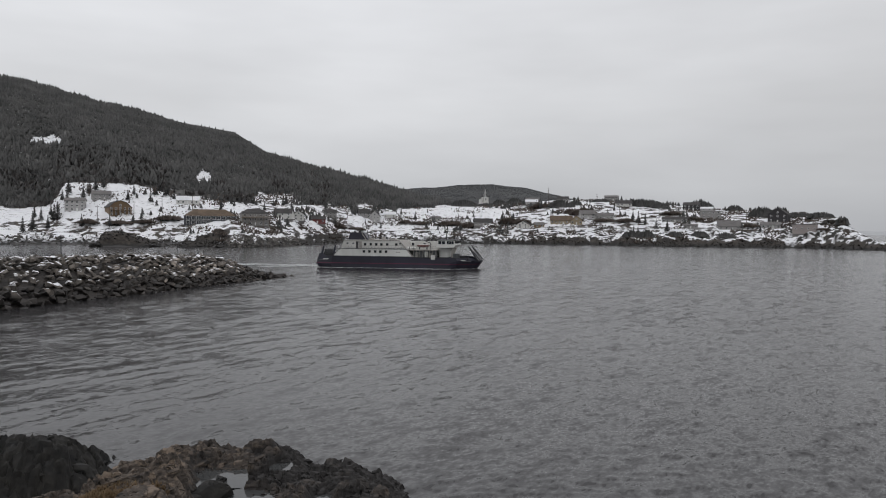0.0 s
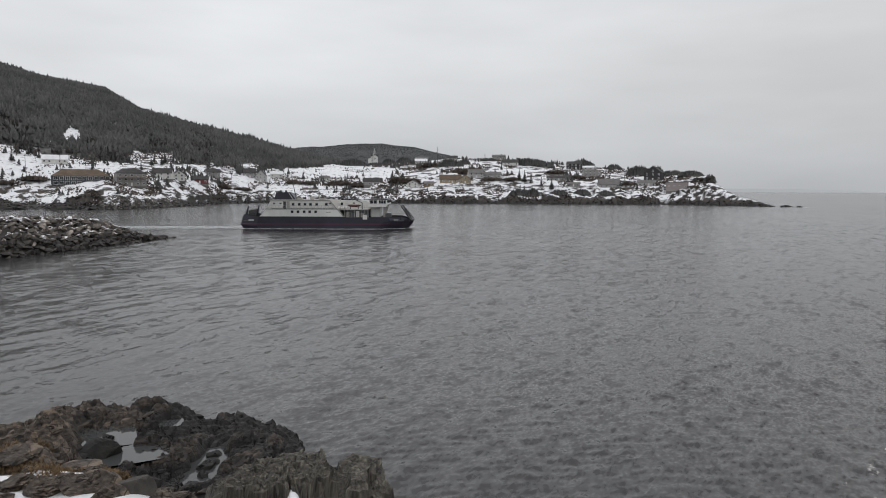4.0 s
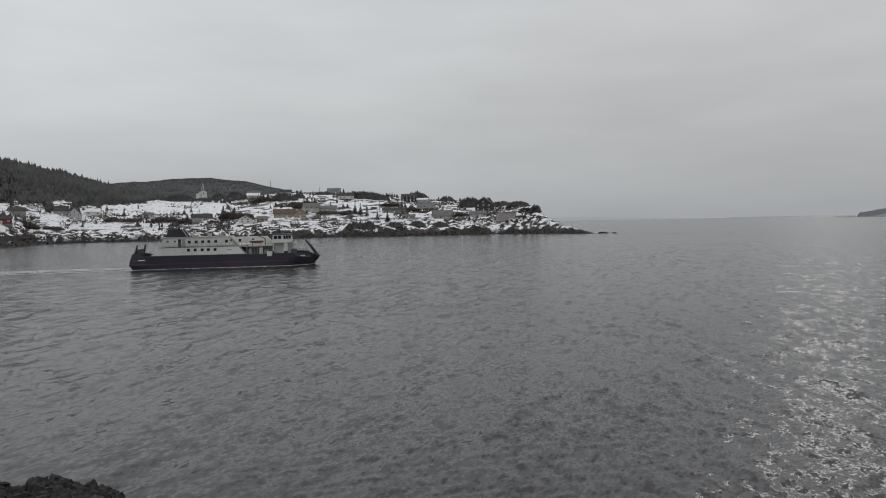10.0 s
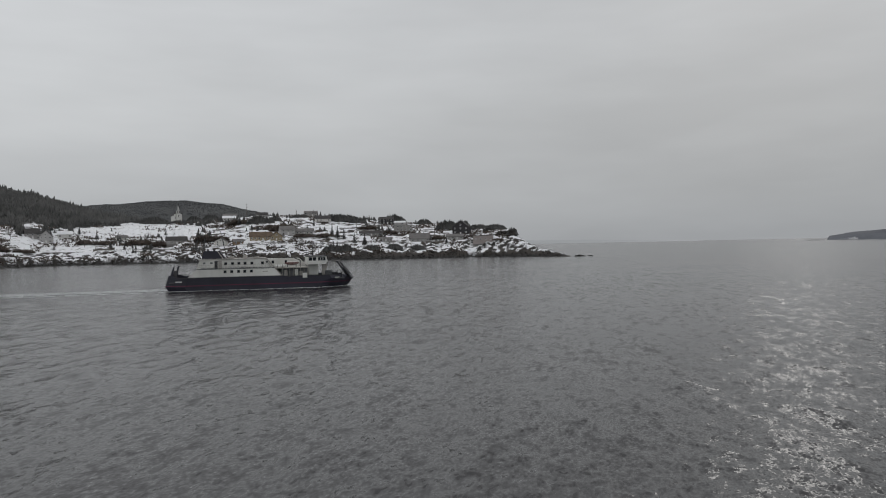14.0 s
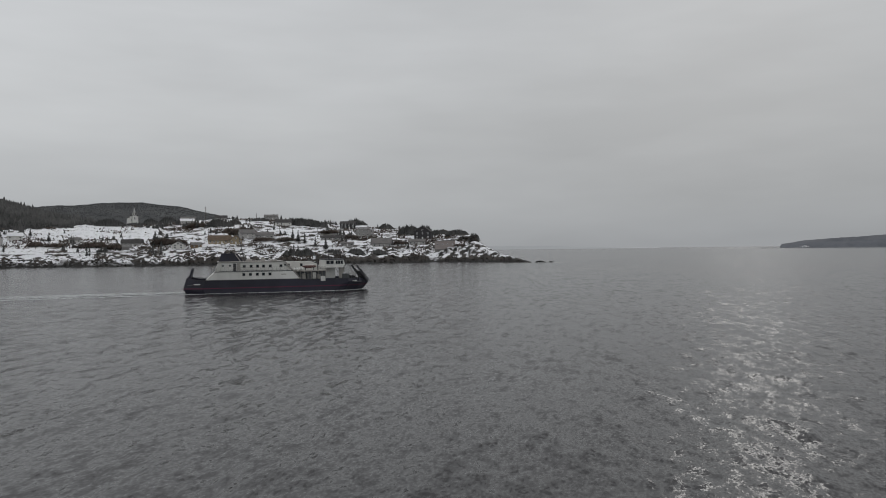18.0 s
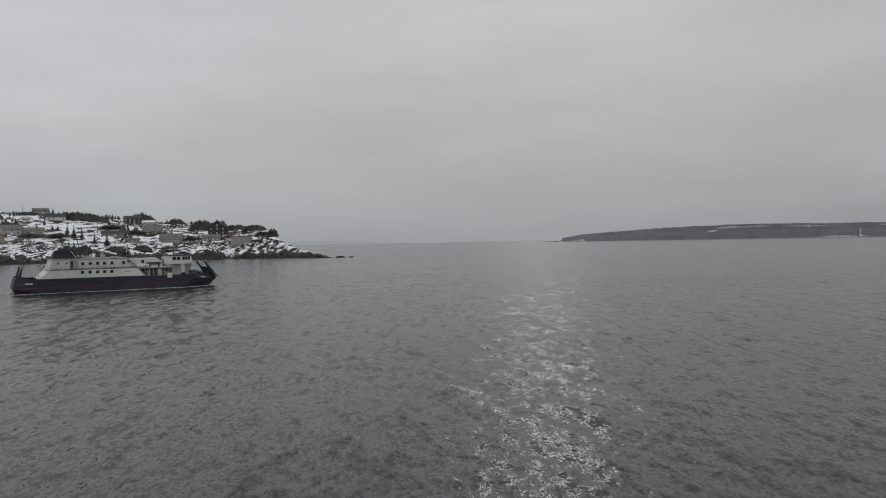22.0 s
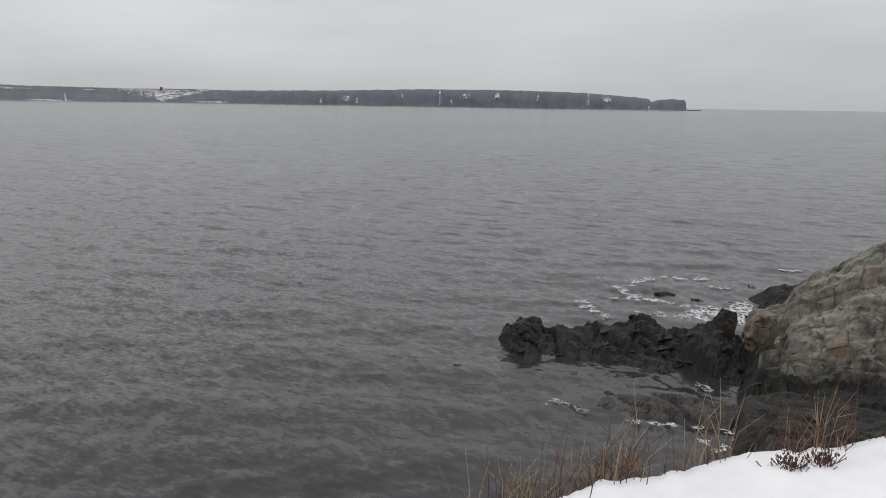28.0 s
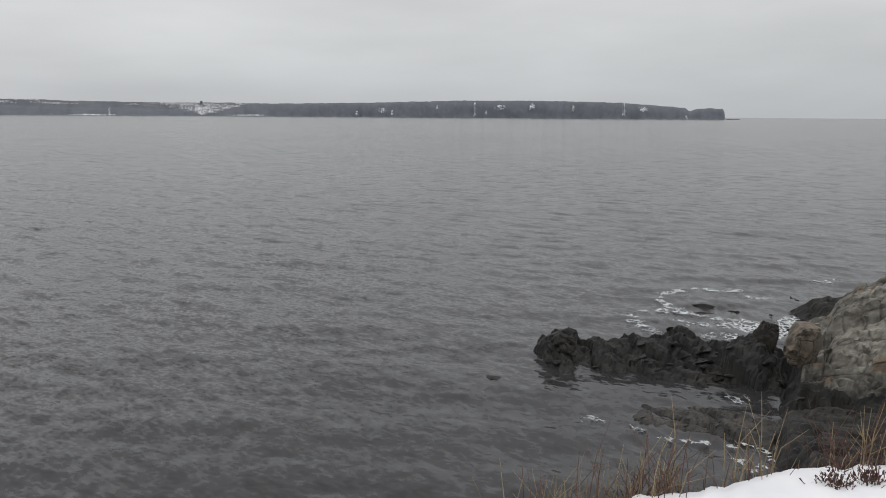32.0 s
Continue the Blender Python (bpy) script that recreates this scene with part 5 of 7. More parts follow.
house("grey house with a dark roof among bare trees", -8.89, 611, 10.4, 7.0, 7.7, GREY_SIDING, DARK_ROOF, 15, floors=2, cols=3)
house("grey house with a tall front gable", -5.35, 660, 9.9, 10.5, 8.9, PALE_GREY, DARK_ROOF, -5, floors=2, cols=3, rise=0.45, gable_front=True)
house("grey house joined to the tall gable", -6.2, 664, 10.8, 8.8, 8.8, GREY_SIDING, DARK_ROOF, 5, floors=2, cols=3, rise=0.45)
house("little white cottage with a snowy roof", -4.21, 672, 10.7, 6.3, 6.9, WHITE_SIDING, SNOW_ROOF, 0, floors=1, cols=3, rise=0.4)
house("low white house behind the slope", -0.6, 649, 8.5, 4.9, 7.0, WHITE_SIDING, GREY_ROOF, 0, floors=1, cols=3, rise=0.4)
house("long low dark house with a grey roof", 3.13, 615, 15.6, 6.4, 8.0, GREY_SIDING, DARK_ROOF, 4, floors=1, cols=5, rise=0.45)
house("small white gabled house by the road", 6.31, 591, 8.5, 6.2, 9.0, WHITE_SIDING, DARK_ROOF, -10, floors=2, cols=2, rise=0.4, gable_front=True)
house("brown shed beside the white gabled house", 7.5, 588, 7.5, 4.6, 6.0, BROWN_SHINGLE, GREY_ROOF, 8, floors=1, cols=2, rise=0.4, chimney=False)
house("long tan-yellow house with a brown roof", 9.2, 594, 17.0, 7.2, 9.0, TAN_SIDING, BROWN_ROOF, 2, floors=1, cols=6, rise=0.5)
house("tan-yellow gabled wing of the long house", 10.35, 592, 9.5, 7.6, 9.0, TAN_SIDING, BROWN_ROOF, 2, floors=1, cols=3, rise=0.5, gable_front=True)
house("small white house on the skyline", 6.97, 800, 14.0, 5.5, 8.0, WHITE_SIDING, GREY_ROOF, 0, floors=1, cols=4, rise=0.4)
house("pale house among bare bushes", 6.91, 754, 12.4, 5.8, 8.0, PALE_GREY, SNOW_ROOF, 0, floors=1, cols=3, rise=0.4)
house("grey house with a steep grey roof", 11.16, 608, 11.9, 7.6, 9.0, PALE_GREY, GREY_ROOF, 12, floors=2, cols=3, rise=0.4)
house("long grey house beside the steep-roofed one", 12.5, 611, 14.0, 5.6, 8.0, PALE_GREY, GREY_ROOF, -6, floors=1, cols=5, rise=0.4)
house("grey two-storey house on the skyline", 12.99, 745, 13.0, 6.0, 9.0, GREY_SIDING, GREY_ROOF, 0, floors=2, cols=4, rise=0.3)
house("dark house on the skyline by the mast", 9.31, 750, 11.5, 5.5, 8.0, GREY_SIDING, DARK_ROOF, 0, floors=1, cols=3, rise=0.4)
house("white house with a dark roof near the ridge", 13.89, 693, 14.2, 6.4, 9.0, WHITE_SIDING, DARK_ROOF, 5, floors=1, cols=4, rise=0.45)
house("dark two-storey house near the ridge", 18.84, 687, 13.9, 7.6, 9.0, BLACK_SIDING, DARK_ROOF, -8, floors=2, cols=4)
house("pale low extension of the dark house", 19.9, 683, 10.0, 4.2, 7.0, PALE_GREY, SNOW_ROOF, -8, floors=1, cols=2, rise=0.35, chimney=False)
house("square grey building above the lane", 20.13, 621, 14.3, 6.0, 10.0, GREY_SIDING, GREY_ROOF, 8, "flat", floors=2, cols=4)
house("long low dark house on the terrace", 17.64, 593, 18.8, 4.7, 8.0, GREY_SIDING, DARK_ROOF, 0, floors=1, cols=7, rise=0.4)
house("grey house with a broad grey roof above the bank", 21.43, 569, 15.4, 7.5, 10.0, PALE_GREY, GREY_ROOF, 4, floors=1, cols=4, rise=0.55)
house("low grey garage near the shore", 18.77, 570, 9.7, 3.8, 6.0, GREY_SIDING, GREY_ROOF, 0, floors=1, cols=3, rise=0.3, chimney=False, name="garage")
house("low pale house behind the bank", 24.19, 573, 12.8, 4.9, 8.0, PALE_GREY, GREY_ROOF, 3, floors=1, cols=4, rise=0.4)
house("large black house with a tall front gable", 24.75, 600, 12.0, 11.5, 13.5, BLACK_SIDING, DARK_ROOF, -10, floors=2, cols=3, rise=0.42, gable_front=True)
house("square dusty-pink flat-roofed building by the shore", 26.4, 562, 15.4, 6.6, 12.0, BEIGE_BOX, GREY_ROOF, 2, "flat", floors=1, cols=4, name="boathouse", win=(0.8, 0.7))

# the church
g = place(3.26, 832) + Vector((0, 0, 1.6))
church = empty("church", Matrix.Translation(g) @ pose(0, 0, 0, 0, 0, 10) @ Matrix.Scale(1.0, 4), "white wooden church with a dark-capped steeple on the hill", "church")
part("nave", prism([(-4, -3), (4, -3), (4, 6), (0, 9.5), (-4, 6)], 0, 14), WHITE_SIDING, church)
part("roof", prism([(-4.5, 5.6), (0, 9.6), (4.5, 5.6), (4.5, 5.9), (0, 10), (-4.5, 5.9)], -0.3, 14.3), DARK_ROOF, church)
tower = part("tower", box(-2.0, 2.0, -3.5, 0.5, -3, 8.2, 0.08), WHITE_SIDING, church)
part("belfry", box(-1.5, 1.5, -3.0, 0.0, 8.2, 11.2, 0.06), WHITE_SIDING, church)
for x in (-0.8, 0.8):
    part("louvre", box(x - 0.45, x + 0.45, -3.1, -2.9, 8.7, 10.8), DARK_ROOF, church, "dark louvred opening")
bm = bmesh.new()
bmesh.ops.create_cone(bm, cap_ends=True, segments=8, radius1=1.35, radius2=0.05, depth=5.6)
bmesh.ops.translate(bm, verts=bm.verts[:], vec=(0, -1.5, 14.1))
part("spire", bm, PALE_GREY, church, "pale grey pointed spire")
part("cornice", box(-2.2, 2.2, -3.7, 0.7, 8.0, 8.3, 0.05), DARK_ROOF, church, "dark cornice below the belfry")
part("belfry_cornice", box(-1.75, 1.75, -3.25, 0.25, 11.1, 11.35, 0.05), DARK_ROOF, church, "dark cornice above the belfry")
part("cross", rod((0, -1.5, 16.7), (0, -1.5, 18.2), 0.12, 0.08, 6), DARK_ROOF, church, "small dark cross on the spire")
for x in (-3.4, 3.4):
    part("corner_turret", box(x - 0.7, x + 0.7, -0.9, 0.5, -3, 7.4, 0.05), WHITE_SIDING, church)
    part("turret_cap", prism([(x - 0.8, 7.4), (x + 0.8, 7.4), (x, 9.2)], -1.0, 0.6), DARK_ROOF, church)
for x in (-2.6, 2.6):
    window(church, x, -0.02, 3.2, 0.9, 2.4)
window(church, 0, -3.52, 5.0, 1.0, 2.2)

# masts and power poles
POLE_WOOD = surface("weathered_pole", (0.06, 0.05, 0.045), (0.14, 0.12, 0.10), 0.3, 0.9, 0.3)


def mast(b, r, h, label):
    t = empty("radio_mast", Matrix.Translation(place(b, r)), label, "mast")
    part("pole", rod((0, 0, -1), (0, 0, h), 0.3, 0.12, 6), POLE_WOOD, t)
    for k in range(3):
        part("aerial", box(-0.9, 0.9, -0.08, 0.08, h - 1 - k * 1.6, h - 0.85 - k * 1.6), POLE_WOOD, t)


mast(8.2, 770, 14.5, "tall thin grey radio mast on the ridge")
mast(11.9, 745, 7.0, "short thin aerial mast on the skyline")
mast(17.5, 720, 6.0, "short thin aerial mast among the ridge trees")


def power_pole(b, r):
    t = empty("power_pole", Matrix.Translation(place(b, r)) @ pose(0, 0, 0, 0, 0, -b), "wooden power pole with a crossarm", "pole", "power poles along the road")
    part("pole", rod((0, 0, -1), (0, 0, 9.5), 0.2, 0.14, 6), POLE_WOOD, t)
    part("crossarm", box(-1.1, 1.1, -0.08, 0.08, 8.6, 8.8), POLE_WOOD, t)


for b, r in ((-25.4, 510), (-23, 515), (-21.1, 522), (-19, 523), (-13, 500), (-8, 595), (-3, 633), (2, 610), (8.4, 600), (13.6, 620), (16.5, 600), (22.6, 590)):
    power_pole(b, r)

# ---- the ferry: bow towards +x, waterline at z = 0 ----
HULL = surface("navy_hull_paint", (0.012, 0.012, 0.022), (0.026, 0.025, 0.042), 3.0, 0.4, 0.1, 0.02)
SHIP_WHITE = surface("ship_white_paint", (0.55, 0.55, 0.52), (0.72, 0.72, 0.69), 2.5, 0.5, 0.1, 0.02, stretch=(1, 1, 0.3))
STRIPE = surface("maroon_stripe", (0.08, 0.012, 0.035), (0.12, 0.02, 0.05), 2.0, 0.5, 0.0)
DECK_GREY = surface("deck_grey", (0.07, 0.075, 0.08), (0.13, 0.135, 0.14), 1.5, 0.8, 0.1)
DARK_STEEL = surface("dark_steel", (0.02, 0.02, 0.025), (0.05, 0.05, 0.055), 1.0, 0.6, 0.2, 0.02)
ORANGE = surface("lifeboat_orange", (0.085, 0.022, 0.022), (0.12, 0.034, 0.030), 0.8, 0.5, 0.0)
BUFF = surface("rail_grey", (0.28, 0.27, 0.25), (0.40, 0.38, 0.35), 0.5, 0.6, 0.0)

ferry = empty("ferry", Matrix(), "navy and white car ferry under way with its ramps raised", "ferry")


def hull_point(u, z, s=1.0):
    """Half-breadth point of the hull: u from stern 0 to bow 1, at height z."""
    stern = np.interp(z, [-1.5, 0, 1.0, 3.7], [-18.5, -21.2, -22.0, -21.2])
    stem = np.interp(z, [-1.5, 0, 1.6, 2.0, 3.7], [18.5, 20.6, 21.8, 22.0, 20.6])
    x = stern + (stem - stern) * u
    full = min(1.0, (max(1 - u, 0) / np.interp(z, [-1.5, 0, 2.5], [0.20, 0.16, 0.12])) ** 0.5)
    full = max(full, np.interp(z, [-1.5, 0, 1.5, 3.5], [0.10, 0.15, 0.28, 0.36]) * (1 if u > 0.5 else 0))
    aft = min(1.0, 0.80 + u * 2.0)
    return Vector((float(x), -7.0 * s * full * aft, z))


def sheer(u):
    return float(np.interp(u, [0, 0.03, 0.05, 0.6, 0.62, 0.93, 0.955, 0.975, 1], [3.65, 3.65, 3.1, 3.05, 2.85, 2.95, 3.0, 2.4, 1.95]))


US = [0, 0.02, 0.04, 0.06, 0.1, 0.2, 0.35, 0.5, 0.6, 0.64, 0.7, 0.76, 0.82, 0.87, 0.91, 0.94, 0.96, 0.98, 1.0]
bm = bmesh.new()
grid = {}
for side in (1, -1):
    for i, u in enumerate(US):
        for k, f in enumerate((0, 0.33, 0.5, 0.66, 0.82, 1)):
            z = -1.5 + (sheer(u) + 1.5) * f
            p = hull_point(u, z)
            grid[side, i, k] = bm.verts.new((p.x, p.y * side, p.z))
for side in (1, -1):
    for i in range(len(US) - 1):
        for k in range(5):
            bm.faces.new((grid[side, i, k], grid[side, i + 1, k], grid[side, i + 1, k + 1], grid[side, i, k + 1]))
for i in (0, len(US) - 1):
    for k in range(5):
        bm.faces.new((grid[1, i, k], grid[1, i, k + 1], grid[-1, i, k + 1], grid[-1, i, k]))
for i in range(len(US) - 1):
    bm.faces.new((grid[1, i, 0], grid[1, i + 1, 0], grid[-1, i + 1, 0], grid[-1, i, 0]))
hull = part("hull", bm, HULL, ferry, "dark navy steel hull")
for side in (1, -1):
    bm = bmesh.new()
    prev = None
    for u in US:
        ring = []
        for z in (1.12, 1.34):
            p = hull_point(u, z, 1.006)
            ring.append(bm.verts.new((p.x, p.y * side, z)))
        if prev:
            bm.faces.new((prev[0], ring[0], ring[1], prev[1]))
        prev = ring
    part("stripe", bm, STRIPE, hull, "thin maroon stripe")
    bm = bmesh.new()
    prev = None
    for u in US[2:-3]:
        p = hull_point(u, sheer(u), 1.012)
        ring = [bm.verts.new((p.x, p.y * side, sheer(u) + dz)) for dz in (-0.12, 0.06)]
        if prev:
            bm.faces.new((prev[0], ring[0], ring[1], prev[1]))
        prev = ring
    part("rubbing_strake", bm, DARK_STEEL, hull)
    part("name_plate", box(16.6, 18.2, -6.45 if side == 1 else 6.40, -6.40 if side == 1 else 6.45, 2.15, 2.35), SHIP_WHITE, hull, "white lettering too small to read").matrix_basis = pose(0, 0, 0)
    part("stern_plate", box(-19.6, -18.2, -7.06 * side - 0.03, -7.06 * side + 0.03, 2.1, 2.35), SHIP_WHITE, hull, "white lettering too small to read")
    part("draught_panel", box(9.3, 10.4, -7.06 * side - 0.03, -7.06 * side + 0.03, 2.4, 3.55, 0.01), SHIP_WHITE, hull, "white square panel")
part("car_deck", box(-21, 19.5, -6.2, 6.2, 1.9, 2.1), DECK_GREY, ferry, "grey car deck")

# long white side house with its raked ends
lower = part("lower_house", prism([(-17.0, 3.05), (-14.9, 5.0), (2.65, 5.0), (4.35, 3.05)], -6.95, 6.95), SHIP_WHITE, ferry, "white lower deckhouse")
upper = part("upper_house", prism([(-15.0, 5.0), (-14.2, 7.2), (0.75, 7.2), (2.6, 5.0)], -6.3, 6.3), SHIP_WHITE, ferry, "white upper deckhouse")
part("roof_edge", box(-14.5, 0.9, -6.5, 6.5, 7.2, 7.34, 0.03), BUFF, upper)
part("raked_edge", prism([(0.75, 7.25), (1.05, 7.25), (4.65, 3.05), (4.3, 3.05)], -7.0, 7.0), BUFF, lower, "grey raked edge")
for side in (-1, 1):
    bm = bmesh.new()
    for x in np.arange(-15.5, 2.7, 0.9):
        box(x - 0.025, x + 0.025, side * 6.9 - 0.02, side * 6.9 + 0.02, 5.0, 5.95, bm=bm)
    for z in (5.45, 5.95):
        box(-15.5, 2.4, side * 6.9 - 0.02, side * 6.9 + 0.02, z - 0.02, z + 0.03, bm=bm)
    part("railing", bm, BUFF, lower)
for side in (-1, 1):
    for x in (-8.55, -7.05, -5.5, -4.1, -2.6):
        w = part("window", box(x - 0.36, x + 0.36, side * 6.97 - 0.03, side * 6.97 + 0.03, 3.95, 4.68, 0.02), BUFF, lower)
        part("pane", box(x - 0.29, x + 0.29, side * 7.0 - 0.025, side * 7.0 + 0.025, 4.02, 4.61), PANE, w)
    for x in (-8.4, -6.85, -5.4, -4.0, -2.45, 0.0):
        w = part("window", box(x - 0.36, x + 0.36, side * 6.32 - 0.03, side * 6.32 + 0.03, 5.8, 6.55, 0.02), BUFF, upper)
        part("pane", box(x - 0.29, x + 0.29, side * 6.35 - 0.025, side * 6.35 + 0.025, 5.87, 6.48), PANE, w)
    part("door", box(-10.05, -9.25, side * 6.32 - 0.04, side * 6.32 + 0.04, 5.02, 6.95, 0.03), BUFF, upper, "grey deck door")
    # no opening is cut: a dark panel stands for the shade inside
    part("doorway", box(-10.9, -10.2, side * 6.31 - 0.04, side * 6.31 + 0.04, 5.02, 6.9), DARK_STEEL, upper, "dark panel for the shade in an open doorway")
    part("crest", box(0.0, 1.2, side * 6.96 - 0.02, side * 6.96 + 0.02, 4.1, 4.3), BUFF, lower, "small grey crest")

for side in (-1, 1):
    # shadow gap between the deckhouses, drawn as a dark strip
    part("deck_edge", box(-15.9, 2.75, side * 6.98 - 0.03, side * 6.98 + 0.03, 4.93, 5.07), DECK_GREY, lower, "dark strip painted as the shadow gap of the side walkway")
    part("pipe_run", box(-14.0, 2.0, side * 6.33 - 0.03, side * 6.33 + 0.03, 5.12, 5.22), DECK_GREY, upper)
for x in (-13.2, -11.6, 1.0):
    part("vent", box(x - 0.25, x + 0.25, -6.36, -6.28, 6.2, 6.6), DECK_GREY, upper)
for x, w, h in ((-7.2, 1.4, 0.5), (-4.0, 0.9, 0.8), (-1.5, 1.6, 0.35)):
    part("roof_locker", box(x - w / 2, x + w / 2, -4.4, -3.2, 7.34, 7.34 + h, 0.04), BUFF, upper)
# funnel
funnel = part("funnel", prism([(-14.1, 7.3), (-13.5, 9.25), (-9.9, 9.25), (-8.5, 7.3)], -2.6, -0.4), HULL, ferry, "dark navy funnel casing")
part("funnel_stripe", prism([(-10.5, 9.2), (-10.3, 9.2), (-9.0, 7.35), (-9.25, 7.35)], -2.64, -2.60), BUFF, funnel, "pale diagonal line")
for x in (-12.6, -11.2):
    part("exhaust_pipe", rod((x, -1.5, 9.2), (x, -1.5, 9.7), 0.25, 0.25, 10), DARK_STEEL, funnel)
part("second_funnel", prism([(-14.1, 7.3), (-13.5, 9.0), (-10.2, 9.0), (-8.9, 7.3)], 0.6, 2.8), HULL, ferry)
part("whip_mast", rod((-8.2, -3.0, 7.3), (-9.6, -3.0, 14.0), 0.10, 0.05, 6), DARK_STEEL, ferry, "thin leaning mast")

# port-side house, open side deck, boat and rafts
port = part("port_house", prism([(1.0, 3.0), (1.0, 7.0), (9.2, 7.0), (10.6, 5.6), (10.6, 3.0)], 3.0, 6.9), SHIP_WHITE, ferry, "white port-side house")
for x in (2.6, 5.8):
    part("window", box(x - 0.3, x + 0.3, 2.96, 3.02, 5.8, 6.5), PANE, port)
part("boat_deck", box(2.5, 10.6, -6.6, 3.0, 4.75, 4.95), BUFF, ferry, "grey boat deck")
bm = bmesh.new()
for x in np.arange(4.6, 10.8, 0.85):
    box(x - 0.04, x + 0.04, -6.7, -6.55, 2.9, 4.8, bm=bm)
part("deck_posts", bm, BUFF, ferry)
# added panel behind the posts that gives the side deck its dark interior
part("inner_wall", box(4.3, 10.7, -5.6, -5.4, 2.1, 4.75), DECK_GREY, ferry, "grey panel added as the shade inside the side deck")
bm = bmesh.new()
for x in np.arange(4.6, 10.8, 0.85):
    box(x - 0.02, x + 0.02, -6.62, -6.58, 4.95, 5.8, bm=bm)
for z in (5.35, 5.8):
    box(4.6, 10.6, -6.62, -6.58, z, z + 0.04, bm=bm)
part("boat_deck_rail", bm, BUFF, ferry)
bm = bmesh.new()
bmesh.ops.create_uvsphere(bm, u_segments=16, v_segments=10, radius=1.0)
for v in bm.verts:
    v.co = Vector((v.co.x * 1.75, v.co.y * 0.75, v.co.z * (0.55 if v.co.z < 0 else 0.18)))
boat = part("rescue_boat", bm, ORANGE, ferry, "orange-red rescue boat on its cradle")
boat.location = (6.9, -4.8, 6.0)
part("boat_cover", box(-1.2, 1.1, -0.5, 0.5, 0.1, 0.32, 0.08), SHIP_WHITE, boat, "pale canvas cover")
for x in (5.9, 7.9):
    part("cradle", box(x - 0.08, x + 0.08, -5.3, -4.3, 4.95, 5.6), DARK_STEEL, ferry)
bm = rod((8.9, -4.8, 4.95), (8.9, -4.8, 6.6), 0.12)
rod((8.9, -4.8, 6.6), (7.2, -4.8, 7.3), 0.1, bm=bm)
part("davit", bm, DARK_STEEL, ferry, "dark boat davit")
for x in (3.5, 4.7):
    raft = part("life_raft", rod((x - 0.5, -6.1, 5.3), (x + 0.5, -6.1, 5.3), 0.34, 0.34, 14), SHIP_WHITE, ferry, "white life raft canister")
    part("strap", rod((x - 0.06, -6.1, 5.3), (x + 0.06, -6.1, 5.3), 0.355, 0.355, 14), DARK_STEEL, raft)

# bridge
part("bridge_tower", box(10.9, 13.3, -3.4, 3.4, 2.9, 5.5, 0.05), SHIP_WHITE, ferry, "white tower under the bridge")
part("tower_brace", prism([(14.2, 5.5), (15.6, 5.5), (14.9, 2.9), (14.2, 2.9)], -4.1, -3.5), BUFF, ferry)
bridge = part("wheelhouse", prism([(10.5, 5.5), (14.9, 5.5), (15.5, 6.2), (15.2, 7.4), (10.7, 7.4)], -5.2, 5.2), SHIP_WHITE, ferry, "white wheelhouse with dark windows")
part("bridge_roof", box(10.4, 15.6, -5.4, 5.4, 7.4, 7.58, 0.04), DARK_STEEL, bridge)
for x0, x1 in ((10.95, 11.75), (11.9, 12.7), (13.2, 13.7), (13.8, 14.3), (14.4, 14.95)):
    for side in (-1, 1):
        part("bridge_window", box(x0, x1, side * 5.22 - 0.03, side * 5.22 + 0.03, 6.4, 7.2), PANE, bridge)
for y in np.arange(-4.6, 4.7, 1.3):
    part("bridge_window", box(15.28, 15.42, y - 0.5, y + 0.5, 6.4, 7.2), PANE, bridge)
mast_p = part("mast", rod((12.3, 0, 7.6), (12.3, 0, 9.9), 0.16, 0.08), DARK_STEEL, ferry, "dark signal mast")
part("radar", box(11.2, 13.4, -0.12, 0.12, 8.9, 9.08), SHIP_WHITE, mast_p)
part("yard", box(12.2, 12.4, -1.5, 1.5, 9.4, 9.5), DARK_STEEL, mast_p)
for x, y, h in ((11.2, -2.5, 8.9), (13.6, -1.8, 8.6), (14.6, 2.0, 8.4)):
    part("aerial", rod((x, y, 7.6), (x, y, h + 0.6), 0.05, 0.03, 5), DARK_STEEL, ferry)
part("searchlight", rod((14.9, -3.6, 7.68), (14.9, -3.6, 8.15), 0.18, 0.2), DARK_STEEL, bridge)
part("bow_house", box(14.9, 16.4, -5.6, -3.8, 2.9, 4.0, 0.05), DECK_GREY, ferry)
for x in (16.9, 17.9, 18.8):
    part("bollard", rod((x, -5.3, 2.2), (x, -5.3, 3.5), 0.16), DARK_STEEL, ferry)

bm = bmesh.new()
for x in np.arange(15.0, 19.4, 0.7):
    box(x - 0.03, x + 0.03, -6.3, -6.24, 2.9, 3.9, bm=bm)
for z in (3.4, 3.88):
    box(14.8, 19.2, -6.3, -6.24, z, z + 0.05, bm=bm)
part("bow_rail", bm, DARK_STEEL, ferry)
winch = part("winch", rod((17.2, -4.6, 3.0), (17.2, -3.2, 3.0), 0.5, 0.5, 12), DECK_GREY, ferry, "grey mooring winch")
part("winch_frame", box(16.6, 17.8, -4.7, -4.5, 2.1, 3.5, 0.03), DARK_STEEL, winch)
for x, h, m in ((5.4, 1.3, BUFF), (6.6, 0.9, DECK_GREY), (7.9, 1.5, SHIP_WHITE), (9.0, 1.0, BUFF)):
    part("deck_locker", box(x - 0.4, x + 0.4, -6.2, -5.65, 2.95, 2.95 + h, 0.04), m, ferry)
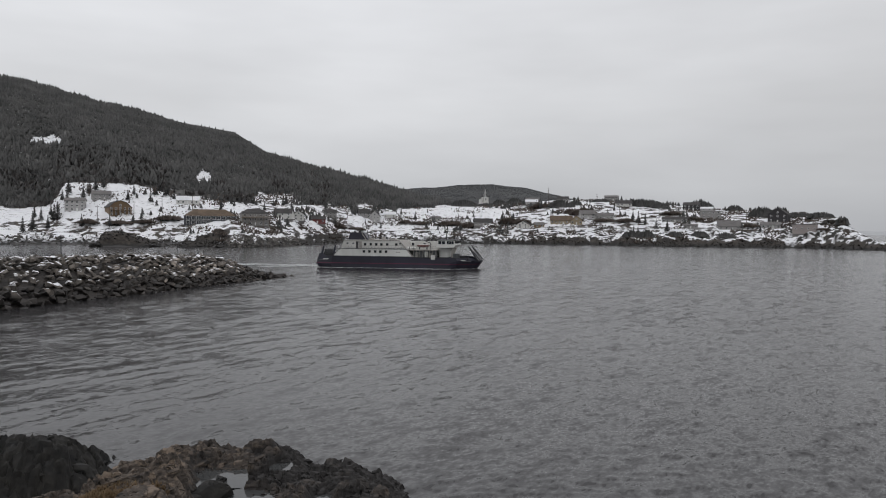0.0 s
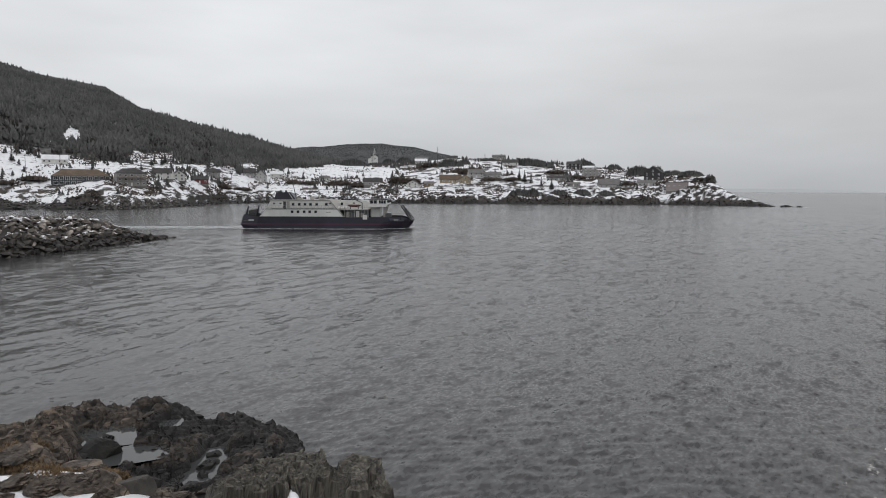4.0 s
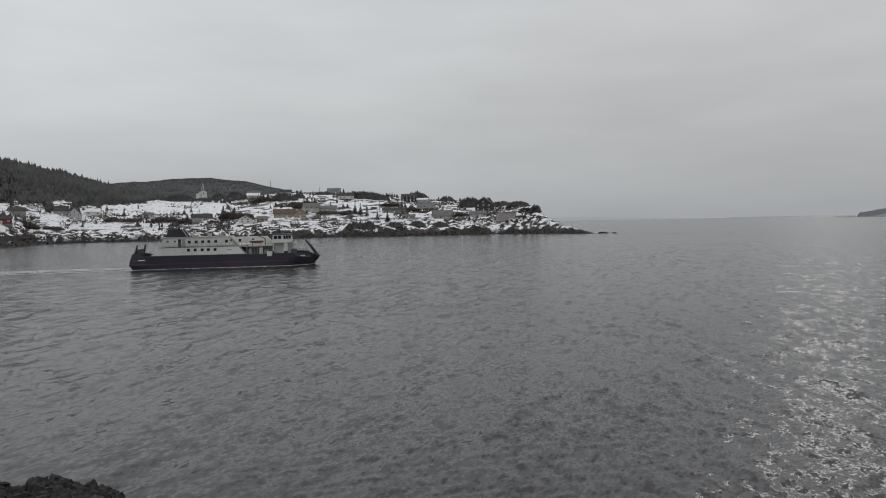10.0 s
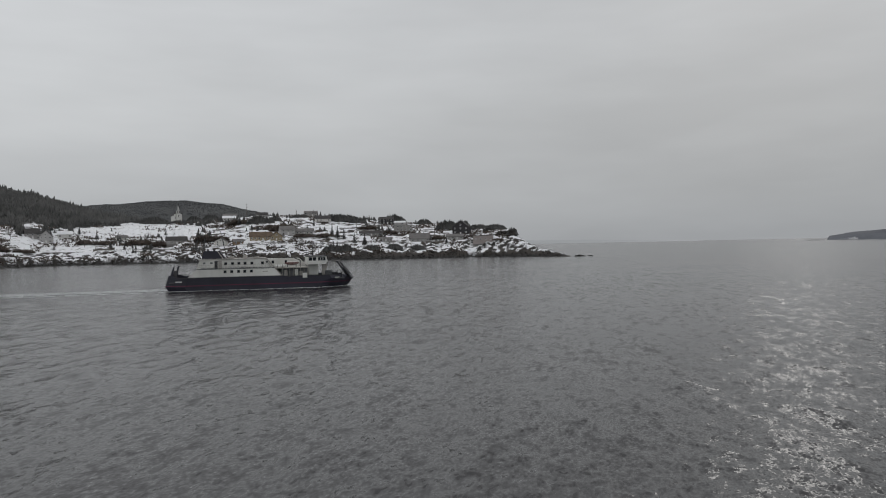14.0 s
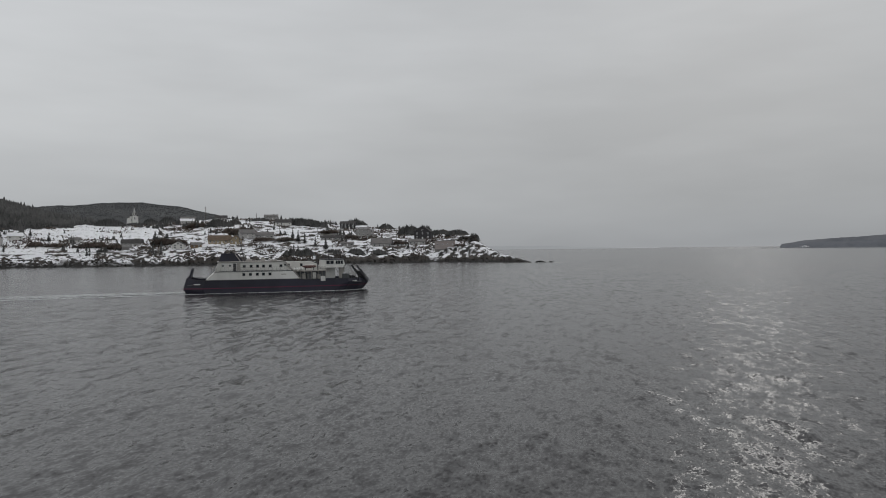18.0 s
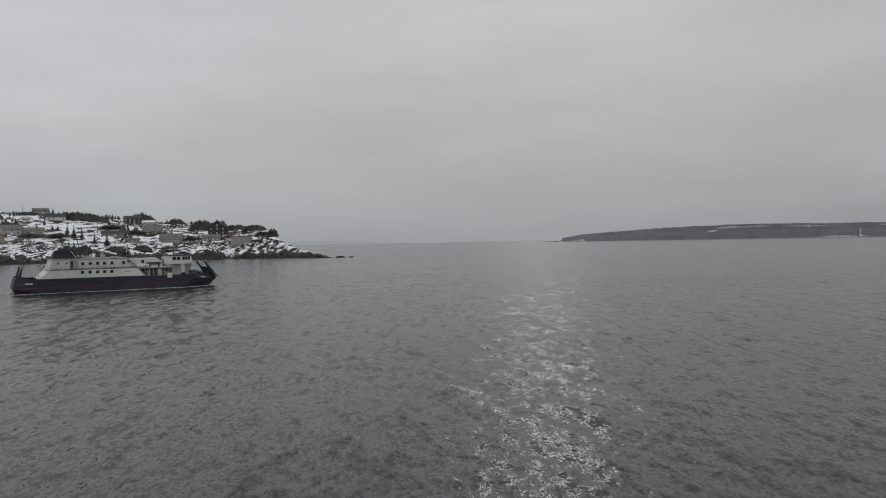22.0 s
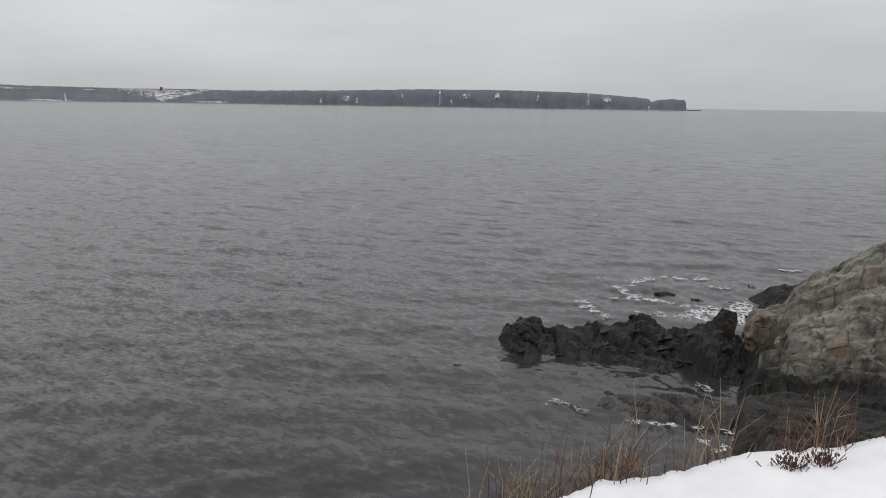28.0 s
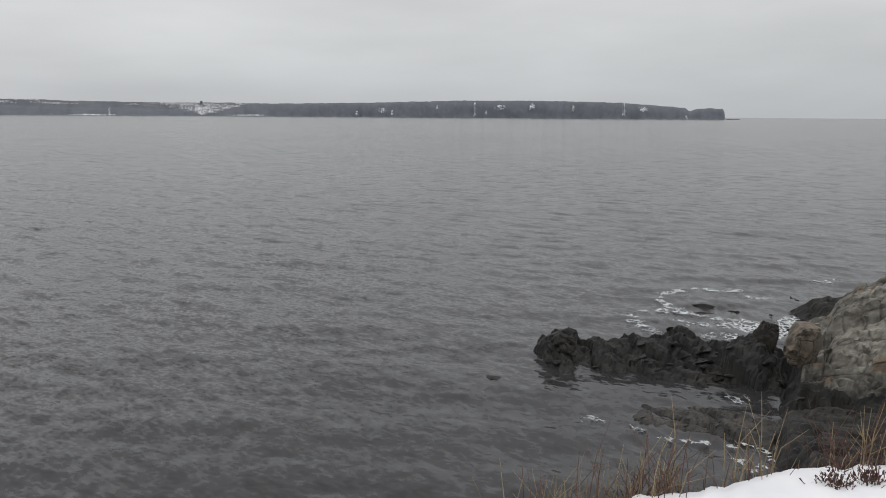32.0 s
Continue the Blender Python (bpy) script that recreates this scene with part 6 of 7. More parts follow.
# raised ramps
for side in (-1, 1):
    arm = part("bow_ramp_arm", prism([(18.5, 5.9), (18.85, 5.95), (21.5, 2.1), (21.05, 2.0)], side * 3.9 - 0.25, side * 3.9 + 0.25), DARK_STEEL, ferry, "dark raked ramp arm")
    part("guide", prism([(19.6, 4.9), (19.75, 4.95), (22.0, 2.05), (21.8, 2.0)], side * 3.9 - 0.1, side * 3.9 + 0.1), DARK_STEEL, arm)
part("bow_ramp", prism([(19.4, 4.5), (19.6, 4.55), (21.5, 2.1), (21.2, 2.0)], -3.4, 3.4), DARK_STEEL, ferry, "raised dark bow ramp")
part("stern_ramp", prism([(-20.9, 2.2), (-20.3, 4.7), (-20.1, 4.7), (-20.5, 2.2)], -3.4, 3.4), DARK_STEEL, ferry, "raised dark stern ramp")
for side in (-1, 1):
    part("stern_post", prism([(-21.0, 3.0), (-20.15, 5.7), (-19.85, 5.7), (-20.35, 3.0)], side * 5.2 - 0.2, side * 5.2 + 0.2), HULL, ferry, "dark stern gantry post")
bm = bmesh.new()
for x in np.arange(-18.8, -16.8, 0.6):
    box(x - 0.03, x + 0.03, -6.6, -6.54, 3.0, 3.9, bm=bm)
box(-19.2, -16.6, -6.6, -6.54, 3.85, 3.92, bm=bm)
part("stern_rail", bm, DARK_STEEL, ferry)

# ---- foam of the ferry ----
wake = empty("wake", Matrix(), "white churned wake trailing behind the ferry", "wake")


def wash(name, outline, strength, z=0.03, rows=9):
    """A strip of foam: rows of (x, y of its middle, half width), densest along the middle."""
    xs = np.linspace(outline[0][0], outline[-1][0], 60)
    mid = np.interp(xs, [o[0] for o in outline], [o[1] for o in outline])
    half = np.interp(xs, [o[0] for o in outline], [o[2] for o in outline])
    k = np.linspace(-1, 1, rows)[:, None]
    x, y = np.repeat(xs[None], rows, 0), mid[None] + half[None] * k
    ob = sheet(name, x, y, x * 0 + z, [WAKE_FOAM], parent=wake)
    ends = np.interp(xs, [xs[0], xs[0] + (xs[-1] - xs[0]) * 0.12, xs[-1] - (xs[-1] - xs[0]) * 0.06, xs[-1]], [0.2, 1, 1, 0.5])
    fade = (1 - np.abs(k) ** 2) * ends[None] * strength
    ob.data.attributes.new("fade", "FLOAT", "POINT").data.foreach_set("value", fade.ravel().astype(np.float32))
    return ob


wash("churn", [(-45, 0, 6), (-20, 0, 5)], 2.4, 0.08)
wash("trail", [(-110, 1.5, 9.0), (-42, 0, 7)], 1.3, 0.04)
wash("trail_end", [(-190, 6, 12.0), (-100, 1, 7.5)], 0.8, 0.05)
wash("bow_wave", [(-2, -9.0, 1.6), (8, -8.9, 2.2), (14, -8.2, 2.4), (19, -5.6, 2.0), (21.5, -2.8, 1.6)], 2.3, 0.09)
wash("side_wash", [(-24, -8.4, 1.8), (-12, -8.2, 1.5), (0, -8.7, 1.6)], 2.0, 0.10)
wash("outer_wake", [(-150, -13, 3.5), (-60, -10, 3.0), (-22, -8.5, 2.4)], 1.05, 0.06)

# ---- the rubble breakwater ----
TIP, ROOT = Vector((-33.0, 153.0)), Vector((-64.5, 50))
ALONG = (ROOT - TIP).normalized()
AWAY = Vector((-ALONG.y, ALONG.x)) if ALONG.x * 0 - ALONG.y > 0 else Vector((ALONG.y, -ALONG.x))
AWAY = Vector((-abs(AWAY.x), abs(AWAY.y)))
LENGTH = (ROOT - TIP).length


def mound(s, w):
    """Height of the breakwater: s metres from its tip, w across from its seaward toe."""
    top = float(np.interp(s, [-3, 0, 4, 8, 16, 33, 55, 120], [-0.5, 0.5, 2.1, 3.6, 4.7, 5.2, 5.5, 5.6]))
    return max(-0.6, top * float(np.interp(w, [-1, 0, 7.5, 9.5, 15, 22, 24], [-0.25, 0, 0.92, 1.0, 0.95, 0, -0.2])))


breakwater = empty("breakwater", Matrix(), "rubble breakwater of grey quarry stones with snow between them", "breakwater")
ss, ws = np.meshgrid(np.arange(-3, LENGTH, 2.0), np.arange(-1, 25, 1.5))
bx = TIP.x + ALONG.x * ss + AWAY.x * ws
by = TIP.y + ALONG.y * ss + AWAY.y * ws
bz = np.vectorize(mound)(ss, ws) - 0.5
sheet("core", bx, by, bz, [RUBBLE_WET], parent=breakwater)
rnd = random.Random(21)
SHAPES = [stone(rnd, 1.0, rnd.uniform(0.7, 1.0), rnd.uniform(0.5, 0.75)) for _ in range(10)]
stone_meshes = {}
for k, bm in enumerate(SHAPES):
    bmesh.ops.recalc_face_normals(bm, faces=bm.faces[:])
    for wet in (0, 1):
        me = bpy.data.meshes.new("stone")
        bm.to_mesh(me)
        me.materials.append(RUBBLE_WET if wet else RUBBLE)
        stone_meshes[k, wet] = me
    bm.free()
spots = []
for s in np.arange(-2.5, 76, 1.12):
    for w in np.arange(-0.3, 17, 1.05):
        spots.append((s + rnd.uniform(-0.4, 0.4), w + rnd.uniform(-0.35, 0.35), rnd.uniform(0.9, 1.75) * (1.15 if w < 3 else 1.0)))
spots.sort(key=lambda q: (q[1] > 9.5, q[0] > 44, q[1]))
loose_v, loose_f, loose_m, base = [], [], [], 0
for n, (s, w, size) in enumerate(spots):
    p = TIP + ALONG * s + AWAY * w
    z = mound(s, w) + rnd.uniform(-0.35, 0.25)
    m = Matrix.Translation((p.x, p.y, z)) @ pose(0, 0, 0, rnd.uniform(-24, 24), rnd.uniform(-24, 24), rnd.uniform(0, 360)) @ Matrix.Scale(size, 4)
    me = stone_meshes[n % 10, 1 if z < 2.0 + rnd.uniform(-0.8, 0.8) else 0]
    if n < 300:
        ob = new("stone", me)
        ob.parent = breakwater
        ob.matrix_basis = m
    else:
        co = np.array([m @ v.co for v in me.vertices])
        fs = [tuple(p.vertices) for p in me.polygons]
        loose_v.append(co)
        loose_f += [tuple(i + base for i in f[:3]) for f in fs]
        loose_m += [0 if me.materials[0] is RUBBLE else 1] * len(fs)
        base += len(co)
far_stones = new("rubble", mesh_of("rubble", np.concatenate(loose_v), loose_f, [RUBBLE, RUBBLE_WET], loose_m, flat=True))
far_stones.parent = breakwater
tagged(far_stones, kind="stuff")
for b, r, z0, z1 in ((-27.6, 128, 4.5, 8.9), (-20.0, 141, 3.8, 7.0)):
    t = empty("marker_pole", Matrix.Translation((r * math.sin(radians(b)), r * math.cos(radians(b)), z0)), "thin dark marker pole on the breakwater", "pole", "marker poles on the breakwater")
    part("pole", rod((0, 0, -1.5), (0, 0, z1 - z0), 0.09, 0.06, 6), DARK_STEEL, t)
    part("collar", rod((0, 0, z1 - z0 - 0.5), (0, 0, z1 - z0 - 0.3), 0.12, 0.12, 8), DARK_STEEL, t)

# dark rocks at the far shore
for k, (b, r, size) in enumerate(((-21.9, 408, (5, 3, 2.2)), (-25.2, 412, (5, 3, 2.6)), (-16.9, 396, (5, 3, 2)), (28.75, 566, (3.6, 3, 3.6)), (27.9, 575, (4.5, 3, 3)), (33.9, 482, (4, 2, 1.2)), (34.7, 483, (2, 1.5, 0.8)))):
    o = empty("sea_rock", Matrix.Translation((r * math.sin(radians(b)), r * math.cos(radians(b)), place(b, r).z if k in (3, 4) else -0.4)) @ pose(0, 0, 0, 0, 0, -b), "dark wet rock at the far shore", "rock", "dark rocks along the far shore")
    crag("rock_body", size, 30 + k, 0.75, BLACK_ROCK if k in (1, 2, 5, 6) else SHORE_ROCK, o, levels=5, cuts=9)


# ---- the look-out's own shore ----
# bearing, range, half width, half depth, slant, level of the water
POOLS = ((-17.0, 27.5, 0.85, 1.15, 0.0, 1.20), (-17.6, 25.3, 1.6, 0.75, -0.3, 1.20), (-9.8, 24.8, 0.46, 1.8, 0.22, 0.70), (-12.4, 29.0, 0.4, 0.4, 0.0, 0.95))


def pool_pit(az, r, pool, grow=1.0):
    b, rr, w, dp, slant, level = pool
    u = (az - b) * radians(1) * r - slant * (r - rr)
    return np.exp(-((u / w / grow) ** 4) - ((r - rr) / dp / grow) ** 4)


def cliff_shift(az):
    """How much farther off the cliff's foot lies than at its seaward end."""
    return np.interp(az, [121, 123, 128, 132, 140, 150], [0.0, 0.3, 1.4, 2.4, 3.6, 4.5])


def near_height(az, r):
    """Heights of the cliff and rocks round the look-out, without their roughness; and how rough, and of which kind."""
    x, y = r * np.sin(np.radians(az)), r * np.cos(np.radians(az))
    out = np.interp(r, [0, 2.2, 5, 9, 12, 60], [8.05, 8.0, 4.0, 0.2, -2, -3])
    far = np.interp(az, [-62, -35, -27, -23, -21, -19, -13, -10, -6, -3, -2], [22.5, 22.5, 24.0, 28.0, 29.2, 30.2, 31.2, 31, 30.2, 28.8, 27.5])
    crest = np.interp(az, [-62, -35, -27, -23, -20.5, -17, -13, -11.5, -10, -6, -4, -2], [2.9, 2.7, 2.3, 1.75, 1.55, 1.35, 1.2, 0.8, 0.5, 0.4, 0.2, 0.0])
    left = np.interp(r, [0, 2.2, 4, 8, 11, 13.5, 17.5, 22], [8.05, 8.0, 6.7, 4.9, 4.0, 3.35, 2.95, 2.85])
    start = np.interp(az, [-17, -12], [18.6, 15.5])
    vale = smooth(0, 4.4, r - start) * smooth(-21, -17, az)
    left = left * (1 - vale) + 1.0 * vale
    left = left + (crest - left) * smooth(far - 4.5, far - 1.2, r)
    for pool in POOLS:
        pit = pool_pit(az, r, pool)
        left = left * (1 - pit) + (pool[5] - 0.30) * pit
    left = left - (crest + 1.8) * smooth(far - 0.1, far + 1.7, r)
    lim = np.interp(r, [8, 11, 14, 16, 18, 22, 26, 28, 29, 40], [14, 7.5, 4.2, 2.8, -0.5, -2, -1.3, -0.8, -1.2, -1.5])
    wob = 1.6 * fbm(x / 2.2, y / 2.2, 3, 71)
    wl = smooth(lim + 1.6, lim - 1.6, az + wob)
    z = out + (left - out) * wl
    black = 2.4 * np.exp(-np.abs((az + 31.5) / 6.6) ** 5 - ((r - 33.6) / 2.5) ** 4) - 0.7
    z = np.maximum(z, np.where((az < -22) & (r > 29), black, -9))
    # to the other side: snow shoulder, reef, ledge and cliff
    edge = np.interp(az, [90, 107, 119, 127, 133, 150], [2.6, 3.25, 3.85, 4.35, 4.9, 6.5])
    right = np.interp(r - edge, [-9, 0, 0.6, 2.5, 6, 9, 40], [8.02, 7.85, 7.1, 5.0, 1.5, -0.4, -2])
    wr = smooth(88, 96, az)
    z = z + (right - z) * wr
    top = np.interp(az, [121, 122.2, 123.6, 124.9, 125.4, 126.4, 128.1, 129.1, 131.2, 140, 150], [0.4, 1.1, 2.3, 2.6, 3.3, 3.9, 4.35, 5.05, 5.8, 7.4, 8.3])
    rc = r - cliff_shift(az)
    top = EYE - (EYE - top) * (29.2 + r - rc) / 27.8
    face = np.interp(rc, [24.3, 24.9, 26.2, 27.6, 29.2, 32.0, 35.5, 38.0], [0.0, 0.20, 0.46, 0.76, 1.0, 0.92, 0.3, -0.3])
    wc = smooth(121.6, 123.4, az + 0.5 * wob)
    cliff = np.where(rc > 24.1, top * face, -3) * wc - 2 * (1 - wc)
    hr = -0.38 + np.interp(az + 0.7, [102.6, 103.6, 104.8, 106.6, 108, 110, 112, 115, 118, 120, 121.4, 122.2, 124], [-1.5, -0.3, 0.75, 1.25, 0.75, 0.8, 1.05, 1.35, 1.35, 1.6, 1.9, 1.3, 1.0])
    reef = -1.2 + (hr + 1.2) * np.interp(r + 0.5 * fbm(az / 1.5, az * 0, 3, 47), [26.6, 27.4, 28.5, 29.6, 30.4, 32.2, 33.2], [0, 0.48, 0.80, 1, 0.97, 0.5, 0])
    shelf = 0.48 * smooth(110, 113, az + wob) * smooth(22.3, 23.2, r) * smooth(25.4, 24.4, r) - 0.25 - 0.2 * smooth(118, 112, az)
    foot = np.where(az > 120, 1.3 * smooth(122.4, 125.4, az + 0.5 * wob) * smooth(8, 12, r) * smooth(25, 22, r) - 0.45, -2)
    ledge = 1.0 * smooth(121.4, 123.6, az + 0.5 * wob) * smooth(20.5, 22.5, r) * smooth(30, 28.5, r) - 0.42
    far = 1.2 * np.exp(-(((az - 125.6) / 4.2) ** 4) - ((r - 40.8) / 1.7) ** 4) * smooth(120.8, 125.2, az) - 0.45
    z = np.where(az > 95, np.maximum.reduce([z, cliff, reef, shelf, foot, ledge, far]), z)
    return z


az = np.r_[np.arange(-62, -36, 0.6), np.arange(-36, 7, 0.155), np.arange(7, 100, 0.8), np.arange(100, 135.5, 0.155), np.arange(135.5, 150.2, 0.5)]
r = np.r_[0.02, np.arange(0.4, 9, 0.4), np.arange(9, 20, 0.095), np.arange(20, 40, 0.105), np.arange(40, 44, 0.2)]
AZ, R = np.meshgrid(az, r)
X, Y = R * np.sin(np.radians(AZ)), R * np.cos(np.radians(AZ))
Z = near_height(AZ, R)
rough = smooth(5, 10, R) * np.where(Z > -1.2, 1, 0.2) * (1 - 0.72 * smooth(22.4, 20.8, R) * smooth(-12, -16, AZ))
rough = rough * np.where(AZ < 30, 1 - 0.3 * smooth(-13, -10, AZ), 1)
for pool in POOLS:
    rough = rough * (1 - 0.45 * pool_pit(AZ, R, pool))
relief = 0.55 * (fbm(X / 3.4, Y / 3.4, 4, 51, True) - 0.68) + blocks(X, Y, 30, 2.1, 1.0, 0.55, 0.55, 0.22, 3) + blocks(X, Y, 38, 0.85, 0.36, 0.24, 0.34, 0.20, 9)
relief = relief + blocks(X, Y, 24, 0.34, 0.17, 0.10, 0.14, 0.09, 15) + 0.05 * fbm(X / 0.25, Y / 0.25, 2, 77)
big = 0.5 * (fbm(X / 4, Y / 4, 3, 52, True) - 0.68) + blocks(X, Y, 62, 4.2, 1.5, 0.45, 0.7, 0.22, 23) + blocks(X, Y, 58, 1.5, 0.6, 0.16, 0.3, 0.14, 29) + blocks(X, Y, 66, 0.6, 0.25, 0.10, 0.16, 0.08, 33)
knobs = 0.45 * fbm(X / 1.3, Y / 1.3, 3, 93) * smooth(102, 104, AZ) * smooth(122.6, 121.8, AZ) * smooth(26.6, 27.6, R) * smooth(33, 32, R)
tame = 1 - 0.55 * smooth(110, 112, AZ) * smooth(25.3, 24.6, R - cliff_shift(AZ))
Z = Z + knobs + rough * tame * np.where(AZ > 60, np.where(AZ > 122.3, big, 0.6 * relief), relief)
# slanting beds of the cliff, each standing out over the one below
T = np.radians(AZ - 122) * 27
Zs = near_height(AZ, R)
bed = (Zs - 0.42 * T) / 1.15 + 0.5 * fbm(T / 3, Zs / 2, 3, 83)
slab = (Zs - 0.42 * T) / 0.27 + 0.6 * fbm(T / 1.2, Zs, 3, 85)
out = 0.5 * (bed - np.floor(bed)) * (0.1 + vnoise(T / 2.5, np.floor(bed) * 3.7, 86)) + 0.12 * (slab - np.floor(slab)) * vnoise(T / 0.9, np.floor(slab) * 2.3, 88)
out = out * smooth(122.3, 123.6, AZ) * smooth(24.7, 25.7, R - cliff_shift(AZ)) * smooth(32.5, 30, R - cliff_shift(AZ)) * np.where(AZ > 60, 1, 0)
X, Y = X - out * np.sin(np.radians(AZ)), Y - out * np.cos(np.radians(AZ))
Am, Rm = AZ[:-1, :-1], R[:-1, :-1]
slots = np.where(Am > 60, 1, 0)
slots[(Am < -24.2) & (Rm > 27)] = 2
slots[(Am > 95) & (Am < 122.3 + 0.8 * fbm(Rm, Am, 2, 3)) | (Am > 95) & ((Zs[:-1, :-1] < 0.85) | (Rm - cliff_shift(Am) < 24.4)) | (Am > 95) & (Rm > 39.2)] = 2
slots[(Am > 109) & (Rm > 21.8) & (Rm < 24.8) & (Am < 122.5 + 2 * fbm(Rm, Am, 2, 8))] = 3
shore = sheet("shore_rocks", X, Y, Z, [ROCK_NEAR, CLIFF_ROCK, BLACK_ROCK, WEED_ROCK], slots, keep=(Z[:-1, :-1] > -1.9) | (Rm < 3), flat=True)
tagged(shore, "weathered slate rocks and wet ledges below the cliff top", "rocks", kind="structure")
# the snowy land behind the look-out
azb = np.arange(149.5, 299, 2.0)
rb = np.r_[-0.9, 0.02, np.arange(0.4, 10, 1.2), np.arange(10, 60, 6), np.arange(60, 420, 40)]
AB, RB = np.meshgrid(azb, rb)
ZB = 8.03 + 0.05 * np.maximum(RB - 4, 0) + 0.6 * fbm(AB / 20, RB / 15, 3, 9) * smooth(3, 20, RB)
hinterland = sheet("ground_behind", RB * np.sin(np.radians(AB)), RB * np.cos(np.radians(AB)), ZB, [SNOW])
tagged(hinterland, "snow-covered cliff top behind the look-out", "ground", kind="structure")

# beds of broken rock, tilted all one way
def broken(name, spots, seed, strike, dip, material, label):
    """Angular blocks half sunk in the ground, joined; spots are rows of x, y, size."""
    rnd = random.Random(seed)
    kinds = []
    for _ in range(12):
        bm = stone(rnd, rnd.uniform(1.3, 2.0), rnd.uniform(0.6, 1.0), rnd.uniform(0.35, 0.6), 14)
        bm.verts.ensure_lookup_table()
        bm.verts.index_update()
        kinds.append((np.array([v.co[:] for v in bm.verts]), np.array([[v.index for v in f.verts][:3] for f in bm.faces])))
        bm.free()
    vs, fs, base = [], [], 0
    for k, (x, y, z, size) in enumerate(spots):
        co, fc = kinds[k % 12]
        m = np.array((pose(0, 0, 0, 0, 0, strike + rnd.gauss(0, 14)) @ pose(0, 0, 0, dip + rnd.gauss(0, 12), rnd.gauss(0, 10))).to_3x3())
        vs.append(co * size @ m.T + np.array((x, y, z - size * rnd.uniform(0.02, 0.24))))
        fs.append(fc + base)
        base += len(co)
    ob = new(name, mesh_of(name, np.concatenate(vs), np.concatenate(fs), [material], flat=True))
    return tagged(ob, label, "rocks", kind="stuff")


def strewn(count, b0, b1, r0, r1, low, high, seed, test=None):
    """Places on the bare rock, with a size each: few large, many small."""
    rs = np.random.RandomState(seed)
    i = rs.randint(0, Z.shape[0] - 1, count * 30), rs.randint(0, Z.shape[1] - 1, count * 30)
    a, q, z = AZ[i], R[i], Z[i]
    ok = (a > b0) & (a < b1) & (q > r0) & (q < r1) & (z > -0.5) & (rs.rand(len(a)) < q / r1)
    ok &= ~((a < -10) & (q < 21) & (rs.rand(len(a)) < 0.85))
    if test is not None:
        ok &= test(a, q, z)
    j = np.where(ok)[0][:count]
    size = low * (high / low) ** (rs.rand(len(j)) ** 2.2)
    return list(zip(X[i][j], Y[i][j], z[j], size))


broken("rock_beds", strewn(420, -33, 4, 18.5, 33, 0.10, 0.6, 1, lambda a, q, z: (a > -24.2) | (q < 27)), 1, 35, 30, ROCK_NEAR, "tilted beds of broken brown-grey slate")
broken("black_rocks", strewn(160, -36, -24, 28.5, 36, 0.15, 0.7, 2), 2, 35, 30, BLACK_ROCK, "wet black rocks at the water's edge")
broken("reef_rocks", strewn(380, 103, 122.3, 26.5, 33, 0.12, 0.7, 3), 3, 120, 25, BLACK_ROCK, "wet black rocks of the reef")
broken("ledge_rocks", strewn(500, 110, 140, 12, 27, 0.08, 0.42, 4), 4, 120, 12, WEED_ROCK, "dark weed-covered ledge rocks")
broken("cliff_rocks", strewn(50, 122.8, 145, 27.5, 35, 0.15, 0.8, 5), 5, 135, 24, CLIFF_ROCK, "jointed grey-green cliff blocks")
broken("outer_rocks", strewn(140, 122, 130, 39.5, 43, 0.2, 0.6, 6), 6, 120, 25, BLACK_ROCK, "wet black rock beyond the cliff")

# tide pools among the rocks
POOL = bpy.data.materials.new("still_pool")
POOL.use_nodes = True
POOL.node_tree.nodes["Principled BSDF"].inputs["Base Color"].default_value = (0.06, 0.062, 0.062, 1)
POOL.node_tree.nodes["Principled BSDF"].inputs["Roughness"].default_value = 0.05
POOL.node_tree.nodes["Principled BSDF"].inputs["IOR"].default_value = 1.33
for pool in POOLS:
    b, rr, w, dp, slant, level = pool
    pu, pv = np.meshgrid(np.linspace(-1.5, 1.5, 60), np.linspace(-1.5, 1.5, 60))
    pr = rr + pv * dp
    pa = b + np.degrees((pu * w + slant * (pr - rr)) / pr)
    inside = pool_pit(pa, pr, pool, 1.12) > 0.18
    ob = sheet("tide_pool", pr * np.sin(np.radians(pa)), pr * np.cos(np.radians(pa)), pr * 0 + level, [POOL], keep=inside[:-1, :-1])
    tagged(ob, "still grey tide pool among dark rocks", "tide pool", "tide pools")

# snow lying on the lower rocks
azs, rs = np.arange(-40, -9, 0.2), np.arange(11.5, 22.6, 0.1)
AS, RS = np.meshgrid(azs, rs)
XS, YS = RS * np.sin(np.radians(AS)), RS * np.cos(np.radians(AS))
rim = np.interp(AS, [-40, -24, -20, -16.5, -13, -10.5, -9], [21.8, 21.0, 20.2, 18.9, 18.3, 17.8, 15])
ZS = near_height(AS, RS) + 0.20 + 0.17 * fbm(XS / 1.5, YS / 1.5, 3, 15) + 0.03 * fbm(XS / 0.5, YS / 0.5, 2, 18) - 0.9 * smooth(rim - 1.1, rim + 0.5, RS + 0.6 * fbm(XS, YS, 3, 25)) - 0.16 * smooth(-16.5, -13.5, AS)
snow_low = sheet("snow_patch", XS, YS, ZS, [SNOW])
tagged(snow_low, "thin white snow lying between the lower rocks", "snow", kind="structure")

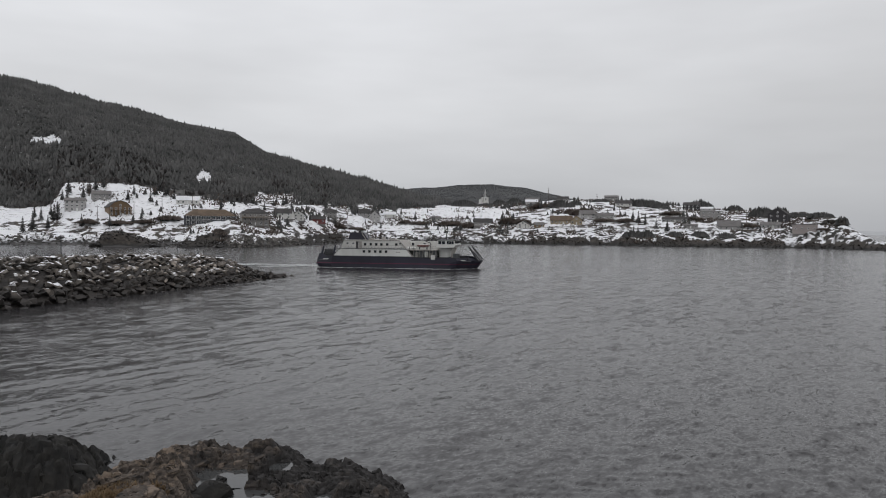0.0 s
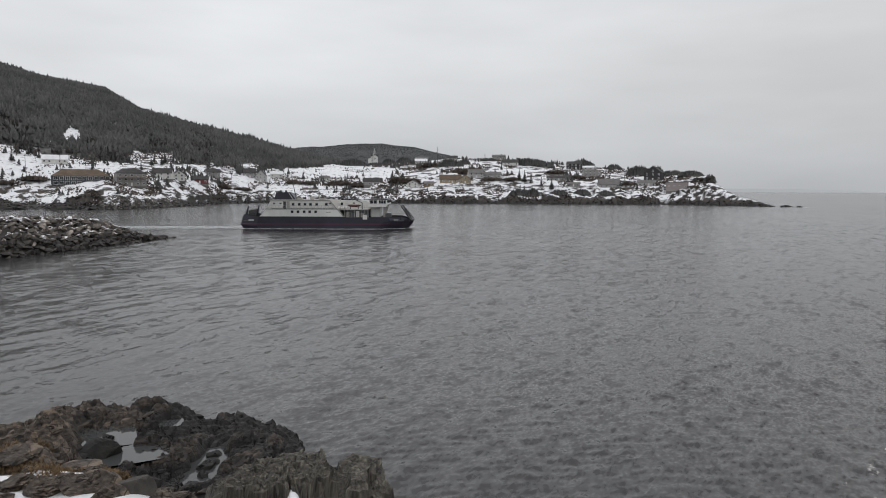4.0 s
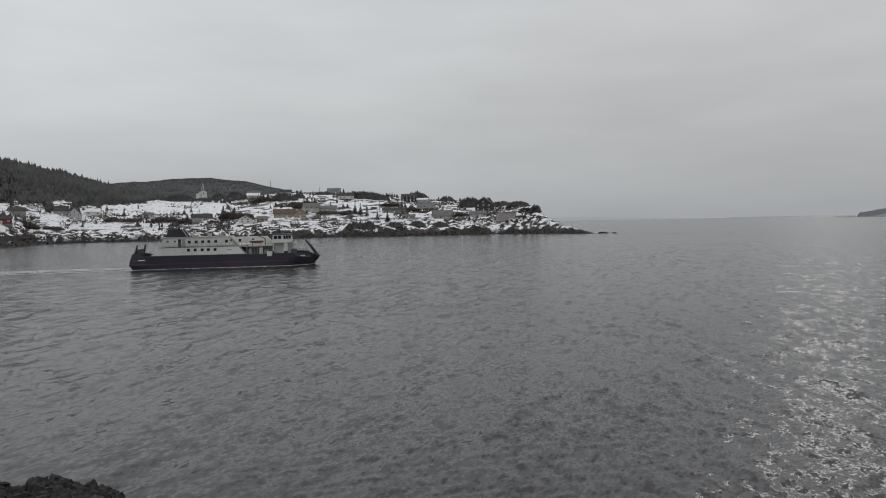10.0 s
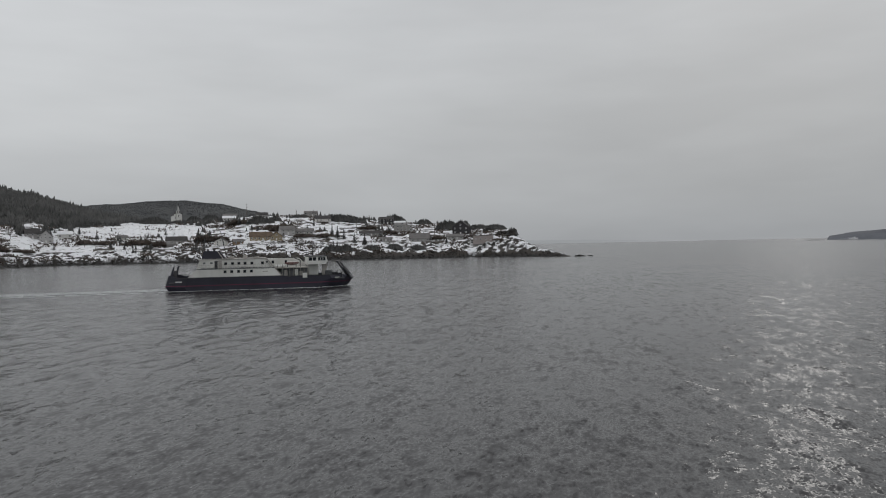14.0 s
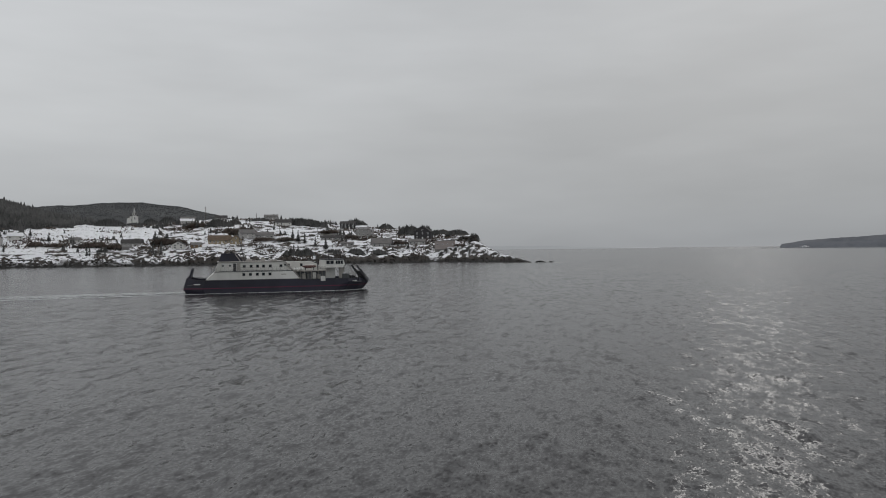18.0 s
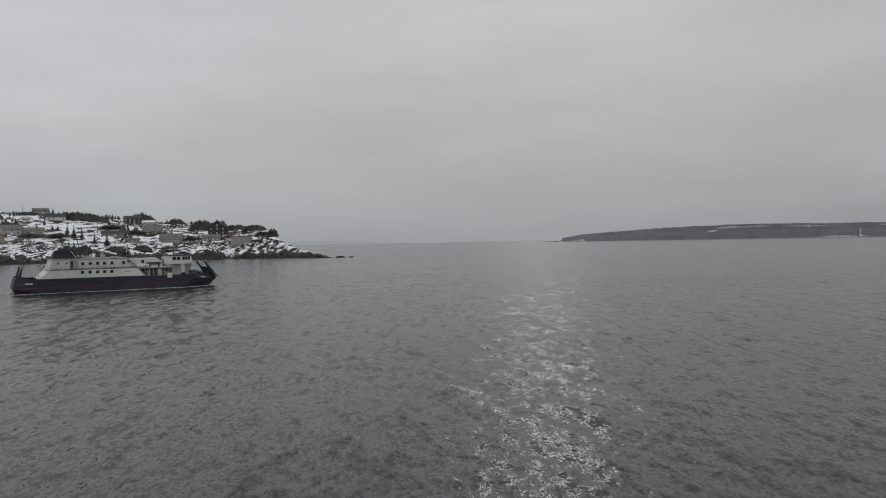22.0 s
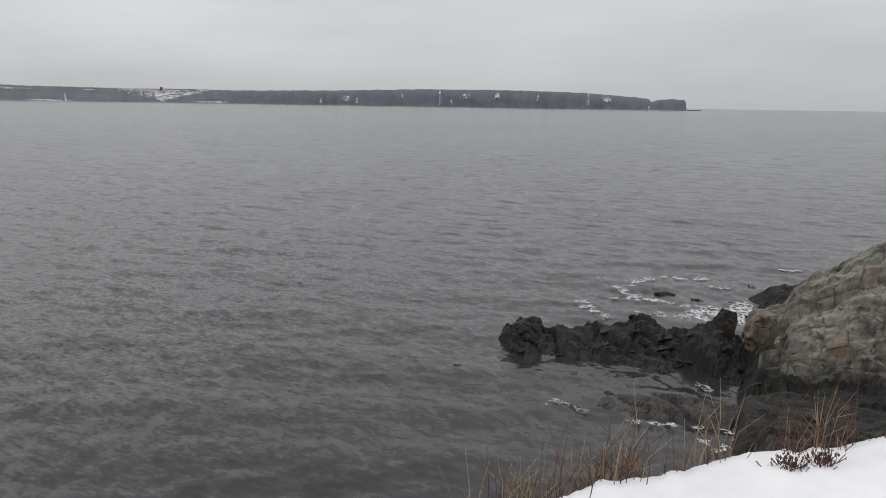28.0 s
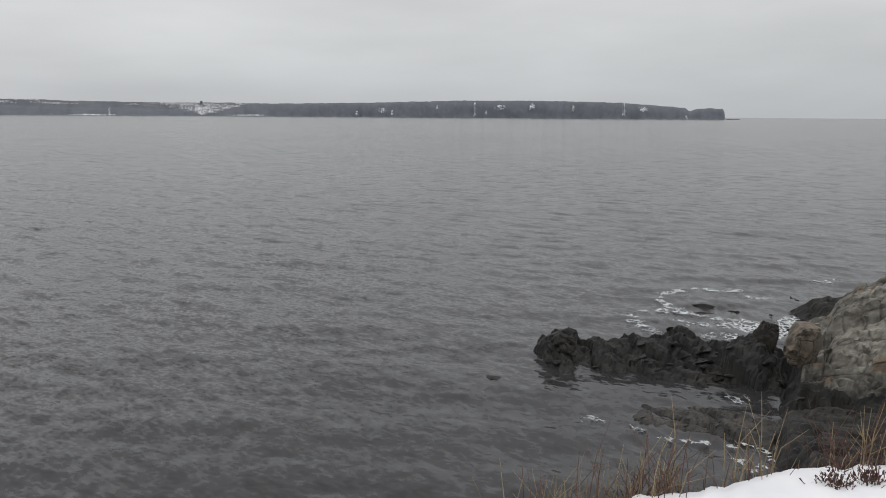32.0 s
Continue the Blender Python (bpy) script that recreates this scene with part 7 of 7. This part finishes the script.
# rocks of their own on the lower shore
def boulder(b, rr, z, size, seed, rough, material, label, yaw=0.0, tilt=0.0):
    o = empty("boulder", Matrix.Translation((rr * math.sin(radians(b)), rr * math.cos(radians(b)), z)) @ pose(0, 0, 0, tilt, 0, -b + yaw), label, "rock", "rocks of the near shore")
    crag("rock_body", size, seed, rough, material, o, levels=5)
    return o


boulder(-15.0, 17.2, 2.95, (0.46, 0.46, 0.56), 3, 0.16, DARK_SLATE, "smooth grey block of rock ringed by snow", 20)
SNOW_ROCKS = ((-24.0, 19.0, 0.24, 0.14), (-22.5, 18.8, 0.42, 0.20), (-27.6, 18.4, 0.60, 0.16), (-24.6, 20.6, 0.34, 0.11), (-22.4, 21.0, 0.62, 0.20), (-20.9, 18.1, 0.50, 0.24), (-19.9, 18.2, 0.42, 0.22), (-18.4, 18.0, 0.55, 0.26), (-17.2, 17.8, 0.6, 0.30), (-26.9, 20.2, 0.5, 0.13), (-25.9, 20.9, 0.4, 0.14), (-23.2, 18.0, 0.22, 0.12), (-18.8, 20.0, 0.7, 0.16), (-16.4, 16.9, 0.45, 0.25), (-13.2, 17.6, 0.4, 0.25), (-12.2, 16.8, 0.5, 0.25), (-21.7, 19.7, 0.16, 0.08), (-25.2, 19.5, 0.18, 0.08))
rnd = random.Random(61)
for _ in range(34):
    w = 0.06 * 4.0 ** rnd.random()
    SNOW_ROCKS += ((rnd.uniform(-31, -11), rnd.uniform(16.2, 21.2), w, w * rnd.uniform(0.3, 0.55)),)
for k, (b, rr, w, h) in enumerate(SNOW_ROCKS):
    boulder(b, rr, float(near_height(np.array([b]), np.array([rr]))[0]) + 0.18, (w, w * 0.7, h), 60 + k, 0.5, ROCK_NEAR, "small dark rock poking out of the snow", 15 * (k % 5))
boulder(-17.3, 25.6, 1.3, (0.75, 0.45, 0.38), 7, 0.4, BLACK_ROCK, "dark rock standing in a tide pool")
for k, (b, rr, w) in enumerate(((-9.3, 25.6, 0.22), (-9.9, 24.5, 0.26), (-10.1, 23.8, 0.18), (-9.2, 24.9, 0.16), (-16.6, 27.2, 0.2), (-18.4, 25.2, 0.3))):
    boulder(b, rr, 0.72 if k < 4 else 1.22, (w * 1.3, w, w * 0.7), 90 + k, 0.5, BLACK_ROCK, "small dark rock standing in a tide pool", 30 * k)
boulder(100.4, 26.2, -0.06, (0.42, 0.25, 0.15), 8, 0.4, BLACK_ROCK, "small black rock awash in the sea")
boulder(123.4, 27.4, 2.1, (0.62, 0.7, 0.85), 9, 0.3, TAN_ROCK, "rounded tan rock leaning on the cliff's end", 20, 12)
boulder(116.4, 39.4, 0.0, (0.55, 0.25, 0.16), 14, 0.4, BLACK_ROCK, "small black rock awash in the surf")
boulder(106.0, 29.3, 0.45, (0.72, 0.6, 0.66), 10, 0.3, BLACK_ROCK, "black knob at the end of the reef")
boulder(121.0, 29.8, 1.35, (0.5, 0.45, 0.75), 11, 0.4, WEED_ROCK, "upright dark rock at the reef's root", 0, 15)

# upright slate fins
fins = empty("slate_outcrop", Matrix.Translation((0, 0, 0)), "upright grey slate fins above the water", "rock")
rnd = random.Random(5)
for k in range(150):
    f = k / 149
    b = -9.6 + 12.6 * f + rnd.uniform(-0.1, 0.1)
    back = k % 3
    rr = 14.1 + 0.33 * back + rnd.uniform(-0.12, 0.12) - 0.6 * f
    el = float(np.interp(b, [-9.7, -8.6, -7.6, -6.6, -4.2, -1.9, -1.7, -1.0, 0.6, 1.3, 1.7, 2.3, 3.1], [-23.2, -21.6, -20.85, -20.55, -20.25, -20.1, -21.5, -21.8, -21.7, -20.8, -21.3, -22.2, -24.2]))
    top = 9.7 + rr * math.tan(radians(el)) - 0.13 * (2 - back) + (0.05 if b < -1.8 else 0.15) * rnd.uniform(-1, 0.4)
    bm = bmesh.new()
    bmesh.ops.create_cube(bm, size=1.0)
    bmesh.ops.subdivide_edges(bm, edges=bm.edges[:], cuts=7, use_grid_fill=True)
    w, dp, h, slant = rnd.choice((0.14, 0.25, 0.4, 0.6, 0.9)) * rnd.uniform(0.8, 1.25), rnd.uniform(0.35, 0.9), 3.0, rnd.uniform(-0.25, 0.35)
    for v in bm.verts:
        c = v.co.copy()
        up = max(0.0, c.z - 0.1) / 0.4
        q = Vector((c.x * w * (1 - 0.2 * up ** 2), c.y * dp * (1 - 0.3 * up), c.z * h + up * (0.25 * c.y * dp + slant * c.x * w)))
        q += 0.12 * noise.noise_vector(Vector((q.x * 4 + k, q.y * 3, q.z * 1.0))) + 0.07 * noise.noise_vector(Vector((q.x * 12 + k, q.y * 9, q.z * 2.0)))
        v.co = q
    for fc in bm.faces:
        fc.smooth = False
    ob = part("fin", bm, SLATE, fins)
    ob.matrix_basis = Matrix.Translation((rr * math.sin(radians(b)), rr * math.cos(radians(b)), top - 1.5)) @ pose(0, 0, 0, rnd.uniform(-7, 0), 6 + rnd.uniform(-2, 2), rnd.uniform(-9, 9) - b)
    ob["label"] = "tapering slate fin"

# snow lodged before the fins
azs, rs = np.meshgrid(np.arange(-6.6, 1.2, 0.15), np.arange(11.5, 14.2, 0.08))
xs, ys = rs * np.sin(np.radians(azs)), rs * np.cos(np.radians(azs))
lodge = np.interp(azs, [-6.6, -5.0, -4.0, -3.5, -3.1, -2.6, -1.8, -0.5, 0.4, 1.2], [-0.8, -0.38, -0.08, 0.20, 0.18, 0.0, -0.10, -0.2, -0.4, -0.8])
zs = 4.03 + lodge * smooth(12.2, 13.4, rs) + 0.22 * fbm(xs / 0.5, ys / 0.5, 3, 12) - 0.55 * smooth(13.0, 12.0, rs) * 0.5
wedge = sheet("snow_wedge", xs, ys, zs, [SNOW])
tagged(wedge, "white snow lodged before the slate fins", "snow", kind="structure")

# rusty grass on the lower rocks
GRASS = surface("rusty_dead_grass", (0.13, 0.085, 0.045), (0.27, 0.19, 0.105), 0.2, 0.95, 0.0)
CLUMPS = ((-27.6, 21.6, 0.9), (-26.4, 20.6, 0.5), (-24.9, 20.8, 0.6), (-23.6, 21.8, 0.6), (-21.8, 21.9, 0.45), (-19.3, 19.2, 0.6), (-18.0, 19.4, 0.55), (-17.0, 19.0, 0.4), (-25.8, 22.4, 0.5), (-20.3, 18.4, 0.3), (-29.5, 21.4, 0.6), (-16.2, 18.6, 0.5), (-22.6, 20.4, 0.5), (-28.3, 20.2, 0.4))
ga, gr = [], []
for b, rr, w in CLUMPS:
    m = int(420 * w)
    gr.append(rr + rg.normal(0, 0.35 * w, m))
    ga.append(b + np.degrees(rg.normal(0, 0.75 * w, m) / rr))
ga, gr = np.concatenate(ga), np.concatenate(gr)
gx, gy = gr * np.sin(np.radians(ga)), gr * np.cos(np.radians(ga))
gz = near_height(ga, gr) + 0.08 + 0.2 * fbm(gx, gy, 2, 5)
v, f = tufts(np.stack([gx, gy, gz], -1), rg.uniform(0.08, 0.22, len(ga)), 9, 16, 0.22)
tagged(new("grass_tufts", mesh_of("grass_tufts", v, f, [GRASS], flat=True)), "rusty dead grass between snow and rocks", "grass", kind="stuff")

# ---- the snow shoulder with dry stalks ----
azs = np.arange(84, 152, 0.35)
fr = np.r_[np.linspace(0.12, 0.9, 26), np.linspace(0.92, 1.0, 8), 1.012, 1.015, 1.0]
AS, FS = np.meshgrid(azs, fr)
edge = np.interp(AS, [84, 90, 107, 119, 127, 133, 150], [2.2, 2.6, 3.3, 3.9, 4.42, 4.95, 6.6]) + 0.10 * fbm(AS / 2.2, AS * 0, 4, 6)
RS = edge * FS
drop = np.interp(FS, [0, 0.85, 0.95, 1.0, 1.012, 1.0151, 1.02], [0.14, 0.12, 0.09, 0.02, -0.06, -0.16, -0.3])
drop[-1] = -0.45
XS, YS = RS * np.sin(np.radians(AS)), RS * np.cos(np.radians(AS))
ZS = np.interp(RS - edge, [-9, 0], [8.02, 7.85]) + drop + (0.045 * fbm(XS / 0.7, YS / 0.7, 3, 19) + 0.012 * fbm(XS / 0.12, YS / 0.12, 2, 29)) * smooth(0.2, 0.5, FS)
bank = sheet("snow_bank", XS, YS, ZS, [SNOW])
tagged(bank, "soft white snow bank on the cliff edge", "snow bank", kind="structure")

STRAW = surface("dry_straw", (0.15, 0.11, 0.06), (0.36, 0.28, 0.16), 0.1, 0.9, 0.0)
RED_STEM = surface("reddish_stem", (0.06, 0.03, 0.025), (0.14, 0.07, 0.05), 0.1, 0.9, 0.0)


def stalks(b, rr, count, tall, spread, seed, material, label, category="grass", lean=0.35, fork=False, name="dry_grass", thick=1.0):
    """A clump of thin dry stalks rising from the bank's edge."""
    rnd = random.Random(seed)
    z = float(np.interp(rr - np.interp(b, [84, 90, 107, 119, 127, 133, 150], [2.2, 2.6, 3.3, 3.9, 4.42, 4.95, 6.6]), [-9, 0, 0.6, 2.5], [8.1, 7.85, 7.15, 5.1]))
    t = empty(name, Matrix.Translation((rr * math.sin(radians(b)), rr * math.cos(radians(b)), z)), label, category, "dry stalks along the snow bank")
    for _ in range(count):
        h = tall * rnd.uniform(0.5, 1.15)
        p = Vector((rnd.gauss(0, spread), rnd.gauss(0, spread), -0.1))
        a, l = rnd.uniform(0, 6.28), rnd.uniform(0, lean)
        bm = bmesh.new()
        mid = p + Vector((math.cos(a) * l * h * 0.35, math.sin(a) * l * h * 0.35, h * 0.6))
        end = p + Vector((math.cos(a) * l * h, math.sin(a) * l * h, h * (1 - 0.25 * l)))
        rod(p, mid, 0.0030 * thick, 0.0024 * thick, 4, bm)
        rod(mid, end, 0.0024 * thick, 0.0011 * thick, 4, bm)
        if fork:
            for _k in range(3 if thick == 1.0 else 7):
                s = p.lerp(mid, rnd.uniform(0.4, 1.0))
                rod(s, s + Vector((rnd.uniform(-0.1, 0.1), rnd.uniform(-0.1, 0.1), rnd.uniform(0.04, 0.14))), 0.0025 * thick, 0.001 * thick, 4, bm)
        part("stalk", bm, material, t)
    return t


rnd = random.Random(77)
for k in range(36):
    b = rnd.choice((rnd.uniform(100, 130), rnd.gauss(106, 2.0), rnd.gauss(111.5, 1.2), rnd.gauss(115.6, 0.9), rnd.gauss(124.5, 2.0)))
    e = float(np.interp(b, [84, 90, 107, 119, 127, 133, 150], [2.2, 2.6, 3.3, 3.9, 4.42, 4.95, 6.6]))
    red = k % 3 == 1
    stalks(b, e + rnd.uniform(0.05, 0.5), rnd.randint(4, 8), rnd.uniform(0.26, 0.66), 0.07, 200 + k, RED_STEM if red else STRAW, "thin reddish stems standing over the snow edge" if red else "pale dry grass stalks standing over the snow edge", lean=0.6, fork=red)
for k, (b, tall) in enumerate(((103.8, 0.34), (105.2, 0.44), (106.4, 0.50), (107.6, 0.40), (110.8, 0.44), (112.2, 0.40), (115.4, 0.42), (122.4, 0.34), (125.8, 0.46))):
    e = float(np.interp(b, [84, 90, 107, 119, 127, 133, 150], [2.2, 2.6, 3.3, 3.9, 4.42, 4.95, 6.6]))
    stalks(b, e + 0.12, 11, tall, 0.06, 360 + k, STRAW, "pale dry grass stalks standing over the snow edge", lean=0.5)
for k, (b, tall) in enumerate(((104.6, 0.36), (109.3, 0.40), (113.2, 0.42), (114.2, 0.44), (117.6, 0.36), (119.3, 0.40), (121.0, 0.32), (126.9, 0.40), (127.8, 0.38), (129.0, 0.42), (130.4, 0.30))):
    e = float(np.interp(b, [84, 90, 107, 119, 127, 133, 150], [2.2, 2.6, 3.3, 3.9, 4.42, 4.95, 6.6]))
    stalks(b, e - 0.02, 7, tall * 1.25, 0.09, 390 + k, STRAW if k % 3 == 2 else RED_STEM, "pale dry grass stalks standing over the snow edge" if k % 3 == 2 else "thin reddish stems standing over the snow edge", lean=0.45, fork=k > 6)
for k, (b, rr) in enumerate(((123.6, 3.75), (126.4, 3.95), (128.5, 4.1))):
    bush = stalks(b, rr, 30, 0.24 if k else 0.13, 0.032, 300 + k, RED_STEM, "small brown weed bush poking through snow", "bush", 0.55, True, "weed_bush", 1.7)
    rs = np.random.RandomState(40 + k)
    q = rs.normal(0, 1, (160, 3)) * np.array((0.04, 0.04, 0.04)) * (1.0 if k else 0.5) + np.array((0, 0, 0.10 if k else 0.05))
    lv, lf = tufts(q, rs.uniform(0.015, 0.04, 160), 50 + k, 2)
    leaves = new("dead_leaves", mesh_of("dead_leaves", lv, lf, [RED_STEM], flat=True))
    leaves.parent = bush
    tagged(leaves, kind="stuff")
for k, (b, rr) in enumerate(((121.0, 3.5), (119.5, 3.6), (130.5, 4.2), (127.0, 3.4), (132, 3.6))):
    stalks(b, rr, 7, 0.12, 0.05, 330 + k, STRAW, "short dry grass tips poking through snow", "grass", 0.8)

# ---- foam among the rocks ----
def surf(b0, b1, r0, r1, label, strength=1.0, z=0.03):
    """A sheet of lacy foam afloat over a stretch of water, thinning to its rim."""
    bb, rr = np.meshgrid(np.linspace(b0, b1, 50), np.linspace(r0, r1, 34))
    x, y = rr * np.sin(np.radians(bb)), rr * np.cos(np.radians(bb))
    ob = sheet("surf", x, y, x * 0 + z, [FOAM])
    u, v = (bb - b0) / (b1 - b0) * 2 - 1, (rr - r0) / (r1 - r0) * 2 - 1
    fade = np.clip(1.15 - (u ** 2 + v ** 2), 0, 1) * strength * np.clip(0.55 + 1.5 * fbm(x / 2.6, y / 2.6, 3, 91), 0, 1.3)
    ob.data.attributes.new("fade", "FLOAT", "POINT").data.foreach_set("value", fade.ravel().astype(np.float32))
    return tagged(ob, label, "foam", "foam among the rocks")


def foam_thread(nodes, wide, seed, label):
    """A broken line of lacy foam curling over the water; nodes are bearings and ranges."""
    k = np.linspace(0, len(nodes) - 1, 46 * len(nodes))
    b, q = np.interp(k, range(len(nodes)), [n[0] for n in nodes]), np.interp(k, range(len(nodes)), [n[1] for n in nodes])
    b, q = b + 0.5 * fbm(k * 1.6, k * 0, 5, seed), q + 0.4 * fbm(k * 1.5, k * 0 + 5, 5, seed + 1)
    x, y = q * np.sin(np.radians(b)), q * np.cos(np.radians(b))
    nx, ny = np.gradient(y), -np.gradient(x)
    ln = np.hypot(nx, ny) + 1e-6
    w = wide * np.clip(2.0 * vnoise(k * 5, k * 0, seed + 2), 0.25, 1.6)
    f = np.linspace(-1, 1, 7)[:, None]
    ob = sheet("surf", x[None] + f * (w * nx / ln)[None], y[None] + f * (w * ny / ln)[None], f * 0 + 0 * x[None] + 0.06, [FOAM])
    fade = (1 - f ** 2) * (0.25 + 1.5 * vnoise(k * 4, k * 0 + 2, seed + 3))[None] * smooth(0, 0.3, k)[None] * smooth(len(nodes) - 1, len(nodes) - 1.3, k)[None]
    ob.data.attributes.new("fade", "FLOAT", "POINT").data.foreach_set("value", fade.ravel().astype(np.float32))
    return tagged(ob, label, "foam", "foam among the rocks", kind="stuff")


SURF = [surf(113.5, 123, 32.6, 38.8, "white surf washing behind the black reef", 1.05),
        surf(109, 121.5, 33.0, 46, "thin foam drifting beyond the reef", 0.62, 0.04),
        surf(121.0, 123.6, 33.5, 39.5, "white surf at the cliff's end", 1.3, 0.05),
        surf(123, 126.5, 46, 52, "thin foam beyond the outer rock", 0.8, 0.04),
        surf(117.5, 121.5, 24.8, 27.2, "thin foam in the cove", 0.45, 0.03),
        surf(32.8, 36.0, 470, 490, "white surf round the rocks off the headland", 1.5, 0.06)]
THREADS = (((113.3, 39.4), (114.2, 42.0), (115.6, 43.4), (117.5, 43.2), (119.4, 44.3)), ((113.0, 40.4), (113.6, 38.6), (115.0, 38.0)), ((110.0, 37.2), (110.8, 35.6), (112.0, 34.2), (112.8, 33.5)), ((111.0, 37.4), (113.5, 37.4), (115.8, 37.6), (117.7, 37.1), (120.2, 36.9)),
           ((119.4, 42.4), (120.4, 41.9), (121.6, 42.3)), ((113.8, 35.8), (116.0, 35.2), (118.5, 35.8)), ((123.5, 49.6), (124.6, 48.6), (125.6, 49.8)),
           ((107.6, 22.6), (107.9, 23.3), (108.7, 23.4), (109.7, 23.0)), ((110.2, 22.9), (110.8, 22.6), (112.1, 22.5)), ((112.8, 22.1), (115.5, 22.0), (119.4, 22.4), (121.3, 22.7), (122.2, 21.9), (121.2, 20.9), (119.8, 21.5)), ((118.8, 26.9), (119.4, 26.1), (120.2, 25.6)))
for k, nodes in enumerate(THREADS):
    SURF.append(foam_thread(nodes, 0.42 if nodes[0][1] > 30 else 0.17, 3 + 4 * k, "broken line of foam drifting beyond the reef" if nodes[0][1] > 30 else "thin foam thread curling in the cove"))


# ---- what moves ----
def motions():
    course = [(0.0, -11.0, 193.0), (3.5, -1.8, 190.0), (6.0, 5.2, 187.8), (9.0, 13.9, 185.0), (10.2, 17.6, 183.9), (10.5, 21.0, 182.8), (11.0, 21.2, 182.75), (11.5, 21.6, 182.6), (12.0, 23.0, 182.2), (15.0, 32.6, 179.3), (18.0, 42.4, 176.4), (21.0, 52.2, 173.5), (24.0, 62.4, 170.6), (28.0, 76.4, 166.6), (32.0, 90.6, 162.5)]
    for thing in (ferry, wake):
        walk(thing, [(t, pose(x * k, y * k, 0, 0, 0, -9)) for t, x, y in course for k in [float(np.interp(t, [0, 3.5, 6, 9, 12, 18, 21, 24, 32], [1.02, 1.02, 1.005, 1.005, 1.01, 1.01, 1.025, 1.04, 1.06]))]])
    # the chop drifts in towards the shore
    walk(water, [(0, pose(0, 0, 0)), (16, pose(-4.0, -6.4, 0)), (32, pose(-8.0, -12.8, 0))])
    for k, s in enumerate(SURF):
        walk(s, [(t, pose(0.25 * math.sin(t * 0.9 + k), 0.25 * math.cos(t * 0.8 + k * 2), 0.01 * math.sin(t * 1.3 + k))) for t in range(0, 33, 2)])


motions()
